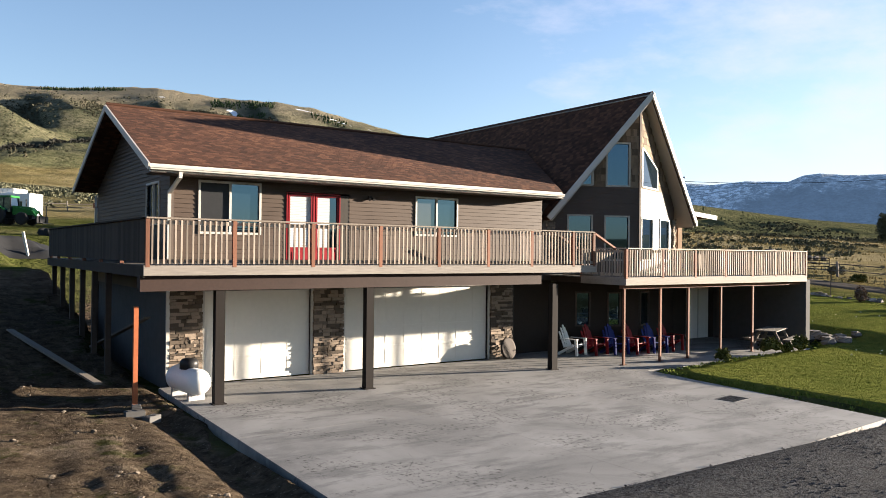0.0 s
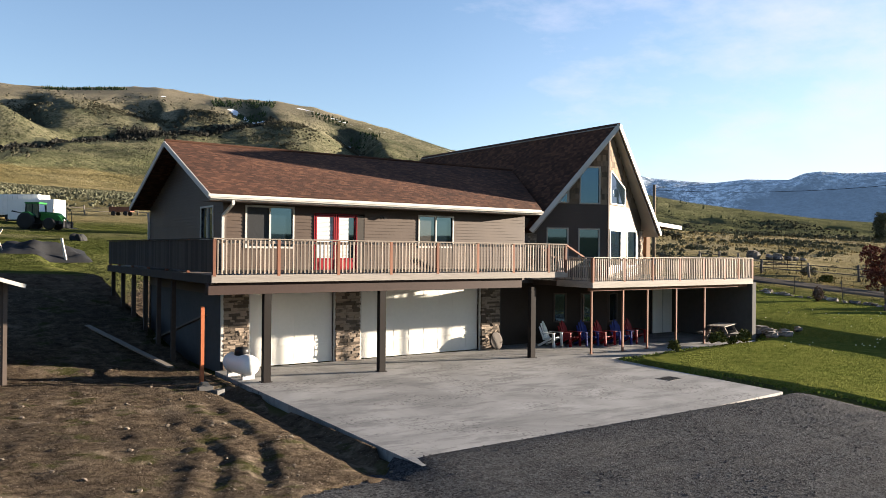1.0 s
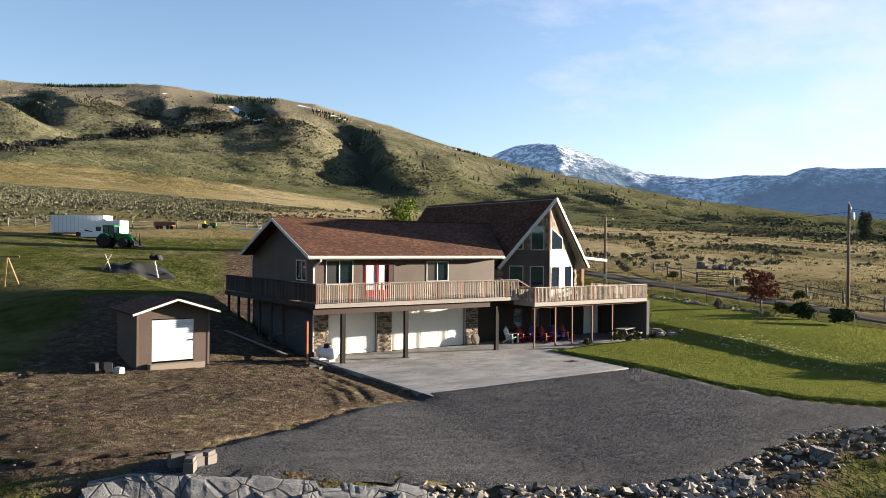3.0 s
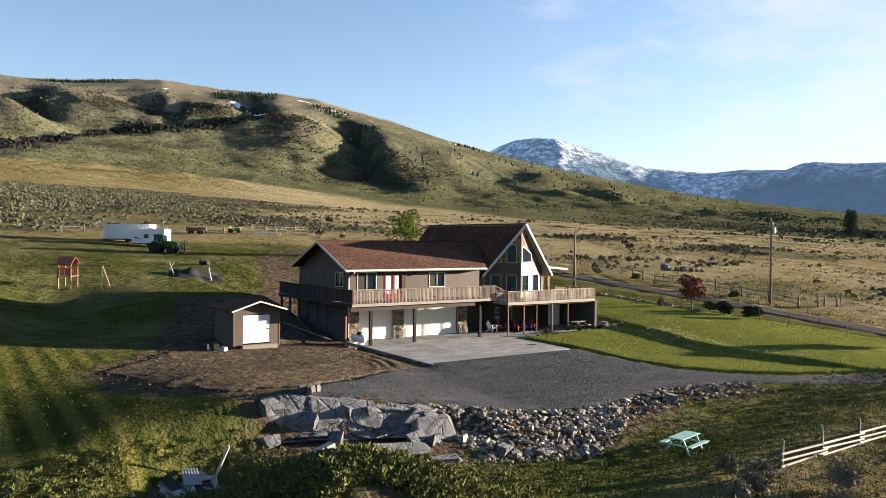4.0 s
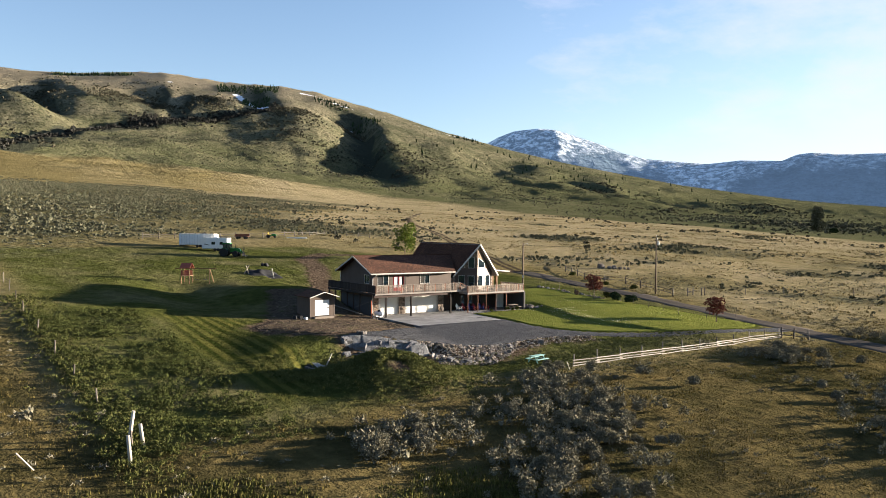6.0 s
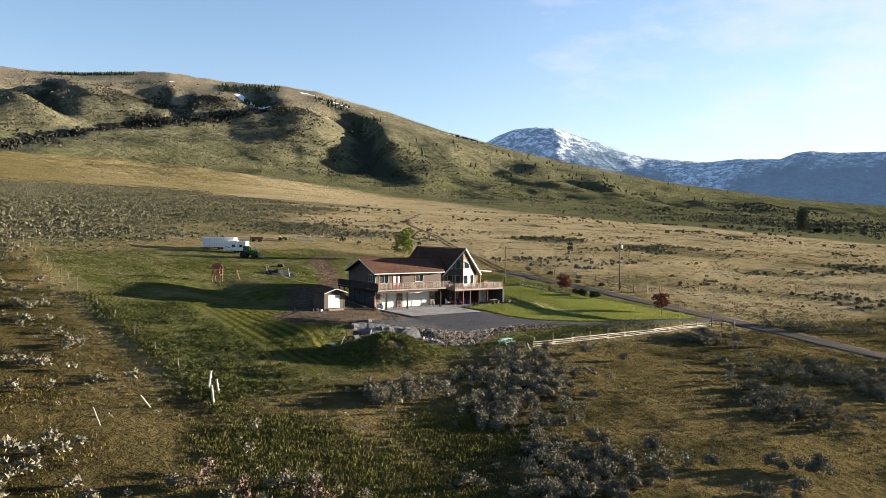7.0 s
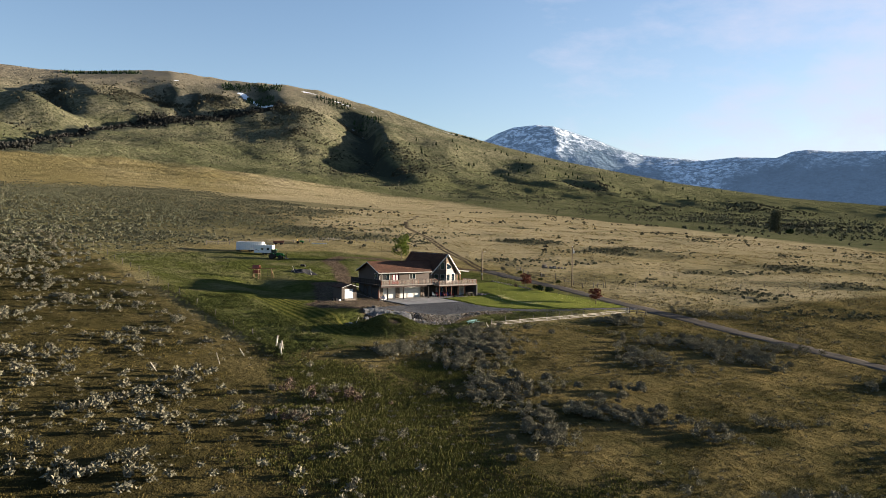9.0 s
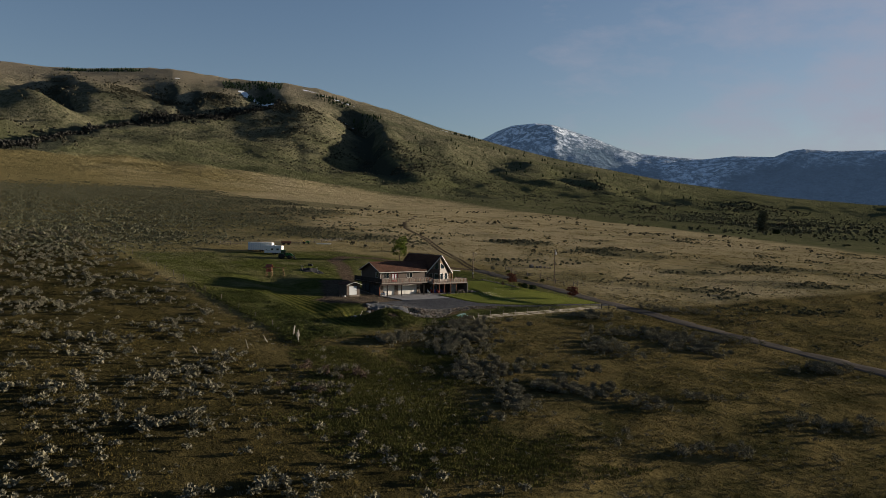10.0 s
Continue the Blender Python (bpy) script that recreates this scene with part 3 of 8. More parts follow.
def ground_material():
    k = Nodes("valley grass and earth", 0.95, spec=0.0)
    pos = k.n.new("ShaderNodeSeparateXYZ")
    k.l.new(k.co, pos.inputs["Vector"])
    far = k.span(k.attr("reach"), 250, 900)
    n0, n1, n2, n3 = k.noise(0.012, 5), k.noise(0.09, 5), k.noise(0.7, 5, 0.65), k.noise(6.0, 4, 0.7)
    # pasture: straw and green by turns
    dry = k.mix(k.span(n2, 0.3, 0.7), (0.182, 0.148, 0.081), (0.308, 0.256, 0.152))
    olive = k.mix(k.span(n2, 0.3, 0.7), (0.098, 0.083, 0.036), (0.20, 0.158, 0.072))
    f = k.math("ADD", k.math("MULTIPLY", n0, 0.9), k.math("MULTIPLY", n1, 0.6))
    f = k.math("ADD", f, k.math("MULTIPLY", k.attr("dry"), 0.8))
    col = k.mix(k.span(f, 0.72, 1.15), olive, dry)
    streak = k.noise(0.05, 6, 0.65, vector=k.scaled(0.35, 1.0, 1, (0, 0, -0.6)))
    col = k.mix(k.math("MULTIPLY", k.span(streak, 0.50, 0.66), 0.55), col, (0.062, 0.060, 0.022))
    col = k.mix(k.math("MULTIPLY", k.span(k.cells(0.25, vector=k.scaled(1, 1, 0)), 0.12, 0.34, 1.0, 0.0), 0.35), col, (0.045, 0.044, 0.018))
    # the wild foreground: dark green and brown by turns
    patch = k.math("ADD", k.math("MULTIPLY", k.noise(0.11, 5, 0.6), 0.75), k.math("MULTIPLY", n2, 0.35))
    wild = k.mix(k.span(patch, 0.45, 0.59), (0.034, 0.032, 0.013), (0.090, 0.072, 0.030))
    wild = k.mix(k.span(patch, 0.60, 0.74), wild, (0.135, 0.102, 0.041))
    wild = k.mix(k.math("MULTIPLY", k.attr("lean"), 0.85), wild, k.mix(k.span(patch, 0.45, 0.7), (0.024, 0.0208, 0.0085), (0.058, 0.0475, 0.0185)))
    col = k.mix(k.attr("wild"), col, wild)
    # home meadow and mown hay
    lush = k.mix(k.span(n2, 0.3, 0.7), (0.030, 0.038, 0.010), (0.078, 0.083, 0.024))
    col = k.mix(k.span(k.math("ADD", k.attr("home"), k.math("MULTIPLY", n1, 6)), 1.0, 6.0), col, k.mix(k.span(n1, 0.45, 0.78, 0.0, 0.40), lush, dry))
    wave = k.n.new("ShaderNodeTexWave")
    wave.inputs["Scale"].default_value, wave.inputs["Distortion"].default_value, wave.inputs["Detail"].default_value = 0.23, 1.2, 3.0
    wave.inputs["Detail Scale"].default_value = 0.25
    k.l.new(k.scaled(1, 0.35, 0, (0, 0, 0.06)), wave.inputs["Vector"])
    rows = k.mix(k.span(wave.outputs["Fac"], 0.25, 0.8), (0.034, 0.043, 0.0095), (0.100, 0.094, 0.024))
    col = k.mix(k.span(k.math("ADD", k.attr("hay"), k.math("MULTIPLY", n2, 2.5)), 0.8, 3.0), col, k.mix(k.span(n1, 0.45, 0.7, 0.05, 0.6), rows, lush))
    # sagebrush too far off to stand singly: grey dots, their shade mixed into the ground between
    dots = k.cells(0.42, vector=k.scaled(1, 1, 0))
    sage_c = k.mix(k.span(n3, 0.3, 0.7), (0.060, 0.060, 0.040), (0.11, 0.106, 0.072))
    speck = k.span(dots, 0.28, 0.42, 1.0, 0.0)
    zone = k.math("MULTIPLY", k.span(k.math("ADD", k.attr("sage"), k.math("MULTIPLY", n1, 0.45)), 0.45, 0.75), k.math("SUBTRACT", 1.0, k.attr("wild")))
    shade = k.mix(k.math("MULTIPLY", zone, 0.6), col, (0.060, 0.061, 0.031))
    col = k.mix(k.math("MULTIPLY", zone, speck), shade, sage_c)
    # hill slopes: hollows dark with shrubs and painted shade, pale tops
    big_dots = k.cells(0.07, vector=k.scaled(1, 1, 0.3))
    slope = k.mix(k.span(k.noise(0.008, 6, 0.6), 0.35, 0.68), (0.078, 0.079, 0.050), (0.195, 0.173, 0.117))
    slope = k.mix(k.math("MULTIPLY", k.span(big_dots, 0.2, 0.5, 1.0, 0.0), 0.55), slope, (0.01824, 0.0228, 0.01216))
    small_dots = k.cells(0.16, vector=k.scaled(1, 1, 0.3))
    slope = k.mix(k.math("MULTIPLY", k.span(small_dots, 0.25, 0.5, 1.0, 0.0), 0.65), slope, (0.0228, 0.02736, 0.0152))
    slope = k.mix(k.math("MULTIPLY", k.span(pos.outputs["Z"], 80, 340, 1.0, 0.0), 0.75), slope, (0.070, 0.074, 0.032))
    slope = k.mix(k.span(k.math("ADD", pos.outputs["Z"], k.math("MULTIPLY", n0, 160)), 400, 580), slope, (0.225, 0.190, 0.135))
    # scrub cover and painted shade share this dark slope colour
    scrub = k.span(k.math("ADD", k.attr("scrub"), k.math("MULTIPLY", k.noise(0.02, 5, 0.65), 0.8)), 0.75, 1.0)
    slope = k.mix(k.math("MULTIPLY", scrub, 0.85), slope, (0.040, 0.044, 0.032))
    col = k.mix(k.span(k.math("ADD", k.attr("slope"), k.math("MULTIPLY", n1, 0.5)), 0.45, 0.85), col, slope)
    col = k.mix(k.span(k.math("ADD", k.attr("snow"), k.math("MULTIPLY", k.noise(0.03, 5, 0.6), 0.9)), 1.02, 1.1), col, (0.72, 0.75, 0.80))
    # bare earth, wheel tracks
    earth = k.mix(k.span(k.noise(1.6, 6, 0.65, distort=0.6), 0.32, 0.68), (0.0342, 0.02432, 0.01748), (0.1178, 0.0874, 0.0608))
    earth = k.mix(k.math("MULTIPLY", k.span(k.cells(7.0), 0.1, 0.3, 1, 0), 0.5), earth, (0.1292, 0.1064, 0.0836))
    col = k.mix(k.span(k.math("ADD", k.attr("dirt"), k.math("MULTIPLY", k.math("SUBTRACT", n2, 0.5), 5.0)), -0.6, 0.7), col, earth)
    col = k.mix(k.span(k.math("ADD", k.attr("rut"), k.math("MULTIPLY", k.math("SUBTRACT", n2, 0.5), 1.2)), 0.2, 0.8), col, (0.0456, 0.03496, 0.02584))
    h = k.math("ADD", k.math("MULTIPLY", n2, 1.1), k.math("MULTIPLY", n3, 0.30))
    h = k.math("ADD", h, k.math("MULTIPLY", k.noise(0.22, 5, 0.7), 2.2))
    h = k.math("ADD", h, k.math("MULTIPLY", k.math("MULTIPLY", zone, speck), 1.2))
    h = k.math("ADD", h, k.math("MULTIPLY", k.math("MULTIPLY", far, k.noise(0.05, 6, 0.7)), 16.0))
    k.bump(h, 1.0, 0.6)
    return k.colour(col)


def ground_sheet():
    az = np.concatenate([np.arange(-180, -42, 3.0), np.arange(-42, 42, 0.24), np.arange(42, 180, 3.0)])
    rad = [2.0]
    while rad[-1] < 4950:
        r = rad[-1]
        rad.append(r + (3.0 if r < 60 else 0.85 if r < 195 else r * 0.021 if r < 850 else r * 0.0085 if r < 2620 else r * 0.03))
    rad = np.array(rad)
    A, R = np.meshgrid(np.radians(az), rad)
    X = VALLEY[0] + R * np.cos(AHEAD - A)
    Y = VALLEY[1] + R * np.sin(AHEAD - A)
    Z = ground_z(X, Y)
    n, m = len(rad), len(az)
    co = np.stack([X, Y, Z], -1).reshape(-1, 3)
    co = np.vstack([co, [[VALLEY[0], VALLEY[1], float(ground_z(np.array([VALLEY[0]]), np.array([VALLEY[1]]))[0])]]])
    i, j = np.meshgrid(np.arange(n - 1), np.arange(m), indexing="ij")
    a, b = i * m + j, i * m + (j + 1) % m
    quads = np.stack([a, b, b + m, a + m], -1).reshape(-1, 4)[:, ::-1]
    hub = np.stack([np.full(m, n * m), (np.arange(m) + 1) % m, np.arange(m)], -1)[:, ::-1]
    me = bpy.data.meshes.new("ground")
    me.vertices.add(len(co))
    me.vertices.foreach_set("co", co.ravel())
    loops = np.concatenate([quads.ravel(), hub.ravel()])
    me.loops.add(len(loops))
    me.loops.foreach_set("vertex_index", loops)
    me.polygons.add(len(quads) + len(hub))
    me.polygons.foreach_set("loop_start", np.concatenate([np.arange(len(quads)) * 4, len(quads) * 4 + np.arange(len(hub)) * 3]))
    me.polygons.foreach_set("use_smooth", [True] * (len(quads) + len(hub)))
    me.update(calc_edges=True)
    x, y = co[:, 0], co[:, 1]
    b, r = bearing(x, y)
    rut = np.full(x.shape, -5.0)
    d, _ = near_line(x, y, TRACK)
    rut = np.maximum(rut, np.where(np.abs(d - 0.9) < 3, 1.1 - np.abs(d - 0.95) * 1.1, -5))
    bank = np.interp(x, RIM[:, 0], RIM[:, 1]) - y
    bank = np.minimum(np.minimum(bank + 0.4, 4.6 - 0.25 * np.clip(x + 4, 0, 12) - bank), np.minimum(x + 16.5, 15 - x))
    dirt = np.maximum(np.maximum(1.6 - 1.5 * np.hypot(x + 17.0, (y + 30.7) * 1.2), np.maximum(inside(x, y, DIRT), bank)), 2.2 - near_line(x, y, BACK_DRIVE)[0])
    # shrub patches, plus shade painted under the gully rims and in the creek band
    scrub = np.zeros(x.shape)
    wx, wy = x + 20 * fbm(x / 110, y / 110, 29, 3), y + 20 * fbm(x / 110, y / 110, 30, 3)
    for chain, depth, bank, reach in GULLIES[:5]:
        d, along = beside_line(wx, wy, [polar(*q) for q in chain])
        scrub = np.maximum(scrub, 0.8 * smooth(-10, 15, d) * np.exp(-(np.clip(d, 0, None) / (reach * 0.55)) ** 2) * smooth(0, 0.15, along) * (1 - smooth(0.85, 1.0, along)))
    # the creek band's shade, painted as full dark cover on the slope
    shade_band = near_line(x, y, [polar(q[0], q[1] + 42) for q in CREEK])[0] + 16 * fbm(x / 60, y / 60, 29, 3)
    scrub = np.maximum(scrub, 1.1 * np.exp(-(np.clip(shade_band, 0, None) / 46) ** 4))
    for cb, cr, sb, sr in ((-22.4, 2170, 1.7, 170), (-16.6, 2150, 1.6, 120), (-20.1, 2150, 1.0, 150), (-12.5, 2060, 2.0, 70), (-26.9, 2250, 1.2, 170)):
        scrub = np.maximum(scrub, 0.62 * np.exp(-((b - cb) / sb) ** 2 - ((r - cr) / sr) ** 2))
    snow = 0.80 * np.exp(-(near_line(x, y, [polar(-14.9, 2360), polar(-13.2, 2210), polar(-12.3, 2100)])[0] / 22) ** 2) + 0.62 * np.exp(-(near_line(x, y, [polar(-11, 2440), polar(-7, 2330), polar(-3, 2330), polar(1, 2360)])[0] / 24) ** 2)
    snow = snow + 0.66 * np.exp(-(near_line(x, y, [polar(-7.6, 2190), polar(-5.9, 2110)])[0] / 9) ** 2) + 0.6 * np.exp(-((b + 19.5) / 1.6) ** 2 - ((r - 2440) / 25) ** 2)
    dry = smooth(60, 160, y) * (1 - 0.55 * smooth(-200, 350, y - 2.2 * x)) * (0.15 + 0.85 * smooth(0, 320, x - 0.25 * (y - 250))) * (1 - smooth(20, 45, sage_density(x, y) * 60)) + 0.32 * smooth(52, 70, x) - 0.38 * smooth(200, 600, y - 1.2 * x) - 0.25 * (1 - smooth(-45, -30, y))
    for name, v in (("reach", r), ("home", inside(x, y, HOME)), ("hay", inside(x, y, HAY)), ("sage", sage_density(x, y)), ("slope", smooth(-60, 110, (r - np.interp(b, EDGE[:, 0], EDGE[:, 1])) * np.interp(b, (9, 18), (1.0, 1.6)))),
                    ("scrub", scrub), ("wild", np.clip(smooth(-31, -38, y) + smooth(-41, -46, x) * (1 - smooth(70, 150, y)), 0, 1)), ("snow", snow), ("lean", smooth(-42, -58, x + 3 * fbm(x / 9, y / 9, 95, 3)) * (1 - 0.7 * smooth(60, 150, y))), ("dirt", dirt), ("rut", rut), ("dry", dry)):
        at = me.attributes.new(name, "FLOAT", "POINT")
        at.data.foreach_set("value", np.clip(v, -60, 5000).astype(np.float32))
    me.materials.append(ground_material())
    return tagged(new("ground", me), "dry valley pasture rising to a bare grassy hill", "ground", kind="structure")


ground_sheet()


def draped(name, poly, lift, step, material, label, category, ragged=0.0, relief=None):
    """A sheet over the ground inside an outline, its rim turned down into the soil."""
    xs, ys = [p[0] for p in poly], [p[1] for p in poly]
    gx, gy = np.meshgrid(np.arange(min(xs) - step, max(xs) + 2 * step, step), np.arange(min(ys) - step, max(ys) + 2 * step, step), indexing="ij")
    d = inside(gx, gy, poly) + (ragged * fbm(gx / 1.3, gy / 1.3, 41, 3) if ragged else 0)
    # pull the outer verts on to the rim
    e = 0.02
    nx = (inside(gx + e, gy, poly) - inside(gx - e, gy, poly)) / (2 * e)
    ny = (inside(gx, gy + e, poly) - inside(gx, gy - e, poly)) / (2 * e)
    pull = np.where((d < 0) & (d > -step * 1.5), -d, 0)
    px, py = gx + nx * pull, gy + ny * pull
    use = d > -step * 1.45
    z = ground_z(px, py) + np.where(d > 0, lift, -0.10)
    if relief:
        z = z + relief(px, py) * np.clip(d, 0, 1)
    idx = -np.ones(gx.shape, int)
    verts, faces = [], []
    for i in range(gx.shape[0]):
        for j in range(gx.shape[1]):
            if use[i, j]:
                idx[i, j] = len(verts)
                verts.append((px[i, j], py[i, j], z[i, j]))
    for i in range(gx.shape[0] - 1):
        for j in range(gx.shape[1] - 1):
            q = (idx[i, j], idx[i + 1, j], idx[i + 1, j + 1], idx[i, j + 1])
            if min(q) >= 0 and (d[i, j] > 0 or d[i + 1, j] > 0 or d[i + 1, j + 1] > 0 or d[i, j + 1] > 0):
                faces.append(q)
    return tagged(new(name, raw_mesh(name, verts, faces, material, True)), label, category, kind="structure")


GRAVEL = [(-1.05, -8.9), (-3.2, -9.9), (-8, -12.9), (-12.2, -15.8), (-15.0, -17.7), (-11, -18.8), (-7, -19.9), (-3.8, -20.5), (-0.9, -21.1), (2.1, -21.6), (8.8, -20.7), (14, -21.4), (18, -23.6), (23, -26.3), (32, -28.2), (46.5, -29.5), (47, -26.3), (39.5, -26.7), (31.3, -25.6), (25.7, -23.7), (20.2, -21.7), (16.4, -19.6), (14.1, -17.4), (12.6, -14.0), (12.4, -11.5), (12.3, -8.6)]
LAWN = [(12.9, -2.4), (12.6, -9.0), (12.8, -11.5), (13.0, -14.0), (14.4, -17.2), (16.6, -19.2), (20.3, -21.3), (25.8, -23.3), (31.5, -25.2), (39.5, -26.3), (45.2, -24.5), (43.5, -16), (42, 0), (42, 14), (34, 16), (24.6, 12), (24.4, -1.0), (20.5, -1.5)]


def road_poly(chain, half):
    left, right = [], []
    for k, p in enumerate(chain):
        a, b = Vector(chain[max(0, k - 1)]), Vector(chain[min(len(chain) - 1, k + 1)])
        d = (b - a).normalized()
        left.append((p[0] - d.y * half, p[1] + d.x * half))
        right.append((p[0] + d.y * half, p[1] - d.x * half))
    return left + right[::-1]


def lawn_material():
    k = Nodes("mown lawn", 0.9, spec=0.0)
    n1, n2, n3 = k.noise(0.4, 4), k.noise(2.5, 5, 0.65), k.noise(16, 3, 0.7)
    col = k.mix(k.span(n2, 0.3, 0.7), (0.092, 0.112, 0.024), (0.165, 0.170, 0.042))
    col = k.mix(k.math("MULTIPLY", k.span(n1, 0.45, 0.7), 0.5), col, (0.185, 0.182, 0.046))
    col = k.mix(k.math("MULTIPLY", k.span(n3, 0.4, 0.7), 0.35), col, (0.0425, 0.06375, 0.0085))
    k.bump(k.math("ADD", k.math("MULTIPLY", n3, 0.6), k.math("MULTIPLY", n2, 1.6)), 1.0, 0.22)
    return k.colour(col)


def road_material():
    k = Nodes("packed dirt road", 0.95, spec=0.0)
    n1, n2 = k.noise(0.5, 5, vector=k.scaled(3, 0.3, 1)), k.noise(4, 5, 0.65)
    col = k.mix(k.span(n1, 0.35, 0.65), (0.052, 0.045, 0.038), (0.105, 0.092, 0.078))
    col = k.mix(k.math("MULTIPLY", k.span(n2, 0.35, 0.7), 0.4), col, (0.095, 0.084, 0.072))
    k.bump(n2, 0.5, 0.06)
    return k.colour(col)


MAT["lawn"] = lawn_material()
draped("driveway", GRAVEL, 0.05, 0.5, MAT["gravel"], "dark crushed gravel drive and turning area", "driveway", 0.12)


def earth_material():
    k = Nodes("bare trodden earth", 0.95, spec=0.0)
    n0, n1, n2, n3 = k.noise(0.28, 6, 0.65, distort=1.0), k.noise(0.9, 6, 0.65, distort=0.7), k.noise(3.2, 7, 0.75, distort=0.4), k.noise(18, 5, 0.75)
    col = k.mix(k.span(n2, 0.34, 0.66), (0.036, 0.027, 0.019), (0.145, 0.110, 0.077))
    col = k.mix(k.math("MULTIPLY", k.span(n0, 0.46, 0.62), 0.5), col, (0.045, 0.038, 0.032))
    col = k.mix(k.math("MULTIPLY", k.span(n1, 0.54, 0.68), 0.7), col, (0.235, 0.185, 0.135))
    col = k.mix(k.math("MULTIPLY", k.span(k.cells(9.0), 0.06, 0.20, 1, 0), 0.7), col, (0.25, 0.21, 0.17))
    green = k.math("MULTIPLY", k.span(k.noise(0.9, 5, 0.7), 0.55, 0.64), 0.75)
    col = k.mix(green, col, (0.040, 0.046, 0.012))
    h = k.math("ADD", k.math("MULTIPLY", n2, 1.0), k.math("MULTIPLY", n3, 0.4))
    h = k.math("ADD", h, k.math("MULTIPLY", n1, 1.4))
    k.bump(h, 1.0, 0.24)
    return k.colour(col)


def churned(x, y):
    """Clods and wheel marks of the bare yard."""
    z = 0.016 * fbm(x / 0.9, y / 0.9, 81, 3) + 0.020 * fbm(x / 0.26, y / 0.26, 83, 2)
    for rut in ([(-2.6, -3), (-2.9, -7), (-4.3, -11.0), (-7.0, -14.0)], [(-3.7, -5), (-4.0, -8), (-5.4, -11.2), (-8, -14.0)]):
        d, _ = near_line(x, y, rut)
        z = z - 0.030 * np.exp(-(d / 0.15) ** 2) + 0.020 * np.exp(-((d - 0.30) / 0.12) ** 2) * (1 + 0.4 * fbm(x / 0.8, y / 0.8, 85, 2))
    return z


YARD = [(-0.85, 3), (-1.15, -9.7), (-4.2, -10.6), (-9, -13.6), (-13, -16.2), (-16.5, -15.8), (-19.0, -11.5), (-19.5, -4.5), (-16, -1.0), (-12.5, 7), (-8.6, 14), (-2.2, 14)]
draped("bare_yard", YARD, 0.07, 0.14, earth_material(), "bare churned earth yard beside the house", "yard", 0.35, churned)
draped("lawn", LAWN, 0.09, 0.28, MAT["lawn"], "freshly mown green lawn beside the house", "lawn", 0.10)
draped("road", road_poly(ROAD, 2.6), 0.07, 0.9, road_material(), "packed dirt road along the fence", "road", 0.15)


def mountains():
    b, r = np.meshgrid(np.arange(-14, 62, 0.16), np.concatenate([np.arange(3200, 4560, 22.0), [4600, 4750]]), indexing="ij")
    z = mountain_z(b, np.minimum(r, 4550)) * np.where(r > 4560, 0.8, 1)
    a = AHEAD - np.radians(b)
    co = np.stack([VALLEY[0] + r * np.cos(a), VALLEY[1] + r * np.sin(a), z], -1).reshape(-1, 3)
    n, m = b.shape
    faces = [(i * m + j, i * m + j + 1, (i + 1) * m + j + 1, (i + 1) * m + j) for i in range(n - 1) for j in range(m - 1)]
    k = Nodes("haze-tinted forested mountain with old snow", 0.95, spec=0.1)
    pos = k.n.new("ShaderNodeSeparateXYZ")
    k.l.new(k.co, pos.inputs["Vector"])
    n1, n2 = k.noise(0.006, 6, 0.65), k.noise(0.03, 5, 0.7)
    wood = k.math("ADD", k.math("MULTIPLY", n1, 0.6), k.math("MULTIPLY", k.noise(0.045, 5, 0.75), 0.5))
    # bluish rock colour and the emission below paint the haze of distance
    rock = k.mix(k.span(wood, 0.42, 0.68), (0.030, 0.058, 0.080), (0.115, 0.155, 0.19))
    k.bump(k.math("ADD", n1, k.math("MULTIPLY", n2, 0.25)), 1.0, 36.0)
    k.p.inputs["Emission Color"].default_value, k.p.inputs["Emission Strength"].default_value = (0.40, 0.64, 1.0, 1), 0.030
    h = k.math("ADD", pos.outputs["Z"], k.math("MULTIPLY", k.math("ADD", n1, n2), 260))
    h = k.math("ADD", h, k.attr("drift"))
    snow = k.math("MULTIPLY", k.span(h, 560, 690), k.span(k.noise(0.028, 6, 0.8, vector=k.scaled(1, 1, 0.45)), 0.47, 0.56))
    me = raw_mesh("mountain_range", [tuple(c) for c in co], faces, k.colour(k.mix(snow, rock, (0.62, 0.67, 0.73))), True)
    drift = 210 * np.exp(-((b - 18.3) / 2.6) ** 2) - 90 * smooth(8.0, 10.5, b) * (1 - smooth(12, 15, b))
    at = me.attributes.new("drift", "FLOAT", "POINT")
    at.data.foreach_set("value", drift.ravel().astype(np.float32))
    return tagged(new("backdrop_mountains", me), "distant mountains blue with painted haze, streaked with old snow", "mountain", kind="structure")


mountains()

# ---------------------------------------------------------------- house
WALL_Y, WALL_L, WALL_B = 2.85, -0.35, 11.9
EAVE_Z, EAVE_F, EAVE_BK, RIDGE_Y, RIDGE_Z, RAKE_X = 5.67, 2.02, 12.4, 7.2, 7.85, -1.08
PEAK_X, PEAK_Z, PEAK_Y, FOOT_Z, FOOT_Y, FOOT_L, FOOT_R = 16.65, 9.57, 1.58, 4.85, 3.0, 12.85, 21.12
FLOOR_Z, LOW_Z = 3.18, 2.80
house = thing("house", label="two-storey taupe sided house with brown shingled roof and prow gable", category="house")


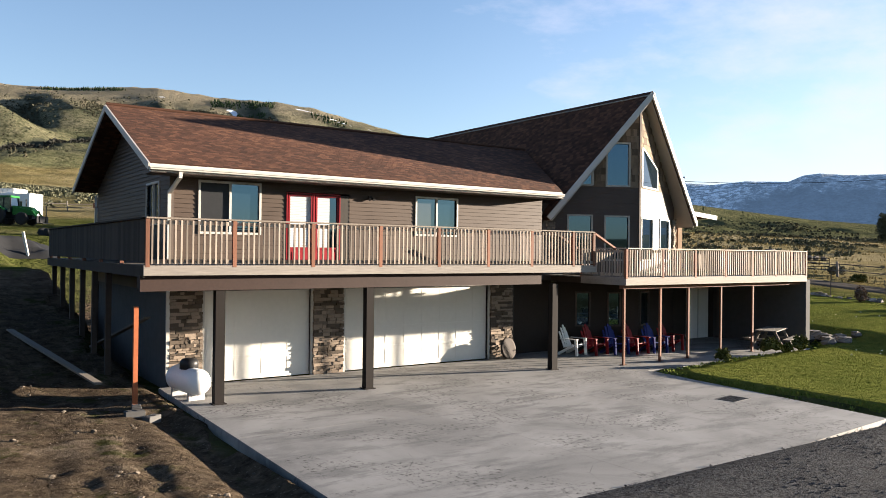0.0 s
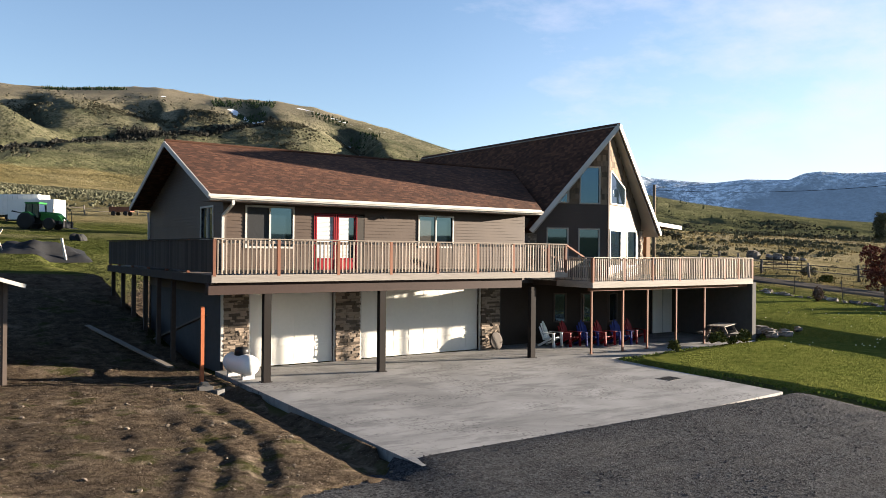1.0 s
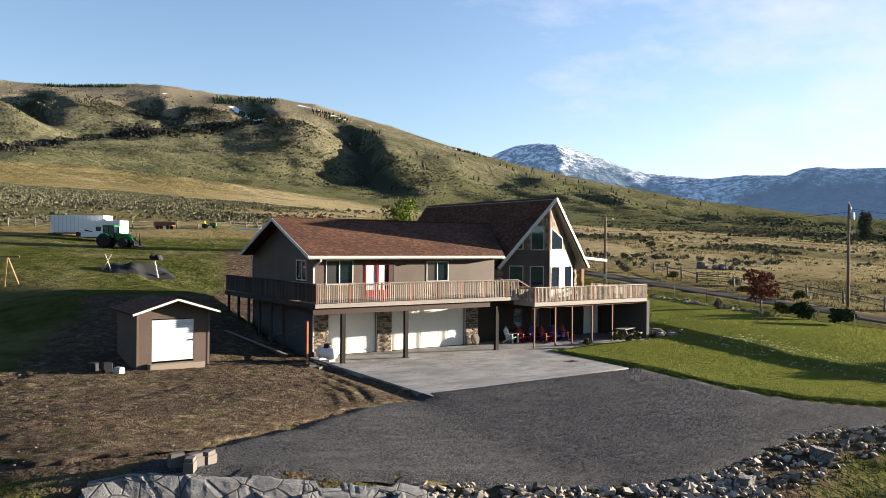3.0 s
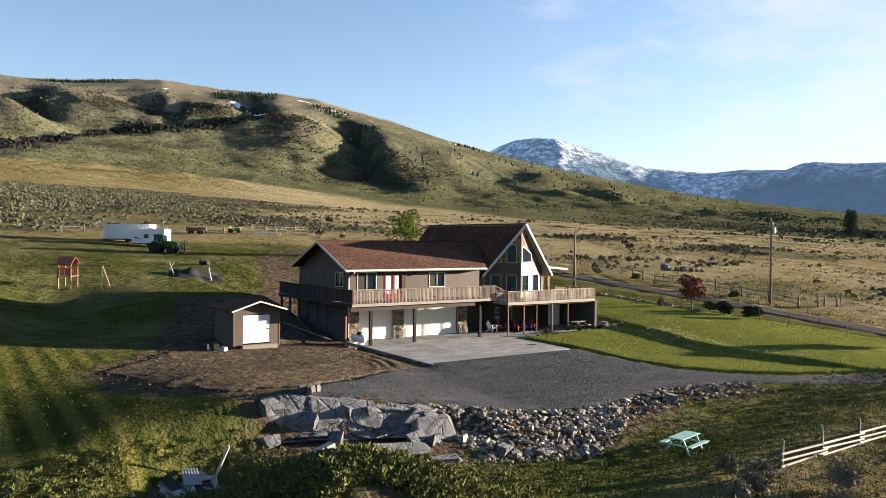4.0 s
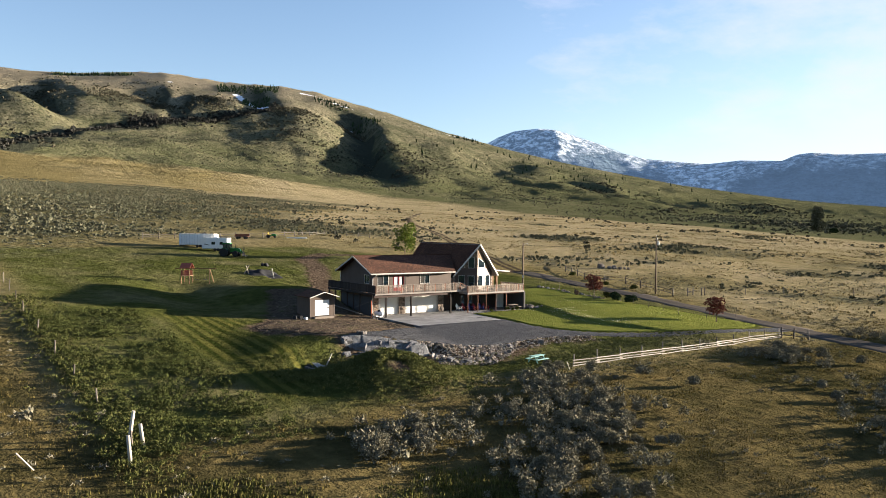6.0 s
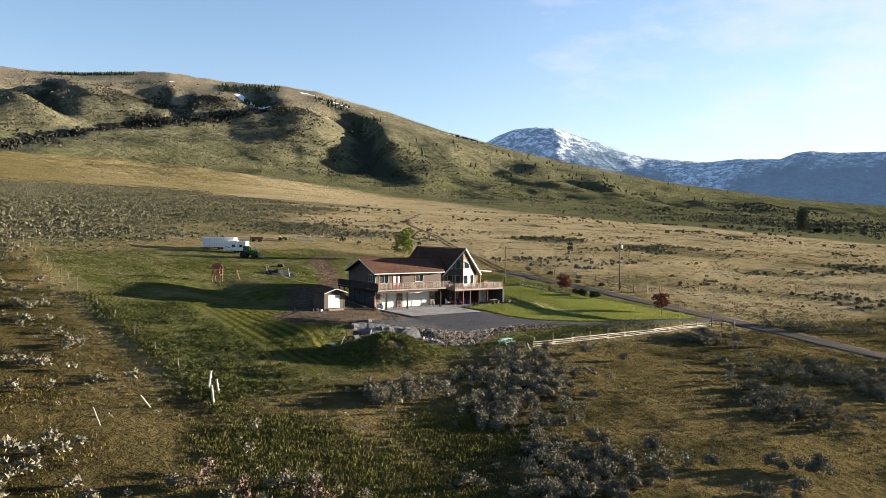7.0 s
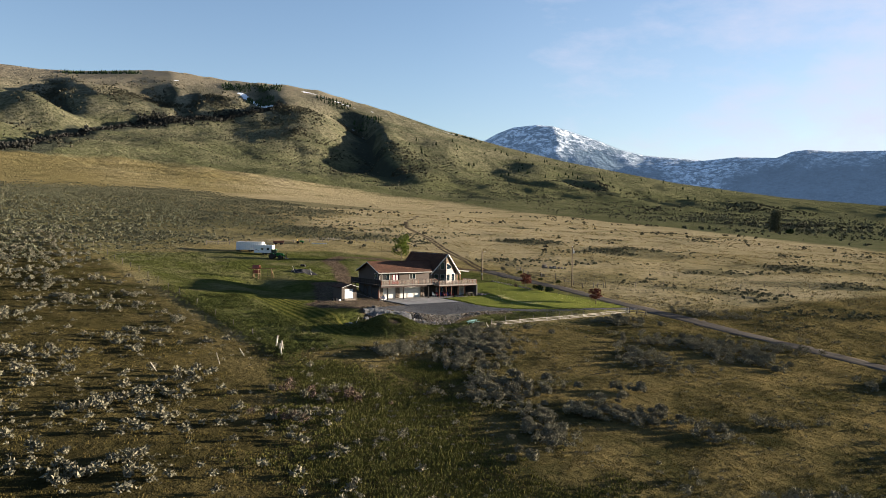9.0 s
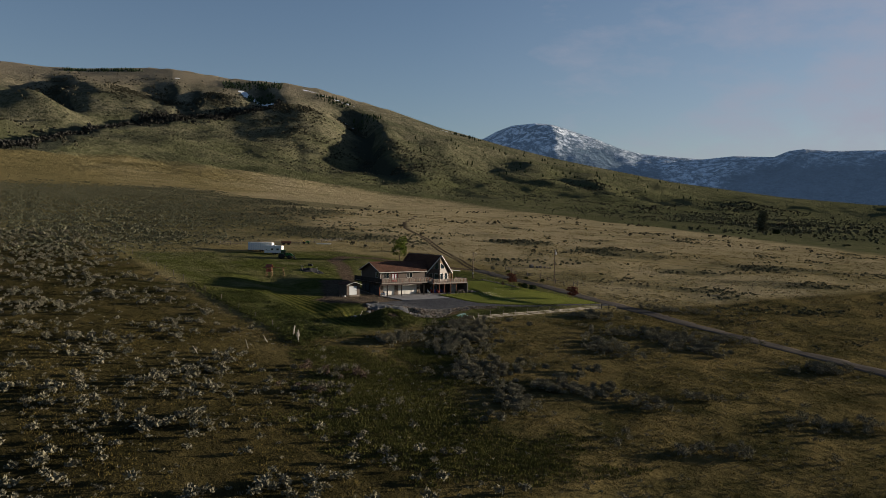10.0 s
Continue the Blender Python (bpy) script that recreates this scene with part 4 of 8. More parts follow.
def lap_wall(name, parent, m, length, z0, top, openings=(), course=0.118, material=None, label="", thick=0.14, pieces=None, board="siding_board"):
    """Lapped boards in courses from z0 up to the height top(s) along a wall, cut out round the openings (s0, s1, z0, z1).
    The lowest course carries the wall's name; with pieces=(narrow, wide) each course is split into shakes."""
    zmax = max(top(length * k / 200) for k in range(201))
    z = z0
    grid = [length * k / 400 for k in range(401)]
    rng = random.Random(int(length * 1000))
    wall, first = None, label
    while z < zmax - 0.01:
        zt = min(z + course, zmax)
        ok = [s for s in grid if top(s) >= (z + zt) / 2]
        if not ok:
            break
        spans = [(min(ok), max(ok))]
        for s0, s1, a, b in openings:
            if a < zt - 0.03 and b > z + 0.03:
                spans = [q for p, r in spans for q in ((p, min(r, s0)), (max(p, s1), r)) if q[1] - q[0] > 0.02]
        if pieces and wall:
            cut = []
            for p, r in spans:
                while r - p > pieces[1]:
                    w = rng.uniform(*pieces)
                    cut.append((p + 0.003, p + w - 0.003))
                    p += w
                cut.append((p + 0.003, r))
            spans = cut
        for p, r in spans:
            drop = rng.uniform(0, 0.03) if pieces and wall else 0
            bm = bmesh.new()
            prism(bm, [(p, thick, z), (p, -0.026, z - drop), (p, -0.006, zt), (p, thick, zt)], (r - p, 0, 0))
            if wall is None:
                wall = part(name, bm, material or MAT["siding"], parent, first)
                wall.matrix_basis = m
            else:
                part(board, bm, material or MAT["siding"], wall)
        z = zt
    return wall


def framed(bm, s0, s1, z0, z1, w, out, back):
    box(bm, s0 - w, s1 + w, -out, back, z1, z1 + w)
    box(bm, s0 - w, s1 + w, -out, back, z0 - w, z0)
    box(bm, s0 - w, s0, -out, back, z0, z1)
    box(bm, s1, s1 + w, -out, back, z0, z1)


def window(parent, m, s0, s1, z0, z1, lights=2, glass=("glass", "glass"), frame_mat="trim_white", label="", w=0.06):
    bm = bmesh.new()
    framed(bm, s0, s1, z0, z1, w, 0.05, 0.10)
    step = (s1 - s0) / lights
    for k in range(1, lights):
        box(bm, s0 + k * step - 0.03, s0 + k * step + 0.03, -0.03, 0.08, z0, z1)
    win = part("window", bm, MAT[frame_mat], parent, label)
    win.matrix_basis = m
    for k in range(lights):
        bm = bmesh.new()
        box(bm, s0 + k * step + 0.0, s0 + (k + 1) * step, 0.02, 0.035, z0, z1)
        part("pane", bm, MAT[glass[k % len(glass)]], win)
    return win


def roof_slab(name, parent, eave0, eave1, ridge1, ridge0, thick, material, label=""):
    """A sloping roof plane with thickness; its shingles run in courses along the eave."""
    me = bpy.data.meshes.new(name)
    top = [Vector(p) for p in (eave0, eave1, ridge1, ridge0)]
    nrm = (top[1] - top[0]).cross(top[3] - top[0]).normalized()
    if nrm.z < 0:
        nrm = -nrm
    low = [p - nrm * thick for p in top]
    faces = [(0, 1, 2, 3), (7, 6, 5, 4), (0, 4, 5, 1), (1, 5, 6, 2), (2, 6, 7, 3), (3, 7, 4, 0)]
    me.from_pydata([tuple(p) for p in top + low], [], faces)
    u = (top[1] - top[0]).normalized()
    v = nrm.cross(u)
    uv = me.uv_layers.new(name="courses")
    for loop in me.loops:
        p = me.vertices[loop.vertex_index].co - top[0]
        uv.data[loop.index].uv = (p.dot(u), p.dot(v))
    me.materials.append(material)
    me.validate()
    bm = bmesh.new()
    bm.from_mesh(me)
    bmesh.ops.recalc_face_normals(bm, faces=bm.faces)
    bm.to_mesh(me)
    bm.free()
    return part(name, me, None, parent, label)


FRONT = pose(0, WALL_Y, 0)
SIDE = pose(WALL_L, WALL_B, 0, 0, 0, -90)
# upper front wall with its openings
W1, FD, W2 = (0.42, 2.03, 4.02, 5.32), (2.86, 4.82, FLOOR_Z, 5.16), (7.18, 8.70, 4.1, 5.22)
lap_wall("front_wall", house, FRONT @ pose(WALL_L, 0, 0), 12.75, 2.62, lambda s: EAVE_Z - 0.12, [(a - WALL_L, b - WALL_L, c, d) for a, b, c, d in (W1, FD, W2)])
wl_len = WALL_B - WALL_Y
SW = (wl_len - 2.25, wl_len - 1.0, 4.25, 5.32)


def gable_top(s):
    y = WALL_B - s
    return RIDGE_Z - 0.25 - abs(y - RIDGE_Y) * (RIDGE_Z - EAVE_Z) / (RIDGE_Y - EAVE_F)


lap_wall("gable_wall", house, SIDE, wl_len, 2.4, gable_top, [SW])
# lower side wall, back wall and the body behind
bm = bmesh.new()
box(bm, WALL_L + 0.03, WALL_L + 0.2, WALL_Y + 0.2, WALL_B, -0.3, 2.62)
part("foundation_wall", bm, MAT["concrete_wall"], house, "bare grey concrete foundation wall")
bm = bmesh.new()
box(bm, WALL_L, 21.0, WALL_B + 0.02, WALL_B + 0.2, 0, EAVE_Z)
part("back_wall", bm, MAT["siding"], house)
bm = bmesh.new()
box(bm, WALL_L + 0.16, 20.6, WALL_Y + 0.16, WALL_B, 2.6, 2.9)
part("upper_floor", bm, MAT["dark_room"], house)
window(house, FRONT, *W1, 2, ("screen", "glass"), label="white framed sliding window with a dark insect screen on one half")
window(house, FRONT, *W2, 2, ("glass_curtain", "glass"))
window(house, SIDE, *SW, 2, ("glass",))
# french doors
bm = bmesh.new()
a, b, c, d = FD
framed(bm, a, a + 1.62, c + 0.04, d, 0.03, 0.045, 0.1)
box(bm, a + 0.795, a + 0.845, -0.03, 0.1, c, d)
fd = part("french_door", bm, MAT["red_paint"], house, "red french doors with white blinds")
fd.matrix_basis = FRONT
for s0, drawn in ((a + 0.04, 0.64), (a + 0.88, 0.40)):
    bm = bmesh.new()
    framed(bm, s0 + 0.05, s0 + 0.69, c + 0.46, d - 0.07, 0.05, 0.02, 0.06)
    leaf = part("door_leaf", bm, MAT["red_paint"], fd)
    bm = bmesh.new()
    box(bm, s0, s0 + 0.74, 0.0, 0.05, c + 0.02, c + 0.41)
    box(bm, s0 + 0.12, s0 + 0.62, -0.012, 0.0, c + 0.10, c + 0.33)
    bmesh.ops.bevel(bm, geom=list(bm.edges), offset=0.006, segments=1, affect="EDGES")
    part("bottom_panel", bm, MAT["red_paint"], leaf)
    bm = bmesh.new()
    z = c + 0.46
    while z < d - 0.09:
        prism(bm, [(s0 + 0.05, 0.032, z), (s0 + 0.05, 0.020, z + 0.012), (s0 + 0.05, 0.020, z + 0.045), (s0 + 0.05, 0.032, z + 0.045)], (drawn, 0, 0))
        z += 0.046
    part("blind", bm, MAT["blind"], leaf, "white slatted blind")
    bm = bmesh.new()
    box(bm, s0 + 0.05, s0 + 0.69, 0.036, 0.044, c + 0.46, d - 0.07)
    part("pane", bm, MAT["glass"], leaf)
bm = bmesh.new()
box(bm, a + 1.66, b, -0.01, 0.03, c, d)
part("screen", bm, MAT["dark_room"], fd, "dark sliding insect screen")
# corner boards, wall lamps
bm = bmesh.new()
box(bm, WALL_L - 0.03, WALL_L + 0.08, WALL_Y - 0.04, WALL_Y + 0.08, 2.6, EAVE_Z - 0.1)
part("corner_board", bm, MAT["soffit"], house)
for x in (5.5,):
    bm = bmesh.new()
    box(bm, x - 0.05, x + 0.05, WALL_Y - 0.06, WALL_Y - 0.02, 5.10, 5.20)
    tube(bm, (x - 0.06, WALL_Y - 0.06, 5.14), (x - 0.07, WALL_Y - 0.15, 5.09), 0.03, 0.045)
    tube(bm, (x + 0.06, WALL_Y - 0.06, 5.14), (x + 0.07, WALL_Y - 0.15, 5.09), 0.03, 0.045)
    part("wall_lamp", bm, MAT["black"], house, "small black twin floodlight")

# lower roof
XR, XRR = 12.6, 15.3
roof_slab("roof", house, (RAKE_X, EAVE_F, EAVE_Z), (XR, EAVE_F, EAVE_Z), (XRR, RIDGE_Y, RIDGE_Z), (RAKE_X, RIDGE_Y, RIDGE_Z), 0.16, MAT["shingle"], "brown laminated shingle roof")
roof_slab("roof", house, (XR + 1.2, EAVE_BK, EAVE_Z), (RAKE_X, EAVE_BK, EAVE_Z), (RAKE_X, RIDGE_Y, RIDGE_Z), (XRR, RIDGE_Y, RIDGE_Z), 0.16, MAT["shingle"])
bm = bmesh.new()
tube(bm, (RAKE_X, RIDGE_Y, RIDGE_Z + 0.0), (XRR, RIDGE_Y, RIDGE_Z + 0.0), 0.07, n=6)
part("ridge_cap", bm, MAT["shingle"], house)


def strip(name, p, q, w, h, material, label=""):
    bm = bmesh.new()
    beam(bm, p, q, w, h)
    return part(name, bm, material, house, label)


# rake boards, gutter, soffits
for e in (EAVE_F, EAVE_BK):
    strip("rake_board", (RAKE_X - 0.02, e, EAVE_Z - 0.10), (RAKE_X - 0.02, RIDGE_Y, RIDGE_Z - 0.10), 0.04, 0.18, MAT["trim_white"], "white rake board")
bm = bmesh.new()
gut = [(0.0, 0.03), (-0.085, 0.04), (-0.095, 0.075), (-0.115, 0.085), (-0.12, 0.125), (-0.10, 0.125), (-0.09, 0.06), (-0.02, 0.05), (-0.02, 0.12), (0.0, 0.12)]
prism(bm, [(RAKE_X, EAVE_F + y, EAVE_Z - 0.22 + z) for y, z in gut], (12.62 - RAKE_X, 0, 0))
box(bm, RAKE_X, 12.6, EAVE_F + 0.003, EAVE_F + 0.03, EAVE_Z - 0.22, EAVE_Z - 0.03)
part("gutter", bm, MAT["trim_white"], house, "white eaves gutter")
bm = bmesh.new()
box(bm, RAKE_X + 0.05, 12.7, EAVE_F + 0.03, WALL_Y, EAVE_Z - 0.24, EAVE_Z - 0.21)
part("soffit", bm, MAT["soffit"], house)
bm = bmesh.new()
px = WALL_L - 0.05
for p, q in (((px + 0.05, EAVE_F - 0.05, EAVE_Z - 0.2), (px + 0.05, EAVE_F - 0.05, EAVE_Z - 0.32)), ((px + 0.05, EAVE_F - 0.05, EAVE_Z - 0.32), (px, WALL_Y - 0.07, EAVE_Z - 0.68)), ((px, WALL_Y - 0.07, EAVE_Z - 0.68), (px, WALL_Y - 0.07, 0.3))):
    beam(bm, p, q, 0.085, 0.07)
part("downspout", bm, MAT["trim_white"], house, "white metal downspout")
bm = bmesh.new()
for p, q in (((px + 0.05, EAVE_BK, EAVE_Z - 0.25), (px - 0.02, WALL_B + 0.1, EAVE_Z - 0.7)), ((px - 0.02, WALL_B + 0.1, EAVE_Z - 0.7), (px - 0.02, WALL_B + 0.1, 3.2))):
    beam(bm, p, q, 0.085, 0.07)
part("downspout", bm, MAT["trim_white"], house)

# steep prow gable
pk, pkb = (PEAK_X, PEAK_Y, PEAK_Z), (PEAK_X, 17.2, PEAK_Z)
roof_slab("prow_roof", house, (FOOT_L, FOOT_Y, FOOT_Z), (FOOT_L, 17.2, FOOT_Z), pkb, pk, 0.2, MAT["shingle"], "steep brown shingled prow roof")
roof_slab("prow_roof", house, (FOOT_R, 17.2, FOOT_Z), (FOOT_R, FOOT_Y, FOOT_Z), pk, pkb, 0.2, MAT["shingle"])
for fx in (FOOT_L, FOOT_R):
    strip("prow_rake_board", (fx, FOOT_Y - 0.03, FOOT_Z - 0.06), (PEAK_X, PEAK_Y - 0.03, PEAK_Z - 0.11), 0.06, 0.19, MAT["trim_white"], "white rake board of the prow gable")
for e0, e1, r1, r0 in (((FOOT_L, FOOT_Y, FOOT_Z), (FOOT_L, 17.1, FOOT_Z), pkb, pk), ((FOOT_R, FOOT_Y, FOOT_Z), (FOOT_R, 17.1, FOOT_Z), pkb, pk)):
    out = (Vector(e1) - Vector(e0)).cross(Vector(r0) - Vector(e0)).normalized()
    out = out * (0.204 * (1 if out.z > 0 else -1))
    low = [Vector(p) - out for p in (e0, e1, r1, r0)]
    bm = bmesh.new()
    prism(bm, low, -out * 0.15)
    part("prow_soffit", bm, MAT["soffit_pale"], house, "pale beige soffit boards")
PROW, PL, PR = Vector((16.28, 1.84)), Vector((13.4, 3.4)), Vector((20.2, 3.42))


def facet(a, b):
    d = b - a
    return pose(a.x, a.y, 0, 0, 0, math.degrees(math.atan2(d.y, d.x))), d.length


ML, LL = facet(PL, PROW)
MR, LR = facet(PROW, PR)


def prow_top_l(s):
    x = PL.x + (PROW.x - PL.x) * s / LL
    return PEAK_Z - 0.36 - abs(x - PEAK_X) * (PEAK_Z - FOOT_Z) / (PEAK_X - FOOT_L)


def prow_top_r(s):
    x = PROW.x + (PR.x - PROW.x) * s / LR
    return PEAK_Z - 0.36 - abs(x - PEAK_X) * (PEAK_Z - FOOT_Z) / (FOOT_R - PEAK_X)


LWIN = [(0.61, 1.46, 3.35, 4.92), (2.01, 2.85, 3.35, 4.90), (2.05, 2.86, 6.07, 7.59)]
RWIN = [(0.22, 1.45, 3.35, 4.87), (2.36, 3.45, 3.35, 4.89)]


def corner_window(m, pts, frame_mat):
    """A window cut to the slope of the roof, outlined by points (s, z)."""
    bm = bmesh.new()
    for (s0, z0), (s1, z1) in zip(pts, pts[1:] + pts[:1]):
        beam(bm, (s0, -0.01, z0), (s1, -0.01, z1), 0.10, 0.06)
    win = part("window", bm, MAT[frame_mat], house)
    win.matrix_basis = m
    bm = bmesh.new()
    prism(bm, [(s, -0.03, z) for s, z in pts], (0, 0.01, 0))
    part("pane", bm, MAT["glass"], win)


lap_wall("prow_wall", house, ML, LL, LOW_Z - 0.1, lambda s: min(prow_top_l(s), 6.0), LWIN)
lap_wall("prow_wall", house, MR, LR, LOW_Z - 0.1, lambda s: min(prow_top_r(s), 6.0), RWIN)
lap_wall("shake_gable", house, ML, LL, 6.0, prow_top_l, LWIN, 0.24, MAT["shake"], "brown cedar shakes in the gable", pieces=(0.10, 0.24), board="shake")
lap_wall("shake_gable", house, MR, LR, 6.0, prow_top_r, (), 0.24, MAT["shake"], pieces=(0.10, 0.24), board="shake")
for w in LWIN:
    window(house, ML, *w, 1, ("glass",), "soffit_pale")
for w in RWIN:
    window(house, MR, *w, 1, ("glass",), "trim_white")
corner_window(ML, [(0.98, 6.07), (1.49, 6.07), (1.49, 6.66)], "soffit_pale")
corner_window(MR, [(0.25, 6.06), (2.0, 6.06), (2.0, 6.80), (0.25, 7.50)], "trim_white")
# basement walls below the prow, with small dark windows and a door to the patio; their siding colour holds the deck's
# shade
BASE_L, BASE_R = [(0.95, 1.40, 0.95, 2.1), (2.15, 2.55, 0.95, 2.1)], [(0.20, 1.05, 0.95, 2.1)]
lap_wall("basement_wall", house, ML, LL, 0.0, lambda s: LOW_Z - 0.28, BASE_L, material=MAT["siding_shade"])
lap_wall("basement_wall", house, MR, LR, 0.0, lambda s: LOW_Z - 0.28, BASE_R, material=MAT["siding_shade"])
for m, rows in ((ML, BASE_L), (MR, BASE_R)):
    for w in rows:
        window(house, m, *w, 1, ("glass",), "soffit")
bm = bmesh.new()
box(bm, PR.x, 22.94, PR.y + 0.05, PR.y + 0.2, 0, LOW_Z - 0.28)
part("basement_wall", bm, MAT["siding_shade"], house)
bm = bmesh.new()
box(bm, 21.1, 22.5, PR.y - 0.02, PR.y + 0.045, 0.02, 2.15)
bdoor = part("patio_door", bm, MAT["door_white"], house, "pale door to the patio")
bm = bmesh.new()
box(bm, 21.77, 21.83, PR.y - 0.035, PR.y - 0.022, 0.02, 2.15)
part("door_bar", bm, MAT["trim_white"], bdoor)
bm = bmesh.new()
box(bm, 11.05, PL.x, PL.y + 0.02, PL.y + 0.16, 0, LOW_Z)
part("basement_wall", bm, MAT["siding_shade"], house)
bm = bmesh.new()
box(bm, 12.3, 12.44, WALL_Y + 0.15, PL.y + 0.1, LOW_Z, EAVE_Z - 0.3)
box(bm, 12.44, PL.x, PL.y + 0.02, PL.y + 0.16, LOW_Z, EAVE_Z - 0.3)
part("return_wall", bm, MAT["siding"], house)
bm = bmesh.new()
box(bm, PROW.x - 0.04, PROW.x + 0.04, PROW.y - 0.05, PROW.y + 0.1, LOW_Z, PEAK_Z - 0.45)
part("prow_corner_board", bm, MAT["wood_dark"], house)
bm = bmesh.new()
box(bm, PL.x, PL.x + 0.15, PL.y, 16.8, LOW_Z, FOOT_Z)
part("prow_side_wall", bm, MAT["siding"], house)
bm = bmesh.new()
box(bm, PR.x - 0.15, PR.x, PR.y, 16.8, LOW_Z, FOOT_Z)
part("prow_side_wall", bm, MAT["siding"], house)
bm = bmesh.new()
prism(bm, [(PL.x, 16.8, 0), (PR.x, 16.8, 0), (PR.x, 16.8, FOOT_Z), (PEAK_X, 16.8, PEAK_Z - 0.3), (PL.x, 16.8, FOOT_Z)], (0, 0.15, 0))
part("prow_back_wall", bm, MAT["siding"], house)

# ground storey: garage front
D1, D2 = (0.56, 3.62), (4.72, 10.05)
PILLARS = [(-0.36, 0.50), (3.68, 4.64), (10.12, 11.05)]
bm = bmesh.new()
box(bm, WALL_L, 11.2, WALL_Y + 0.02, WALL_Y + 0.2, 2.44, 2.62)
for x0, x1 in ((WALL_L, D1[0]), (D1[1], D2[0]), (D2[1], 11.2)):
    box(bm, x0, x1, WALL_Y + 0.02, WALL_Y + 0.2, 0, 2.44)
part("garage_front_wall", bm, MAT["mortar"], house)
# patio end wall, also in the siding darkened as shade
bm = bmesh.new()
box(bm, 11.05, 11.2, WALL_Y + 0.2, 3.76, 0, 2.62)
part("patio_wall", bm, MAT["siding_shade"], house)


def garage_door(x0, x1, rows=4, cols=4):
    bm = bmesh.new()
    y = WALL_Y + 0.10
    box(bm, x0, x1, y, y + 0.05, 0.01, 2.44)
    h, w = 2.42 / rows, (x1 - x0) / cols
    for r in range(rows):
        box(bm, x0, x1, y - 0.012, y, 0.012 + r * h, 0.012 + r * h + 0.06)
        for c in range(cols):
            a, b, z = x0 + c * w, x0 + (c + 1) * w, 0.02 + r * h
            prism(bm, [(a + 0.1, y, z + 0.12), (b - 0.1, y, z + 0.12), (b - 0.1, y, z + h - 0.06), (a + 0.1, y, z + h - 0.06)], (0, -0.006, 0))
    door = part("garage_door", bm, MAT["door_white"], house, "white panelled garage door")
    bm = bmesh.new()
    for a, b in ((x0 - 0.12, x0 + 0.0), (x1, x1 + 0.12)):
        box(bm, a, b, WALL_Y - 0.03, WALL_Y + 0.1, 0, 2.46)
    box(bm, x0 - 0.12, x1 + 0.12, WALL_Y - 0.03, WALL_Y + 0.1, 2.46, 2.58)
    part("door_trim", bm, MAT["trim_white"], door)


garage_door(*D1, 4, 4)
garage_door(*D2, 4, 8)


def stone_pillar(m, x0, x1, z0=0.0, z1=2.6):
    rng = random.Random(int(x0 * 100 + z1 * 7))
    bm = bmesh.new()
    box(bm, x0 + 0.02, x1 - 0.02, -0.05, 0.02, z0, z1)
    pil = part("stone_pillar", bm, MAT["mortar"], house, "tan ledgestone veneer pier")
    pil.matrix_basis = m
    z = z0
    while z < z1 - 0.02:
        h = min(rng.uniform(0.05, 0.11), z1 - z)
        x = x0 + rng.uniform(-0.02, 0.01)
        while x < x1 - 0.03:
            w = min(rng.uniform(0.10, 0.32), x1 - x)
            bm = bmesh.new()
            o = rng.uniform(0.0, 0.05)
            v = box(bm, x + 0.005, x + w - 0.005, -0.085 - o, -0.03, z + 0.005, z + h - 0.005)
            for q in v:
                q.co.x += rng.uniform(-0.008, 0.008)
                q.co.z += rng.uniform(-0.006, 0.006)
                if q.co.y < -0.05:
                    q.co.y += rng.uniform(-0.008, 0.012)
            part("stone", bm, MAT["ledge_stone"], pil)
            x += w
        z += h


# ---------------------------------------------------------------- decks
deck = thing("deck", label="raised wooden deck with slatted railing round the house", category="deck")
DX0, DX1, DY, DBACK, RAIL = -1.72, 11.75, -0.30, 13.4, 4.22
bm = bmesh.new()
box(bm, 0, 1, -0.07, 0.07, -0.018, 0.018)
plank_front = mesh_of("deck_board", bm, MAT["wood_grey"])


def deck_boards(x0, x1, y0, y1, z, along="x"):
    k = 0
    lo, hi = (y0, y1) if along == "x" else (x0, x1)
    s = lo + 0.07
    while s < hi - 0.05:
        ob = part("deck_board", plank_front, None, deck)
        if along == "x":
            ob.matrix_basis = pose(x0, s, z) @ Matrix.Diagonal((x1 - x0, 1, 1, 1))
        else:
            ob.matrix_basis = pose(s, y0, z, 0, 0, 90) @ Matrix.Diagonal((y1 - y0, 1, 1, 1))
        s += 0.147


deck_boards(DX0, DX1, DY, WALL_Y - 0.03, FLOOR_Z - 0.018)
deck_boards(DX0, WALL_L - 0.04, WALL_Y, DBACK, FLOOR_Z - 0.018, "y")


def member(name, x0, x1, y0, y1, z0, z1, mat, label=""):
    bm = bmesh.new()
    box(bm, x0, x1, y0, y1, z0, z1)
    return part(name, bm, MAT[mat], deck, label)


member("fascia", DX0 - 0.04, DX1 + 0.1, DY - 0.04, DY, FLOOR_Z - 0.21, FLOOR_Z + 0.01, "fascia_wood", "pale weathered fascia board")
# side fascia, darker than the front one to paint shade
member("fascia", DX0 - 0.04, DX0, DY + 0.004, DBACK, FLOOR_Z - 0.25, FLOOR_Z + 0.01, "side_shade")
member("beam", DX0 - 0.06, 9.75, -0.13, 0.13, FLOOR_Z - 0.56, FLOOR_Z - 0.21, "beam_paint", "brown painted carrying beam")
x = DX0 + 0.3
while x < DX1:
    member("joist", x - 0.02, x + 0.02, DY + 0.01, WALL_Y - 0.02, FLOOR_Z - 0.205, FLOOR_Z - 0.04, "wood_dark")
    x += 0.61
y = 3.2
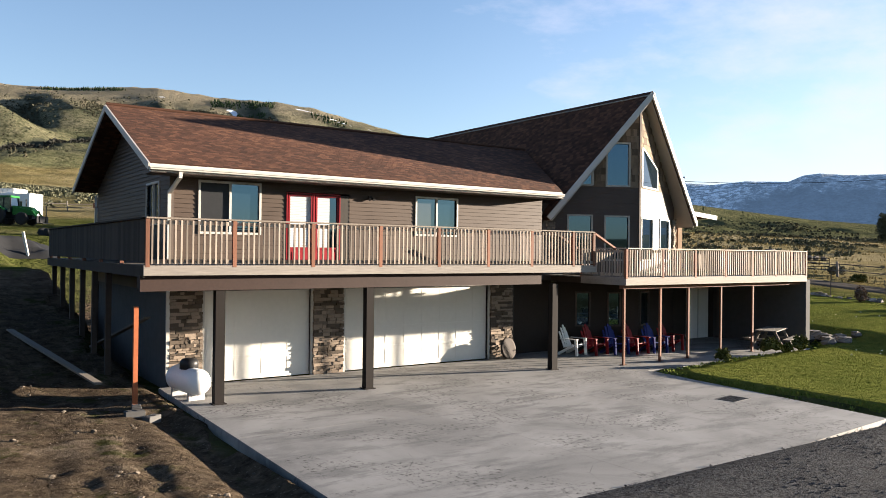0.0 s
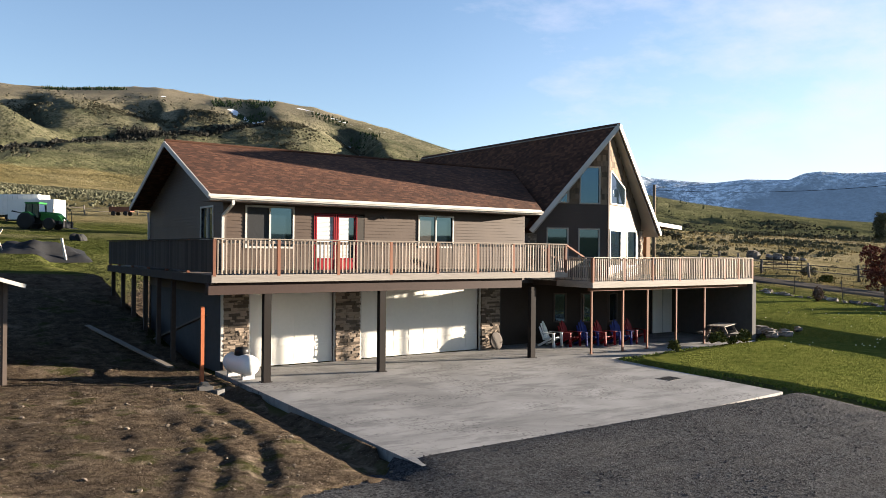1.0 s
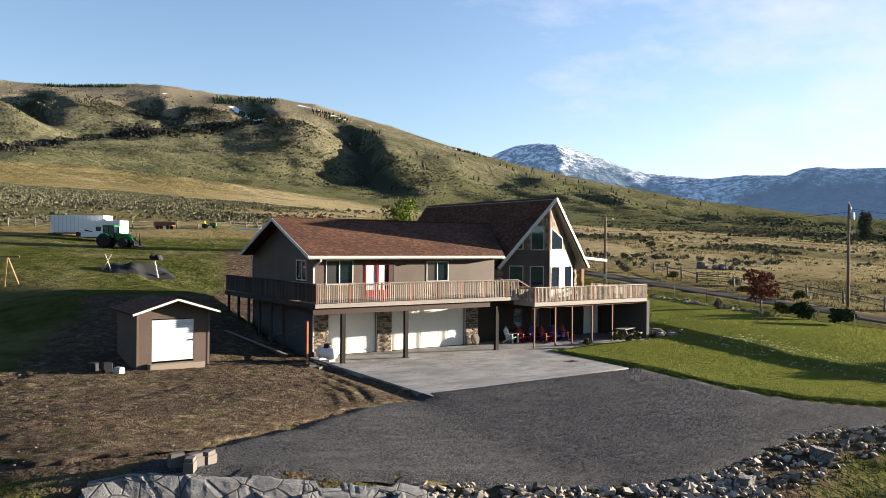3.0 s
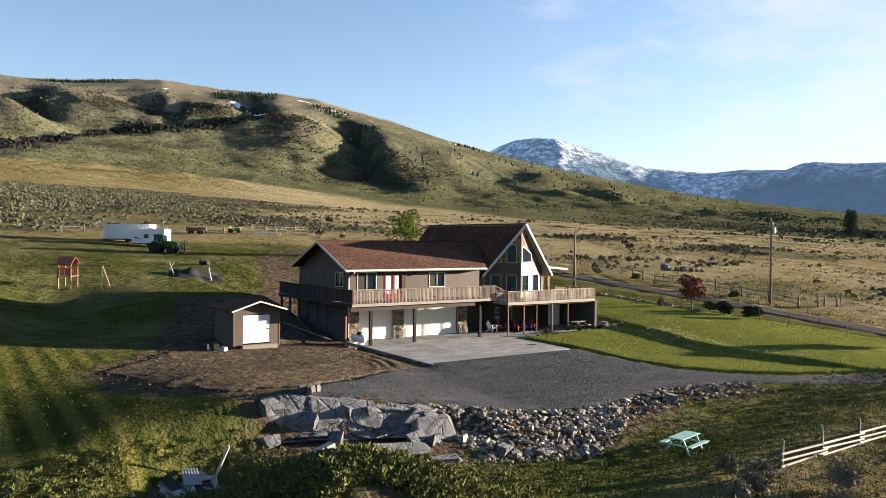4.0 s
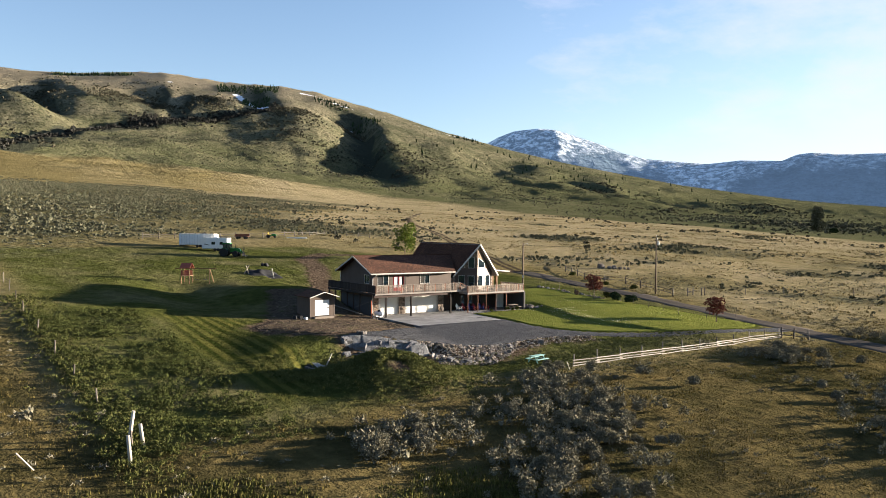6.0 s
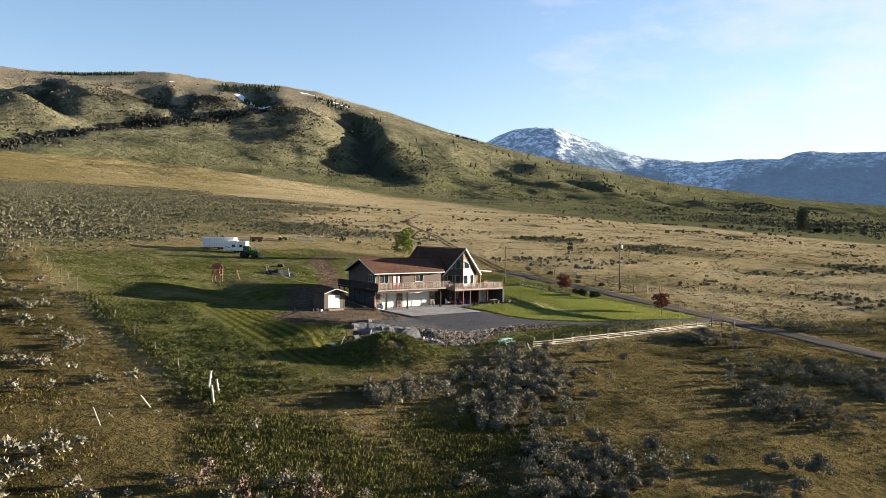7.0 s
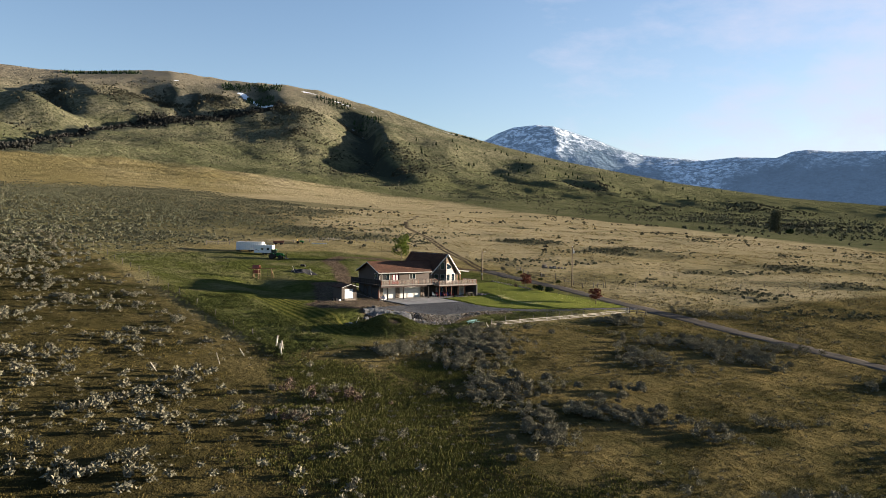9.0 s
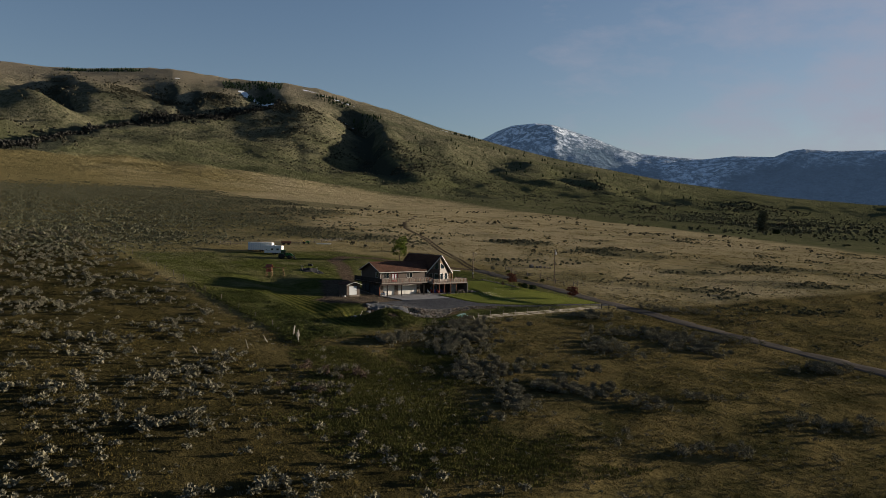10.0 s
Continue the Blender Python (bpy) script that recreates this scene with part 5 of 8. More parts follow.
while y < DBACK:
    member("joist", DX0 + 0.01, WALL_L - 0.04, y - 0.02, y + 0.02, FLOOR_Z - 0.255, FLOOR_Z - 0.04, "wood_dark")
    y += 0.61
# steel posts with foot plates
for x in (0.0, 3.92, 10.35):
    bm = bmesh.new()
    box(bm, x - 0.11, x + 0.11, -0.10, -0.085, 0.02, FLOOR_Z - 0.56)
    box(bm, x - 0.11, x + 0.11, 0.085, 0.10, 0.02, FLOOR_Z - 0.56)
    box(bm, x - 0.10, x + 0.10, -0.085, 0.085, 0.02, FLOOR_Z - 0.56)
    box(bm, x - 0.16, x + 0.16, -0.14, 0.14, 0, 0.02)
    part("post", bm, MAT["brown_paint"], deck, "brown painted steel post")
y = 4.2
while y < DBACK:
    g = gz(-1.55, y) - 0.1
    member("side_post", -1.62, -1.48, y - 0.07, y + 0.07, g, FLOOR_Z - 0.25, "wood_dark")
    y += 1.8

bm = bmesh.new()
box(bm, -0.019, 0.019, -0.019, 0.019, 0, 0.93)
baluster = mesh_of("baluster", bm, MAT["wood_new"])
bm = bmesh.new()
v = box(bm, -0.045, 0.045, -0.045, 0.045, -0.03, 1.03)
rail_post = mesh_of("rail_post", bm, MAT["wood_red"])


def railing(p, q, z, top, posts, gap=0.125, post_mesh=None, rail_mat="wood_new", solid_from=None):
    """Balusters between posts from p to q, with a cap and two rails."""
    p, q = Vector(p), Vector(q)
    d = (q - p)
    n = d.length
    d.normalize()
    turn = math.degrees(math.atan2(d.y, d.x))
    for zz, h, w in ((z + top, 0.035, 0.13), (z + top - 0.09, 0.085, 0.035), (z + 0.10, 0.085, 0.035)):
        bm = bmesh.new()
        beam(bm, (p.x, p.y, zz), (q.x, q.y, zz), w, h)
        part("rail", bm, MAT[rail_mat], deck)
    for f in posts:
        c = p + d * (n * f)
        ob = part("rail_post", post_mesh or rail_post, None, deck, "red stained railing post" if post_mesh is None else "")
        ob.matrix_basis = pose(c.x, c.y, z, 0, 0, turn) @ Matrix.Diagonal((1, 1, top / 1.03, 1))
    s = gap
    while s < n - 0.05:
        if all(abs(s - f * n) > 0.07 for f in posts):
            c = p + d * s + Vector((d.y, -d.x)) * 0.035
            ob = part("baluster", baluster, None, deck)
            ob.matrix_basis = pose(c.x, c.y, z + 0.04, 0, random.uniform(-0.5, 0.5), turn) @ Matrix.Diagonal((1, 1, (top - 0.08) / 0.93, 1))
        s += gap * random.uniform(0.95, 1.05)


TOP = RAIL - FLOOR_Z
railing((DX0, DY), (DX1, DY), FLOOR_Z, TOP, [0.003, 0.145, 0.29, 0.43, 0.565, 0.69, 0.81, 0.935, 1.0])
# side railing of close upright boards, coloured dark to paint that side's shade
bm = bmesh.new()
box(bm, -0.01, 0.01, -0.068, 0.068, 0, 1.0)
side_board = mesh_of("side_board", bm, MAT["side_shade"])
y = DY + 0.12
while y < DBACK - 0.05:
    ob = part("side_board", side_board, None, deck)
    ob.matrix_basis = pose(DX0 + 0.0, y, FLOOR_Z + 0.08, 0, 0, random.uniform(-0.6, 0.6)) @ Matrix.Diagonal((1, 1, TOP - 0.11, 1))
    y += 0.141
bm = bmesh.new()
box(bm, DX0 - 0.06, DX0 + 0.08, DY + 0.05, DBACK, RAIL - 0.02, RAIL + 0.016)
part("rail", bm, MAT["side_shade"], deck)
for y in (2.2, 4.6, 7.0, 9.4, 11.6, 13.3):
    ob = part("rail_post", rail_post, None, deck)
    ob.matrix_basis = pose(DX0 + 0.06, y, FLOOR_Z)

# lower deck in front of the prow
LX0, LX1, LY = 12.75, 22.9, -0.75
LTOP = 0.93
deck_boards(LX0, LX1, LY, 3.5, LOW_Z - 0.018)
member("fascia", LX0 - 0.04, LX1 + 0.05, LY - 0.04, LY, LOW_Z - 0.24, LOW_Z + 0.01, "fascia_wood", "pale weathered fascia board")
member("fascia", LX0 - 0.045, LX0, LY + 0.004, 1.2, LOW_Z - 0.24, LOW_Z + 0.01, "fascia_wood")
member("beam", LX0 + 0.1, LX1, -0.52, -0.38, LOW_Z - 0.37, LOW_Z - 0.25, "wood_red")
x = LX0 + 0.3
while x < LX1:
    member("joist", x - 0.02, x + 0.02, LY + 0.01, 3.5, LOW_Z - 0.25, LOW_Z - 0.04, "wood_dark")
    x += 0.61
railing((LX0, LY), (LX1, LY), LOW_Z, LTOP, [0.0, 0.17, 0.335, 0.50, 0.655, 0.80, 0.9, 1.0], 0.115)
railing((LX0, 1.2), (LX0, LY), LOW_Z, LTOP, [0.0], 0.115)
railing((LX1, LY), (LX1, 4.5), LOW_Z, LTOP, [0.33, 0.66, 1.0], 0.115)
for x in (13.0, 14.75, 16.2, 18.0, 19.9):
    bm = bmesh.new()
    box(bm, x - 0.036, x + 0.036, -0.486, -0.414, 0, LOW_Z - 0.37)
    box(bm, x - 0.09, x + 0.09, -0.53, -0.37, 0, 0.012)
    part("slim_post", bm, MAT["wood_red"], deck, "slim red stained timber post")
# steps between the decks with a sloping rail
for k in range(2):
    member("step", DX1 + 0.1 + 0.3 * k, DX1 + 0.42 + 0.3 * k, 0.1, 1.5, FLOOR_Z - 0.17 * (k + 1), FLOOR_Z - 0.17 * (k + 1) + 0.04, "wood_grey")
for y in (DY, 1.4):
    bm = bmesh.new()
    beam(bm, (DX1, y, RAIL - 0.02), (LX0 + 0.02, y, LOW_Z + LTOP - 0.03), 0.09, 0.06)
    part("rail", bm, MAT["wood_red"], deck)

# ---------------------------------------------------------------- slab, retaining wall
slab = tagged(new("concrete_slab"), "pale grey concrete apron before the garage", "slab", kind="structure")
PANELS = [[(-0.6, 2.8), (-0.78, -3.4), (3.9, -3.4), (3.9, 2.8)], [(3.9, 2.8), (3.9, -3.4), (8.2, -3.4), (8.2, 2.8)], [(8.2, 2.8), (8.2, -3.4), (12.55, -3.4), (12.75, -2.3), (12.75, 2.8)],
          [(-0.78, -3.4), (-1.0, -10.0), (3.9, -9.75), (3.9, -3.4)], [(3.9, -3.4), (3.9, -9.75), (8.2, -9.45), (8.2, -3.4)], [(8.2, -3.4), (8.2, -9.45), (11.85, -9.15), (12.55, -3.4)]]
for poly in PANELS:
    cx, cy = sum(p[0] for p in poly) / len(poly), sum(p[1] for p in poly) / len(poly)
    bm = bmesh.new()
    pts = [(cx + (px - cx) * 0.9988, cy + (py - cy) * 0.9988, -0.25) for px, py in poly]
    prism(bm, pts, (0, 0, 0.25))
    part("slab_panel", bm, MAT["concrete"], slab)
bm = bmesh.new()
prism(bm, [(12.77, 6.9, -0.2), (12.77, -1.6, -0.2), (20.6, -1.5, -0.2), (23.0, -0.9, -0.2), (23.0, 6.9, -0.2)], (0, 0, 0.19))
part("slab_panel", bm, MAT["concrete"], slab)
bm = bmesh.new()
box(bm, 11.2, 12.75, 2.82, 6.9, -0.2, -0.005)
part("slab_panel", bm, MAT["concrete"], slab)
bm = bmesh.new()
box(bm, 22.95, 23.25, -0.75, 9.0, -0.3, 2.62)
bmesh.ops.bevel(bm, geom=list(bm.edges), offset=0.015, segments=1, affect="EDGES")
tagged(new("retaining_wall", mesh_of("retaining_wall", bm, MAT["concrete_wall"])), "grey cast concrete retaining wall beside the patio", "retaining wall", kind="structure")
for a, b in PILLARS:
    stone_pillar(FRONT, a, b)
stone_pillar(ML, -0.55, 0.10, LOW_Z, 5.15)
stone_pillar(MR, LR - 0.32, LR + 0.02, LOW_Z, 5.0)

# ---------------------------------------------------------------- shed
SHED = pose(-8.32, 1.6, 0.26, 0, 0, 2)
shed = thing("shed", label="small brown sided garden shed with a white door", category="shed")
shed.matrix_basis = SHED
sw, sd, sh, sr = 3.4, 3.6, 2.80, 0.46
DOORW = (0.66, 2.66)


def shed_top(s):
    return sh + sr * (1 - abs(s - sw / 2) / (sw / 2))


lap_wall("front_wall", shed, pose(-sw / 2, 0, 0), sw, 0.0, shed_top, [(DOORW[0], DOORW[1], 0.3, 2.32)])
lap_wall("side_wall", shed, pose(-sw / 2, sd, 0, 0, 0, -90), sd, 0.0, lambda s: sh)
lap_wall("side_wall", shed, pose(sw / 2, 0, 0, 0, 0, 90), sd, 0.0, lambda s: sh)
lap_wall("back_wall", shed, pose(sw / 2, sd, 0, 0, 0, 180), sw, 0.0, shed_top)
for s in (-1, 1):
    roof_slab("roof", shed, (s * (sw / 2 + 0.38), -0.62, sh - 0.10), (s * (sw / 2 + 0.38), sd + 0.3, sh - 0.10), (0, sd + 0.3, sh + sr + 0.06), (0, -0.62, sh + sr + 0.10), 0.08, MAT["shingle"])
    bm = bmesh.new()
    beam(bm, (s * (sw / 2 + 0.39), -0.64, sh - 0.16), (0, -0.64, sh + sr + 0.04), 0.04, 0.10)
    part("rake_board", bm, MAT["trim_white"], shed, "white rake board")
    bm = bmesh.new()
    box(bm, s * sw / 2 - 0.05, s * sw / 2 + 0.05, -0.04, 0.03, 0, sh)
    part("corner_board", bm, MAT["soffit"], shed)
bm = bmesh.new()
x0, x1 = -sw / 2 + DOORW[0], -sw / 2 + DOORW[1]
outline = [(x0, 0.05, 0.32)]
for k in range(20):
    z = 0.32 + k * 0.099
    outline += [(x0, 0.0, z + 0.01), (x0, -0.012, z + 0.047), (x0, 0.0, z + 0.084)]
prism(bm, outline + [(x0, 0.05, 0.32 + 20 * 0.099)], (x1 - x0, 0, 0))
door = part("roller_door", bm, MAT["shed_door"], shed, "white ribbed roll-up door")
bm = bmesh.new()
box(bm, x1 - 0.25, x1 - 0.03, -0.045, -0.01, 1.25, 1.31)
part("latch", bm, MAT["black"], door)
bm = bmesh.new()
box(bm, -sw / 2 + 0.45, sw / 2 - 0.35, -0.55, -0.03, -0.25, 0.24)
part("step", bm, MAT["wood_new"], shed, "pale timber step")

# ---------------------------------------------------------------- plants
def leaf_material(name, a, b, c, rough=0.7):
    k = Nodes(name, rough, spec=0.0)
    k.p.inputs["Transmission Weight"].default_value = 0.0
    tone = k.math("ADD", k.math("MULTIPLY", k.island(), 0.7), k.math("MULTIPLY", k.noise(0.8, 3), 0.5))
    return k.colour(k.mix(k.span(tone, 0.65, 1.1), k.mix(k.span(tone, 0.1, 0.65), a, b), c))


MAT["sage"] = leaf_material("silver sagebrush leaves", (0.070, 0.067, 0.044), (0.142, 0.132, 0.092), (0.220, 0.198, 0.142))
MAT["sage_far"] = leaf_material("far sagebrush", (0.058, 0.061, 0.037), (0.104, 0.104, 0.067), (0.155, 0.148, 0.102))
MAT["weed"] = leaf_material("green weeds", (0.032, 0.037, 0.011), (0.072, 0.078, 0.024), (0.14, 0.132, 0.05))
MAT["forb"] = leaf_material("meadow forbs", (0.036, 0.040, 0.011), (0.080, 0.080, 0.024), (0.15, 0.132, 0.046))
MAT["weed_deep"] = leaf_material("deep green rank growth", (0.024, 0.030, 0.010), (0.054, 0.064, 0.020), (0.105, 0.108, 0.038))
MAT["weed_dark"] = leaf_material("dark rank weeds", (0.038, 0.044, 0.014), (0.085, 0.092, 0.030), (0.17, 0.16, 0.062))
# near-black leaves for the brush that paints the creek band's shade
MAT["creek"] = leaf_material("dark brush painting creek band shade", (0.017, 0.018, 0.017), (0.032, 0.032, 0.028), (0.052, 0.050, 0.041))
MAT["scrub"] = leaf_material("dark hill scrub", (0.034, 0.034, 0.024), (0.066, 0.063, 0.043), (0.105, 0.096, 0.066))
MAT["brush_dry"] = leaf_material("dry brown brush", (0.0450, 0.0315, 0.0240), (0.1050, 0.0750, 0.0562), (0.1650, 0.1275, 0.0975))
MAT["leaf_red"] = leaf_material("dark red leaves", (0.065, 0.026, 0.021), (0.145, 0.056, 0.042), (0.25, 0.10, 0.068))
MAT["leaf_green"] = leaf_material("fresh green leaves", (0.0425, 0.0680, 0.0102), (0.1020, 0.1360, 0.0255), (0.2040, 0.2210, 0.0510))
MAT["leaf_dark"] = leaf_material("dark evergreen leaves", (0.012, 0.022, 0.010), (0.03, 0.045, 0.02), (0.06, 0.075, 0.035))
MAT["grass"] = leaf_material("pasture grass blades", (0.055, 0.046, 0.013), (0.11, 0.088, 0.028), (0.20, 0.15, 0.06))
MAT["straw"] = leaf_material("dry straw", (0.10, 0.08, 0.035), (0.20, 0.155, 0.07), (0.32, 0.25, 0.125))
MAT["lawn_blade"] = leaf_material("lawn grass blades", (0.06, 0.088, 0.014), (0.125, 0.158, 0.032), (0.21, 0.22, 0.06))
MAT["flower"] = plain("pale dandelion heads", (0.70, 0.66, 0.42), 0.8)
MAT["bark"] = plain("grey brown bark", (0.13, 0.10, 0.08), 0.95, vary=0.35, bump=0.4)


def leaves(rng, lobes, count, size, flat=0.0, narrow=0.42):
    """Points of small pointed leaves standing out of rounded lobes (x, y, z, rx, ry, rz)."""
    lobes = np.array(lobes, float)
    pick = rng.choice(len(lobes), count, p=(w := lobes[:, 3] * lobes[:, 5]) / w.sum())
    d = rng.normal(size=(count, 3))
    d /= np.linalg.norm(d, axis=1)[:, None]
    d[:, 2] = np.where(d[:, 2] < -0.45, -d[:, 2], d[:, 2])
    r = rng.uniform(0.62, 1.0, count)[:, None]
    c = lobes[pick, :3] + d * lobes[pick, 3:] * r
    out = d + rng.normal(scale=0.55, size=(count, 3)) + (0, 0, 0.25)
    out /= np.linalg.norm(out, axis=1)[:, None]
    side = np.cross(out, rng.normal(size=(count, 3)))
    side /= np.linalg.norm(side, axis=1)[:, None] + 1e-9
    s = size * rng.uniform(0.6, 1.35, count)[:, None]
    return np.stack([c - side * s * narrow, c + side * s * narrow, c + out * s], 1)


ICO = [Vector(v).normalized() for v in ((0, 0, 1), (0.894, 0, 0.447), (0.276, 0.851, 0.447), (-0.724, 0.526, 0.447), (-0.724, -0.526, 0.447), (0.276, -0.851, 0.447),
                                        (0.724, 0.526, -0.447), (-0.276, 0.851, -0.447), (-0.894, 0, -0.447), (-0.276, -0.851, -0.447), (0.724, -0.526, -0.447), (0, 0, -1))]
ICO_F = [(0, k + 1, (k + 1) % 5 + 1) for k in range(5)] + [(k + 1, k + 6, (k + 1) % 5 + 1) for k in range(5)] + [((k + 1) % 5 + 1, k + 6, (k + 1) % 5 + 6) for k in range(5)] + [(11, (k + 1) % 5 + 6, k + 6) for k in range(5)]
CORE = np.array([[ICO[i] for i in f] for f in ICO_F])


def cores(lobes, scale=0.72):
    """The dense inner body of each lobe."""
    lobes = np.array(lobes, float)
    return (lobes[:, None, None, :3] + CORE[None] * lobes[:, None, None, 3:] * scale).reshape(-1, 3, 3)


def tri_mesh(name, tris, material):
    """One mesh of loose triangles."""
    n = len(tris)
    me = bpy.data.meshes.new(name)
    me.vertices.add(n * 3)
    me.vertices.foreach_set("co", np.ascontiguousarray(tris, dtype=np.float32).ravel())
    me.loops.add(n * 3)
    me.loops.foreach_set("vertex_index", np.arange(n * 3, dtype=np.int32))
    me.polygons.add(n)
    me.polygons.foreach_set("loop_start", np.arange(n, dtype=np.int32) * 3)
    me.update(calc_edges=True)
    me.materials.append(material)
    return me


def bush_lobes(rng, n, w, h):
    out = []
    for k in range(n):
        a, d = rng.uniform(0, 6.283), w * 0.5 * math.sqrt(rng.uniform(0, 1)) * 0.62
        r = rng.uniform(0.19, 0.29) * w
        out.append((d * math.cos(a), d * math.sin(a), h * rng.uniform(0.35, 0.78) * (1 - 0.35 * d / (w * 0.5)), r, r * rng.uniform(0.8, 1.2), r * rng.uniform(0.7, 1.1) * h / w * 1.4))
    return out


def scatter(rng, n, x0, x1, y0, y1, weight):
    """Spots spread over a stretch of the plan, kept by weight(x, y)."""
    x, y = rng.uniform(x0, x1, n * 8), rng.uniform(y0, y1, n * 8)
    keep = rng.uniform(0, 1, n * 8) < weight(x, y)
    return x[keep][:n], y[keep][:n]


def open_ground(x, y):
    """1 where wild plants may grow, 0 on the drive, lawn, road and yard."""
    bad = (inside(x, y, GRAVEL) > -0.5) | (inside(x, y, LAWN) > -0.5) | (near_line(x, y, ROAD)[0] < 2.8) | (inside(x, y, DIRT) > -0.3) | (near_line(x, y, BACK_DRIVE)[0] < 2.2)
    bad |= (x > -13) & (x < 26) & (y > -16) & (y < 20) | (near_line(x, y, TRACK)[0] < 2.0)
    return np.where(bad, 0.0, 1.0)


rng = np.random.default_rng(7)
# sagebrush near enough to stand singly
sage_meshes = []
for k in range(8):
    w = [0.9, 1.05, 1.2, 1.35, 1.1, 1.5, 0.8, 1.25][k]
    lobes = bush_lobes(rng, 16 + k, w, w * 0.78)
    sage_meshes.append(tri_mesh("sagebrush", np.concatenate([leaves(rng, lobes, 1350, 0.096, narrow=0.28), cores(lobes[:9], 0.62)]), MAT["sage"]))


def near_weight(x, y):
    return np.clip(1.5 * (stand(x, y, SAGE_NEAR) - 0.30) + 0.6 * fbm(x / 4.0, y / 4.0, 51, 3), 0, 1) * open_ground(x, y) * (inside(x, y, HOME) < 1.0)


sx, sy = scatter(rng, 290, -50, 35, -90, -30, near_weight)
for x, y in zip(sx, sy):
    ob = new("sagebrush", sage_meshes[int(rng.integers(0, 8))])
    s = rng.uniform(0.65, 1.35)
    ob.matrix_basis = pose(x, y, gz(x, y) - 0.05, 0, 0, rng.uniform(0, 360)) @ Matrix.Diagonal((s, s, s * rng.uniform(0.9, 1.2), 1))
    tagged(ob, "silver grey sagebrush standing in dry grass", "bush", "sagebrush in the near field")


def clump(lobe_count, count, leaf, tall, narrow=0.3, body=0):
    """One plant of unit width, to be repeated over a field."""
    shape = bush_lobes(rng, lobe_count, 1.0, tall)
    t = leaves(rng, shape, count, leaf, narrow=narrow)
    return np.concatenate([t, cores(shape[:body], 0.6)]) if body else t


def plant_field(name, label, spots, size, plants, material, category="bushes", sink=0.03, spread=(0.55, 1.4)):
    """Many plants joined into one object."""
    x, y = spots
    n = len(x)
    z = ground_z(x, y) - sink
    s, a, pick = size * rng.uniform(*spread, n), rng.uniform(0, 6.283, n), rng.integers(0, len(plants), n)
    out = []
    for k, plant in enumerate(plants):
        i = np.nonzero(pick == k)[0]
        c, q = np.cos(a[i])[:, None, None], np.sin(a[i])[:, None, None]
        px, py, pz = plant[None, :, :, 0], plant[None, :, :, 1], plant[None, :, :, 2]
        g = s[i][:, None, None]
        t = np.stack([x[i][:, None, None] + g * (px * c - py * q), y[i][:, None, None] + g * (px * q + py * c), z[i][:, None, None] + g * pz], -1)
        out.append(t.reshape(-1, 3, 3))
    ob = new(name, tri_mesh(name, np.concatenate(out), material))
    return tagged(ob, label, category, kind="stuff")


SAGE_MID = [clump(11, 150, 0.125, 0.80, 0.30, 1) for k in range(6)]
SAGE_LOW = [clump(9, 60, 0.20, 0.66, 0.42, 3) for k in range(6)]
SAGE_DOT = [clump(4, 17, 0.5, 0.62, 0.5) for k in range(6)]
SAGE_SMALL = [clump(5, 26, 0.42, 0.62, 0.45) for k in range(6)]
WILD = lambda x, y: open_ground(x, y) * (inside(x, y, HOME) < 0)
plant_field("sagebrush_field", "silver grey sagebrush spread over the pasture", scatter(rng, 1500, -75, 75, -115, -25, lambda x, y: np.clip(1.2 * (stand(x, y, SAGE_NEAR) - 0.16) + 0.35 * fbm(x / 4.0, y / 4.0, 53, 3), 0, 1) * WILD(x, y) * (x > -46)), 1.15, SAGE_MID, MAT["sage"])
plant_field("sagebrush_side", "pale sagebrush beside the boundary fence", scatter(rng, 3300, -135, -43, -118, 130, lambda x, y: np.clip(0.42 + 0.75 * fbm(x / 5.0, y / 5.0, 52, 3), 0.0, 1) * WILD(x, y) * smooth(-43, -49, x) * (1 - 0.75 * smooth(-56, -50, x) * smooth(-62, -50, y) * (1 - smooth(-40, -30, y)))), 1.22, SAGE_LOW, MAT["sage"], spread=(0.4, 1.35))
plant_field("sagebrush_slope", "pale sagebrush on the upper pasture", scatter(rng, 15500, -260, 150, 60, 620, lambda x, y: np.clip(1.25 * (stand(x, y, SAGE_FAR) - 0.22) + 0.4 * fbm(x / 16.0, y / 16.0, 54, 3), 0, 1) * WILD(x, y)), 0.86, SAGE_DOT, MAT["sage_far"])
plant_field("sagebrush_pasture", "grey green sagebrush patches in the dry pasture", scatter(rng, 3400, 50, 330, -90, 210, lambda x, y: np.clip(0.8 * stand(x, y, SAGE_FAR) + 0.75 * fbm(x / 26, y / 13, 59, 3) - 0.28, 0, 1) * open_ground(x, y)), 0.75, SAGE_SMALL, MAT["sage_far"])
plant_field("brown_brush", "dry brown brush in the near field", scatter(rng, 60, -60, -30, -75, -45, lambda x, y: 1.2 * stand(x, y, BRUSH)), 1.3, SAGE_MID, MAT["brush_dry"])
plant_field("sagebrush_brush", "silver sagebrush among dry brush", scatter(rng, 40, -60, -30, -75, -45, lambda x, y: 1.0 * stand(x, y, BRUSH)), 1.2, SAGE_MID, MAT["sage"])


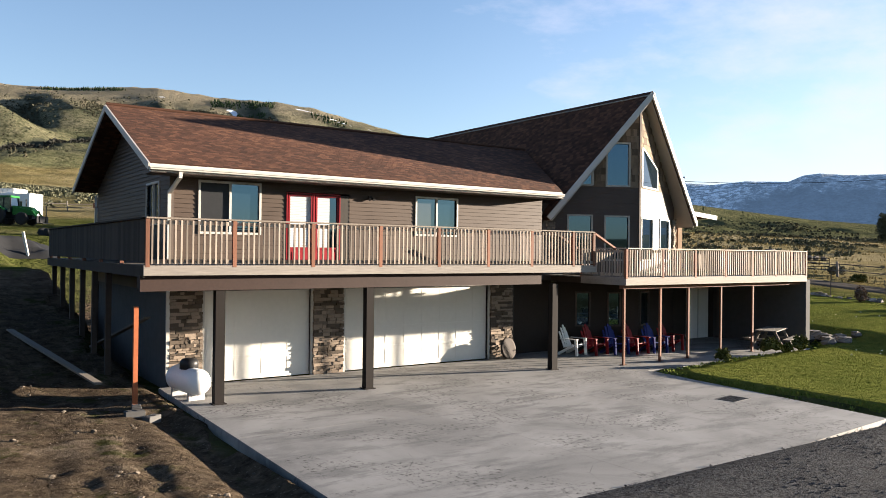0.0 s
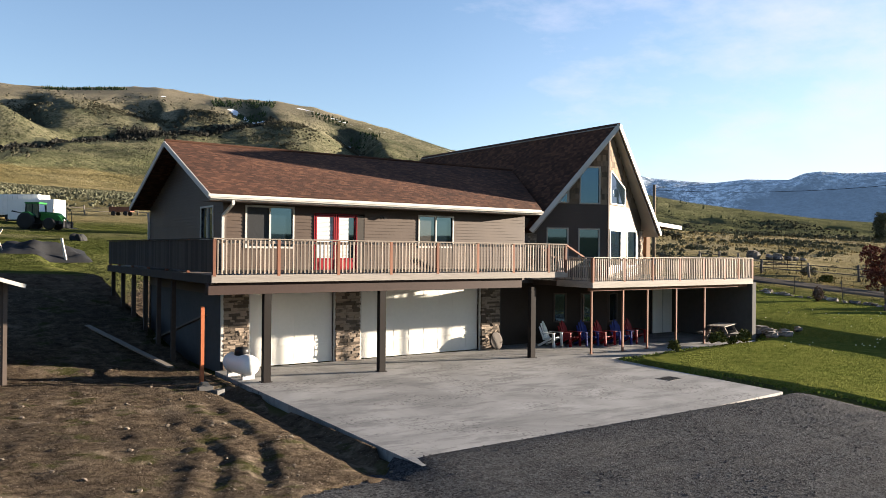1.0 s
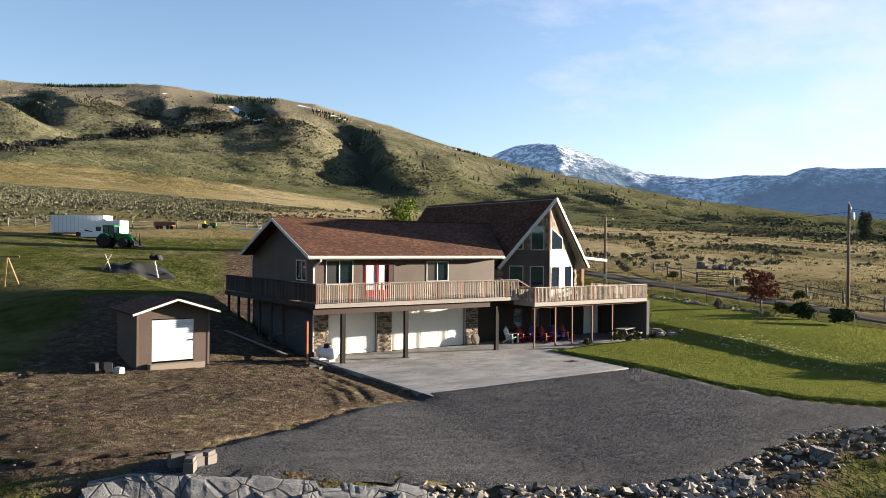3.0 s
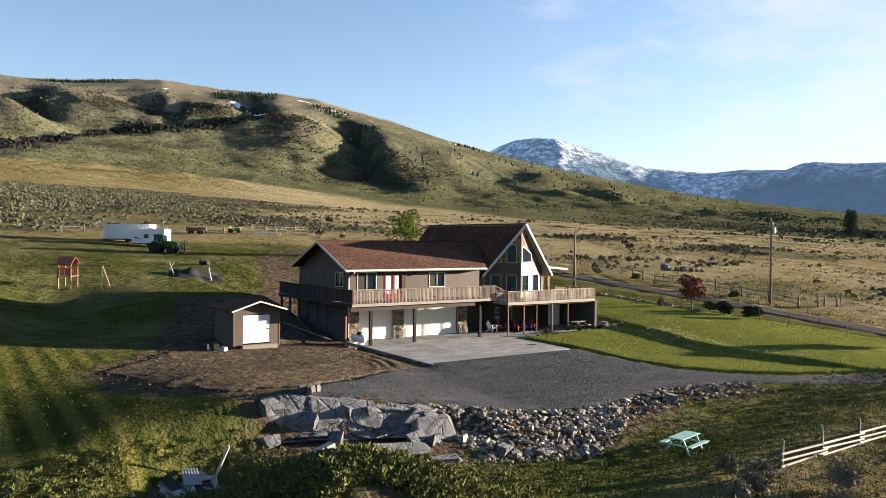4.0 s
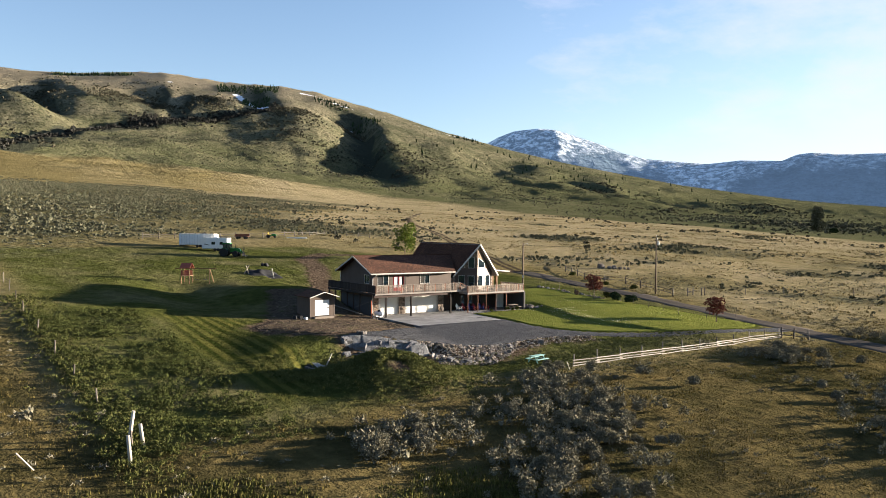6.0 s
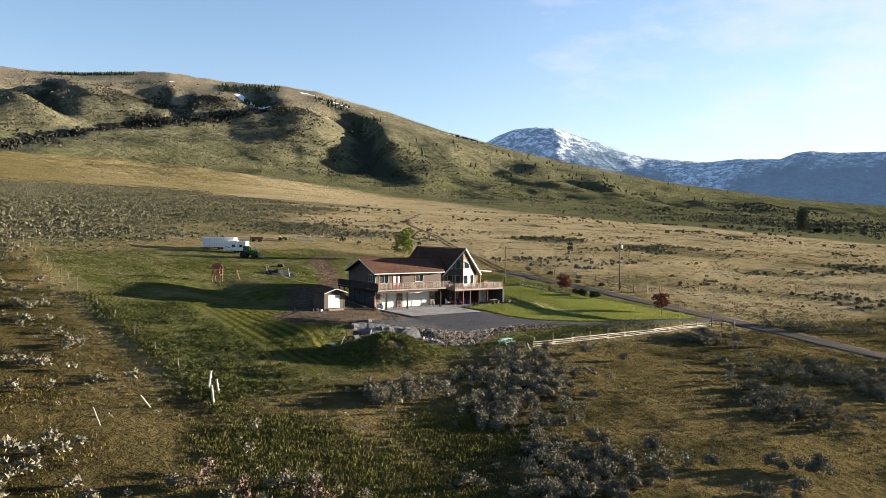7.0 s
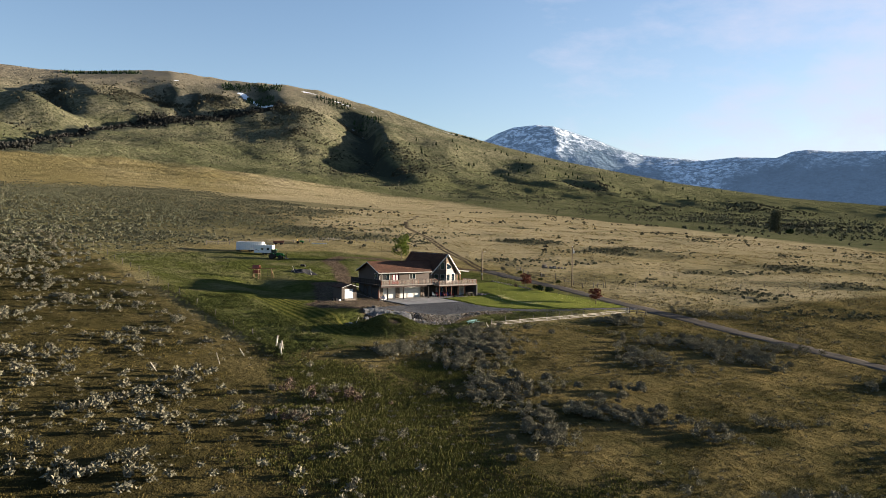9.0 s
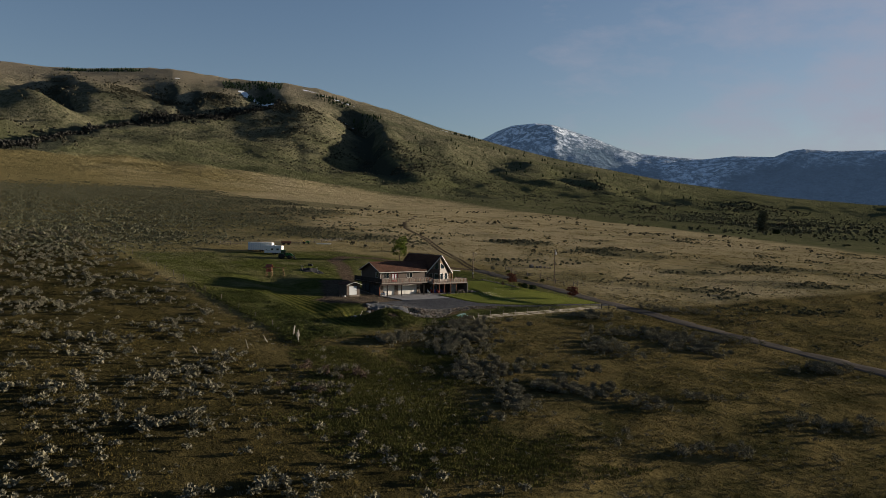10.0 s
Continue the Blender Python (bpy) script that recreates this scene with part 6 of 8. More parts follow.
def tuft(n, h, wide=0.5, thin=0.035):
    """A tuft of upright blades of unit size."""
    a, d = rng.uniform(0, 6.283, n), wide * np.sqrt(rng.uniform(0, 1, n))
    base = np.stack([d * np.cos(a), d * np.sin(a), np.zeros(n)], -1)
    hh = h * rng.uniform(0.5, 1.2, n)
    lean = rng.uniform(0.05, 0.5, n) * hh
    tip = base + np.stack([np.cos(a) * lean, np.sin(a) * lean, hh], -1)
    q = rng.uniform(0, 6.283, n)
    side = np.stack([np.cos(q), np.sin(q), np.zeros(n)], -1) * (thin * rng.uniform(0.7, 1.4, n))[:, None]
    return np.stack([base - side, base + side, tip], 1)


TUFT = [clump(4, 22, 0.34, 0.55, 0.22) for k in range(6)]
BLADES = [tuft(9, 0.40, 0.6, 0.045) for k in range(8)]
plant_field("low_shrubs", "low grey green shrubs in the dry grass", scatter(rng, 4200, -95, 130, -130, 30, lambda x, y: np.clip(0.35 + 0.6 * fbm(x / 9.0, y / 9.0, 55, 3), 0, 1) * WILD(x, y)), 0.45, TUFT, MAT["sage"])
plant_field("pasture_grass", "tufted pasture grass", scatter(rng, 25000, -85, 75, -125, -18, lambda x, y: np.clip(0.55 + 0.7 * fbm(x / 6, y / 6, 61, 3), 0.05, 1) * WILD(x, y)), 0.5, BLADES, MAT["grass"], "grass")
plant_field("dry_tufts", "tufts of dry grass over the golden pasture", scatter(rng, 16000, 40, 330, -60, 330, lambda x, y: np.clip(0.35 + 0.8 * fbm(x / 9.0, y / 9.0, 58, 3), 0, 1) * WILD(x, y)), 0.9, [tuft(6, 0.4, 0.5, 0.08) for k in range(5)], MAT["straw"], "grass")
plant_field("field_shrubs", "dark low shrubs dotted over the far pasture", scatter(rng, 330, 40, 520, 60, 520, lambda x, y: np.clip(-0.1 + 0.9 * fbm(x / 40, y / 40, 57, 3), 0, 1)), 1.7, SAGE_SMALL, MAT["scrub"], spread=(0.4, 1.2))
# forbs of the damp ground between the ditch and the sagebrush
FORB = [tuft(12, 0.55, 0.62, 0.075) for k in range(6)]
WET = [(-9, 46, 12, 16), (-4, 30, 12, 14), (-16, 58, 6, 8), (-3, 64, 7, 6), (2, 22, 14, 8)]
plant_field("meadow_forbs", "lush green forbs on the damp meadow", scatter(rng, 15000, -75, -5, -105, -36, lambda x, y: np.clip(1.6 * (stand(x, y, WET) - 0.25) + 0.3 * fbm(x / 5.0, y / 5.0, 56, 3), 0, 1) * WILD(x, y)), 0.45, FORB, MAT["forb"], "weeds")


def hill_spots(count, stands):
    """Spots on the hill as (bearing, distance, half sizes, share) stands."""
    xs, ys = [], []
    for cb, cr, sb, sr, share in stands:
        n = int(count * share)
        bb, dd = cb + sb * rng.normal(0, 0.6, n), cr + sr * rng.normal(0, 0.6, n)
        dd = np.maximum(dd, np.interp(bb, EDGE[:, 0], EDGE[:, 1]) * rng.uniform(1.02, 1.6, n))
        a = AHEAD - np.radians(bb)
        xs.append(VALLEY[0] + dd * np.cos(a))
        ys.append(VALLEY[1] + dd * np.sin(a))
    x, y = np.concatenate(xs), np.concatenate(ys)
    keep = fbm(x / 55, y / 55, 67, 3) > rng.uniform(-0.7, 0.5, len(x))
    return x[keep], y[keep]


def creek_spots(count):
    """Spots along the creek behind the bench."""
    f, chain = rng.uniform(0, len(CREEK) - 1.001, count), np.array(CREEK)
    i = f.astype(int)
    bb = chain[i, 0] + (chain[i + 1, 0] - chain[i, 0]) * (f - i)
    dd = chain[i, 1] + (chain[i + 1, 1] - chain[i, 1]) * (f - i) + 45 + rng.normal(0, 32, count)
    a = AHEAD - np.radians(bb)
    return VALLEY[0] + dd * np.cos(a), VALLEY[1] + dd * np.sin(a)


HILL_BUSH = [clump(3, 12, 0.6, 0.75, 0.6) for k in range(5)]
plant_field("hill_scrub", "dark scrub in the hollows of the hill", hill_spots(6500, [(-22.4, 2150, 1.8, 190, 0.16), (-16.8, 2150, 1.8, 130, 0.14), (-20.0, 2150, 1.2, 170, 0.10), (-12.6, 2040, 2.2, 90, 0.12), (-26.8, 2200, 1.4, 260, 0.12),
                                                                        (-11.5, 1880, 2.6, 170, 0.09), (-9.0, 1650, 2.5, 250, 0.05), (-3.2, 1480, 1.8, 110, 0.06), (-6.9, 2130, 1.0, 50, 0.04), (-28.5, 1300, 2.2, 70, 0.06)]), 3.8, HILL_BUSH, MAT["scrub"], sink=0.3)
# brush set along the band to stand in for its shade
plant_field("creek_brush", "dark brush laid as shade along the creek behind the bench", creek_spots(6500), 5.6, HILL_BUSH, MAT["creek"], sink=0.3)
plant_field("hill_sage", "grey sagebrush over the hill slopes", hill_spots(12000, [(-17, 1600, 9, 330, 0.25), (-6, 1500, 8, 300, 0.2), (6, 1500, 9, 400, 0.2), (18, 1300, 8, 500, 0.2), (27, 1000, 6, 450, 0.15)]), 2.2, HILL_BUSH, MAT["sage_far"], sink=0.2)
plant_field("valley_scrub", "dark brush along the far creek", hill_spots(900, [(11, 1700, 2.2, 60, 0.25), (17, 1380, 2.5, 60, 0.25), (23, 1600, 3, 90, 0.25), (27, 900, 4, 60, 0.25)]), 3.6, HILL_BUSH, MAT["scrub"], sink=0.3)
# tall green weeds on the earth heap, along the ditch and under the rocks
WEED = [clump(4, 34, 0.26, 0.8, 0.2) for k in range(6)]
plant_field("weeds_heap", "rank green weeds on the earth heap", scatter(rng, 2100, -25, -8, -36, -23, lambda x, y: np.clip(1.5 * np.exp(-((x + 16.3) / 4.3) ** 2 - ((y + 28.4) / 4.2) ** 2), 0, 1) * (np.hypot(x + 17.0, (y + 30.7) * 1.3) > 1.3)), 0.50, WEED, MAT["weed_dark"], "weeds")
plant_field("weeds_rock", "green weeds round the rock face and the scrap heap", scatter(rng, 900, -26, -12, -27, -18, lambda x, y: 0.8 * np.clip(smooth(-21, -24, y) + smooth(-15, -17, x) * smooth(-18.5, -19.5, y), 0, 1) * (np.hypot(x + 20.5, y + 21.6) > 2.0) * (np.hypot(x + 10.5, y + 22.5) > 3.5)), 0.36, WEED, MAT["weed_dark"], "weeds")
plant_field("weeds_ditch", "green weeds along the boundary ditch", scatter(rng, 1100, -46, -33, -44, 20, lambda x, y: np.exp(-((x + 40.2) / 1.8) ** 2)), 0.5, WEED, MAT["weed"], "weeds")
plant_field("weeds_tall", "tall dark green weeds between the ditch and the mown hay", scatter(rng, 3000, -41, -28, -40, 9, lambda x, y: np.clip(0.72 + 0.9 * fbm(x / 4, y / 4, 79, 3), 0.1, 1) * smooth(-28.8, -29.8, x)), 0.52, WEED, MAT["weed_deep"], "weeds")
plant_field("weeds_bank", "green weeds below the rock bank", scatter(rng, 900, -12, 30, -31, -23, lambda x, y: 0.8 * np.exp(-((y + 26.5) / 2.8) ** 2)), 0.3, WEED, MAT["weed_dark"], "weeds")


def blades(n, x0, x1, y0, y1, weight, h, spread, per):
    x, y = scatter(rng, n, x0, x1, y0, y1, weight)
    z = ground_z(x, y)
    base = np.stack([x, y, z], -1)
    out = []
    for k in range(per):
        a = rng.uniform(0, 6.283, len(x))
        hh = h * rng.uniform(0.5, 1.3, len(x))
        lean = rng.uniform(0.1, 0.6, len(x)) * hh
        p = base + np.stack([rng.uniform(-spread, spread, len(x)), rng.uniform(-spread, spread, len(x)), np.full(len(x), -0.02)], -1)
        w = 0.07 * hh + 0.02
        s = np.stack([-np.sin(a) * w, np.cos(a) * w, 0 * w], -1)
        t = p + np.stack([np.cos(a) * lean, np.sin(a) * lean, hh], -1)
        out.append(np.stack([p - s, p + s, t], 1))
    return np.concatenate(out)


tagged(new("meadow_weeds", tri_mesh("meadow_weeds", np.concatenate([
    blades(7000, -40, -16, -40, 8, lambda x, y: open_ground(x, y), 0.055, 0.3, 4),
    blades(4500, -30, 30, -36, -19, lambda x, y: open_ground(x, y), 0.14, 0.3, 4),
    blades(7000, -60, -18, -5, 95, lambda x, y: open_ground(x, y), 0.10, 0.3, 3)]), MAT["weed"])), "lush green meadow growth", "grass", kind="stuff")
lawn_tris = blades(24000, 10, 46, -25, 16, lambda x, y: (inside(x, y, LAWN) > 0.0) * 1.0, 0.035, 0.12, 3)
lawn_tris[:, :, 2] += 0.09
edge = blades(6000, 10, 46, -26, 0, lambda x, y: (np.abs(inside(x, y, LAWN)) < 0.25) * 1.0, 0.08, 0.12, 4)
edge[:, :, 2] += 0.05
tagged(new("lawn_grass", tri_mesh("lawn_grass", np.concatenate([lawn_tris, edge]), MAT["lawn_blade"])), "short green lawn grass", "grass", kind="stuff")
# dandelion heads on the upper lawn
fx, fy = scatter(rng, 420, 19, 40, -20, 3, lambda x, y: np.exp(-(near_line(x, y, [(24.6, -6.8), (22.6, -11.5), (23.0, -16.7), (25, -19)])[0] / 1.3) ** 2) + 0.02)
keep = inside(fx, fy, LAWN) > 0.3
fx, fy = fx[keep], fy[keep]
fc = np.stack([fx, fy, ground_z(fx, fy) + 0.17], -1)
ft = []
for k in range(3):
    a = 2.1 * k
    ft.append(np.stack([fc + (0.05 * math.cos(a), 0.05 * math.sin(a), 0), fc + (0.05 * math.cos(a + 2.1), 0.05 * math.sin(a + 2.1), 0), fc + (0, 0, 0.05)], 1))
tagged(new("dandelions", tri_mesh("dandelions", np.concatenate(ft), MAT["flower"])), "pale dandelion heads in the lawn", "flowers", kind="stuff")


def tree(name, x, y, trunk_h, height, width, leaf, count, leaf_mat, label, category="tree", limbs=7, radius=0.12, columnar=False, seed=1):
    """A tapered trunk with limbs and a crown of many small leaves in uneven clumps."""
    r = np.random.default_rng(seed)
    z = gz(x, y)
    t = thing(name, (x, y, z - 0.05), label=label, category=category)
    bm = bmesh.new()
    pts = [Vector((0, 0, 0))]
    steps = 6
    for k in range(1, steps + 1):
        f = k / steps
        pts.append(Vector((r.normal() * 0.03 * height * f, r.normal() * 0.03 * height * f, height * 0.92 * f)))
    for k in range(steps):
        tube(bm, pts[k], pts[k + 1], radius * (1 - 0.9 * k / steps), radius * (1 - 0.9 * (k + 1) / steps), 8)
    lobes = []
    for k in range(limbs):
        f = trunk_h / height + (1 - trunk_h / height) * (k + 0.3) / limbs * 0.9
        base = pts[min(steps - 1, int(f * steps))].lerp(pts[min(steps, int(f * steps) + 1)], f * steps % 1)
        a = k * 2.4 + r.uniform(-0.4, 0.4)
        reach = width * 0.5 * (0.55 if columnar else (0.85 - 0.5 * abs(f - 0.55))) * r.uniform(0.75, 1.1)
        tip = base + Vector((math.cos(a) * reach, math.sin(a) * reach, reach * (0.9 if columnar else r.uniform(0.35, 0.8))))
        tube(bm, base, tip, radius * 0.35, radius * 0.08, 5)
        for q in (0.5, 0.85, 1.0):
            c = base.lerp(tip, q)
            s = width * r.uniform(0.12, 0.21)
            lobes.append((c.x + r.normal() * s * 0.4, c.y + r.normal() * s * 0.4, c.z + r.normal() * s * 0.4, s, s, s * (1.6 if columnar else 0.9)))
    top = pts[-1]
    lobes.append((top.x, top.y, top.z, width * 0.12, width * 0.12, width * 0.2))
    part("trunk", bm, MAT["bark"], t, "grey brown bark")
    part("crown", tri_mesh("crown", leaves(r, lobes, count, leaf, narrow=0.55), leaf_mat), None, t)
    return t


tree("red_leaved_tree", 39.7, 1.5, 1.3, 3.7, 2.6, 0.13, 3400, MAT["leaf_red"], "small dark red leaved tree on the lawn edge", limbs=12, radius=0.09, seed=3)
tree("red_leaved_tree", 40.2, -21.2, 1.0, 3.2, 2.6, 0.13, 3200, MAT["leaf_red"], "small dark red leaved tree beside the drive", limbs=12, radius=0.09, seed=4)
tree("birch_tree", 38.0, 56.5, 1.8, 7.6, 5.0, 0.24, 3200, MAT["leaf_green"], "slender young tree in fresh green leaf behind the house", limbs=14, radius=0.11, seed=5)
tree("poplar_tree", 500.0, 226.0, 0.2, 18.0, 9.0, 0.8, 5200, MAT["sage_far"], "tall dark poplar far out in the pasture", limbs=34, radius=0.4, columnar=True, seed=6)


def shrub(name, x, y, w, h, leaf, count, mat, label, seed, lift=0.0):
    r = np.random.default_rng(seed)
    shape = bush_lobes(r, 14, w, h)
    ob = new(name, tri_mesh(name, np.concatenate([leaves(r, shape, count, leaf), cores(shape)]), MAT[mat]))
    ob.matrix_basis = pose(x, y, gz(x, y) - 0.04 + lift)
    return tagged(ob, label, "bush")


for k, (x, y, w) in enumerate(((42.6, 1.2, 1.7), (42.4, -0.6, 2.0), (42.0, -4.2, 2.0))):
    tagged(shrub("lawn_shrub", x, y, w, w * 0.75, 0.14, 1500, "weed" if k == 0 else "leaf_dark", "rounded dark green shrub on the lawn edge", 20 + k), group="shrubs along the lawn")
shrub("lawn_shrub", 40.1, 5.9, 0.9, 1.1, 0.10, 420, "brush_dry", "dry reddish shrub beside the road", 30)
shrub("road_shrub", 507, 218, 7, 4.5, 0.8, 700, "leaf_dark", "dark bush beside the far poplar", 31)
for k, (x, y, w) in enumerate(((16.0, -2.0, 0.55), (19.0, -1.75, 0.75), (20.8, -1.7, 0.8), (20.0, -1.75, 0.45))):
    tagged(shrub("patio_plant", x, y, w, w * 0.8, 0.09, 420, "weed", "small leafy plant at the patio edge", 40 + k, 0.1), group="plants at the patio edge")
for k, (x, y, w, m) in enumerate(((57.5, 25, 1.6, "weed"), (60, 18, 1.4, "sage"), (55.5, 14, 1.3, "weed"), (56.5, 8, 1.5, "weed"), (58, 33, 1.8, "sage"))):
    tagged(shrub("verge_shrub", x, y, w, w * 0.6, 0.15, 600, m, "scrubby bush on the road verge", 60 + k), group="bushes on the road verge")
# firs along the hill's crest and in its hollows
fir = []
for b0, b1, n, r0, r1 in ((-26.5, -21.5, 150, 2560, 2600), (-16.2, -12.0, 170, 2380, 2480), (-9.5, -7.0, 60, 2280, 2380), (0.5, 2.8, 26, 2340, 2380), (-14.5, -12.6, 90, 2200, 2330), (-6.8, -4.6, 50, 2150, 2240), (-3, 20, 60, 1700, 2330)):
    for k in range(n):
        px, py = polar(rng.uniform(b0, b1), rng.uniform(r0, r1))
        h = rng.uniform(5, 12)
        g = gz(px, py) - 0.5
        for j in range(5):
            a = j * 1.257
            fir.append([(px + 2.6 * math.cos(a), py + 2.6 * math.sin(a), g), (px + 2.6 * math.cos(a + 1.257), py + 2.6 * math.sin(a + 1.257), g), (px, py, g + h)])
tagged(new("far_firs", tri_mesh("far_firs", np.array(fir), MAT["leaf_dark"])), "dark firs along the crest of the hill", "trees", kind="stuff")

# ---------------------------------------------------------------- rocks
MAT["stone_gravel"] = leaf_material("crushed dark stones", (0.02, 0.02, 0.022), (0.06, 0.059, 0.06), (0.16, 0.155, 0.15), 0.9)
MAT["clod"] = plain("earthy stones", (0.12, 0.097, 0.074), 0.95, vary=0.5, scale=3)
MAT["rock_pale"] = plain("pale grey granite", (0.21, 0.193, 0.174), 0.9, vary=0.55, scale=2.5, luck=1.3, bump=0.5)
def bedrock_material():
    k = Nodes("pale blue grey bedrock", 0.9)
    big, fine, grit = k.noise(0.8, 5, 0.6, distort=0.6), k.noise(5, 7, 0.75), k.noise(30, 4, 0.7)
    col = k.mix(k.span(big, 0.35, 0.68), (0.082, 0.084, 0.090), (0.185, 0.185, 0.186))
    col = k.mix(k.math("MULTIPLY", k.span(fine, 0.5, 0.68), 0.6), col, (0.055, 0.053, 0.052))
    vein = k.span(k.cells(1.3, feature="DISTANCE_TO_EDGE"), 0.0, 0.03, 1.0, 0.0)
    col = k.mix(k.math("MULTIPLY", vein, 0.7), col, (0.03, 0.029, 0.029))
    h = k.math("ADD", k.math("MULTIPLY", fine, 1.0), k.math("MULTIPLY", grit, 0.25))
    k.bump(k.math("SUBTRACT", h, k.math("MULTIPLY", vein, 0.6)), 0.9, 0.10)
    return k.colour(col)


MAT["rock_face"] = bedrock_material()
MAT["rock_tan"] = plain("tan broken rock", (0.185, 0.155, 0.125), 0.9, vary=0.35, scale=3, luck=1.0, bump=0.5)
rr = random.Random(5)
rubble_meshes = []
for k in range(12):
    bm = bmesh.new()
    lump(bm, (0, 0, 0), (1, rr.uniform(0.6, 0.9), rr.uniform(0.5, 0.8)), 6, 0.30, rr)
    rubble_meshes.append(mesh_of("rubble_stone", bm, MAT["rock_pale" if k % 2 else "rock_tan"]))


def bank_line(x):
    """The y of the bank's upper rim."""
    return float(np.interp(x, RIM[:, 0], RIM[:, 1])) + 0.2


def bank_width(x):
    """How far the rubble reaches down the bank."""
    return 4.3 if x < -2 else max(1.5, 4.3 - 0.62 * (x + 2)) if x < 4 else 1.7


angular_meshes = []
for k in range(14):
    bm = bmesh.new()
    pts = [bm.verts.new((rr.uniform(-1, 1), rr.uniform(-0.75, 0.75), rr.uniform(-0.6, 0.6))) for j in range(11)]
    bmesh.ops.convex_hull(bm, input=pts)
    for v in [v for v in bm.verts if not v.link_faces]:
        bm.verts.remove(v)
    angular_meshes.append(mesh_of("rubble_stone", bm, MAT["rock_pale" if k % 2 else "rock_tan"]))
for k in range(290):
    x = rr.uniform(-7.6, 15.0) if k % 4 == 0 else rr.uniform(-7.6, 3.0)
    y = bank_line(x) - bank_width(x) * rr.random() ** 0.9 - 0.1
    s = rr.uniform(0.10, 0.25) * (1.5 if rr.random() < 0.12 else 1)
    ob = new("rubble_stone", angular_meshes[rr.randrange(14)])
    ob.matrix_basis = pose(x, y, gz(x, y) + s * 0.30, rr.uniform(-40, 40), rr.uniform(-40, 40), rr.uniform(0, 360)) @ Matrix.Diagonal((s, s, s, 1))
    tagged(ob, "broken pale rock dumped on the driveway bank", "rock", "rocks of the driveway bank")
bm = bmesh.new()
for k in range(1300):
    x = rr.uniform(-7.8, 15.5) if k % 3 == 0 else rr.uniform(-7.8, 3.2)
    y = bank_line(x) - (bank_width(x) + 0.3) * rr.random()
    s = rr.uniform(0.05, 0.15)
    lump(bm, (x, y, gz(x, y) + s * 0.3), (s, s * 0.8, s * 0.7), 4, 0.45, rr)
solid("bank_rubble", bm, MAT["rock_tan"], "small broken stones between the rocks of the bank", "rocks", kind="stuff")


# broken rock face under the rim: a rough wall of split blocks, slabs at its foot
def rock_face():
    seeds = [(rr.uniform(0, 8.6), rr.uniform(0, 3.2), rr.uniform(-0.26, 0.30), rr.uniform(-0.10, 0.10), rr.uniform(-0.10, 0.10)) for k in range(34)]
    a, b = Vector((-15.6, -17.7)), Vector((-7.4, -20.2))
    d = (b - a).normalized()
    out = Vector((d.y, -d.x))
    nu, nv = 96, 36
    verts, faces = [], []
    for i in range(nu + 1):
        for j in range(nv + 1):
            u, v = 8.6 * i / nu, 3.2 * j / nv
            near = sorted(((u - s[0]) ** 2 + ((v - s[1]) * 1.3) ** 2, s) for s in seeds)
            d1, s1 = near[0]
            push = s1[2] + s1[3] * (u - s1[0]) + s1[4] * (v - s1[1])
            push -= 0.16 * math.exp(-((math.sqrt(near[1][0]) - math.sqrt(d1)) / 0.06) ** 2)
            push += 0.05 * float(value_noise(np.array([u * 6.1]), np.array([v * 6.1]), 91)[0])
            taper = min(1, u / 0.8, (8.6 - u) / 0.6)
            p = a + d * u + out * (0.62 * v + 0.6 * push * taper - 0.2)
            verts.append((p.x, p.y, gz(p.x, p.y) + (0.24 + 0.40 * push) * taper * min(1, 2.5 * v) - 0.05))
    for i in range(nu):
        for j in range(nv):
            q = i * (nv + 1) + j
            faces.append((q, q + 1, q + nv + 2, q + nv + 1))
    return tagged(new("rock_face", raw_mesh("rock_face", verts, faces, MAT["rock_face"])), "broken pale grey rock face below the gravel rim", "rock face", kind="structure")


rock_face()


def split_block(x, y, sx, sy, sz, tilt, turn, lift, label="large pale grey slab of broken rock"):
    """An angular block with chipped corners."""
    bm = bmesh.new()
    pts = [bm.verts.new((rr.choice((-1, 1)) * sx * rr.uniform(0.55, 1.05), rr.choice((-1, 1)) * sy * rr.uniform(0.5, 1.05), rr.choice((-1, 1)) * sz * rr.uniform(0.7, 1.05))) for k in range(15)]
    bmesh.ops.convex_hull(bm, input=pts)
    for v in [v for v in bm.verts if not v.link_faces]:
        bm.verts.remove(v)
    ob = solid("boulder", bm, MAT["rock_face"], label, "rock", "boulders of the driveway bank")
    ob.matrix_basis = pose(x, y, gz(x, y) + lift, 0, 0, -17) @ pose(0, 0, 0, tilt, 0, turn)


# blocks standing out of the face, then the two long slabs at its foot
for k in range(22):
    u, v = rr.uniform(0.3, 8.2), rr.uniform(0.25, 2.3)
    s = rr.uniform(0.18, 0.46)
    split_block(-15.6 + 0.957 * u - 0.29 * v * 0.9, -17.7 - 0.29 * u - 0.957 * v * 0.9, s * rr.uniform(0.8, 1.5), s, s * rr.uniform(0.5, 0.9), rr.uniform(25, 60), rr.uniform(-40, 40), 0.12, "angular pale grey block split from the rock face")
split_block(-8.6, -21.3, 1.15, 0.75, 0.16, 52, 8, 0.35)
split_block(-10.9, -22.4, 1.35, 0.6, 0.16, 24, 14, 0.08)
split_block(-9.5, -23.2, 1.0, 0.5, 0.16, 16, -6, 0.05)
for x, y, s in ((-6.2, -23.6, 0.42), (-4.6, -24.3, 0.36), (7.4, -21.9, 0.40), (2.6, -22.2, 0.30)):
    split_block(x, y, s, s * 0.8, s * 0.6, 10, rr.uniform(0, 90), 0.12)
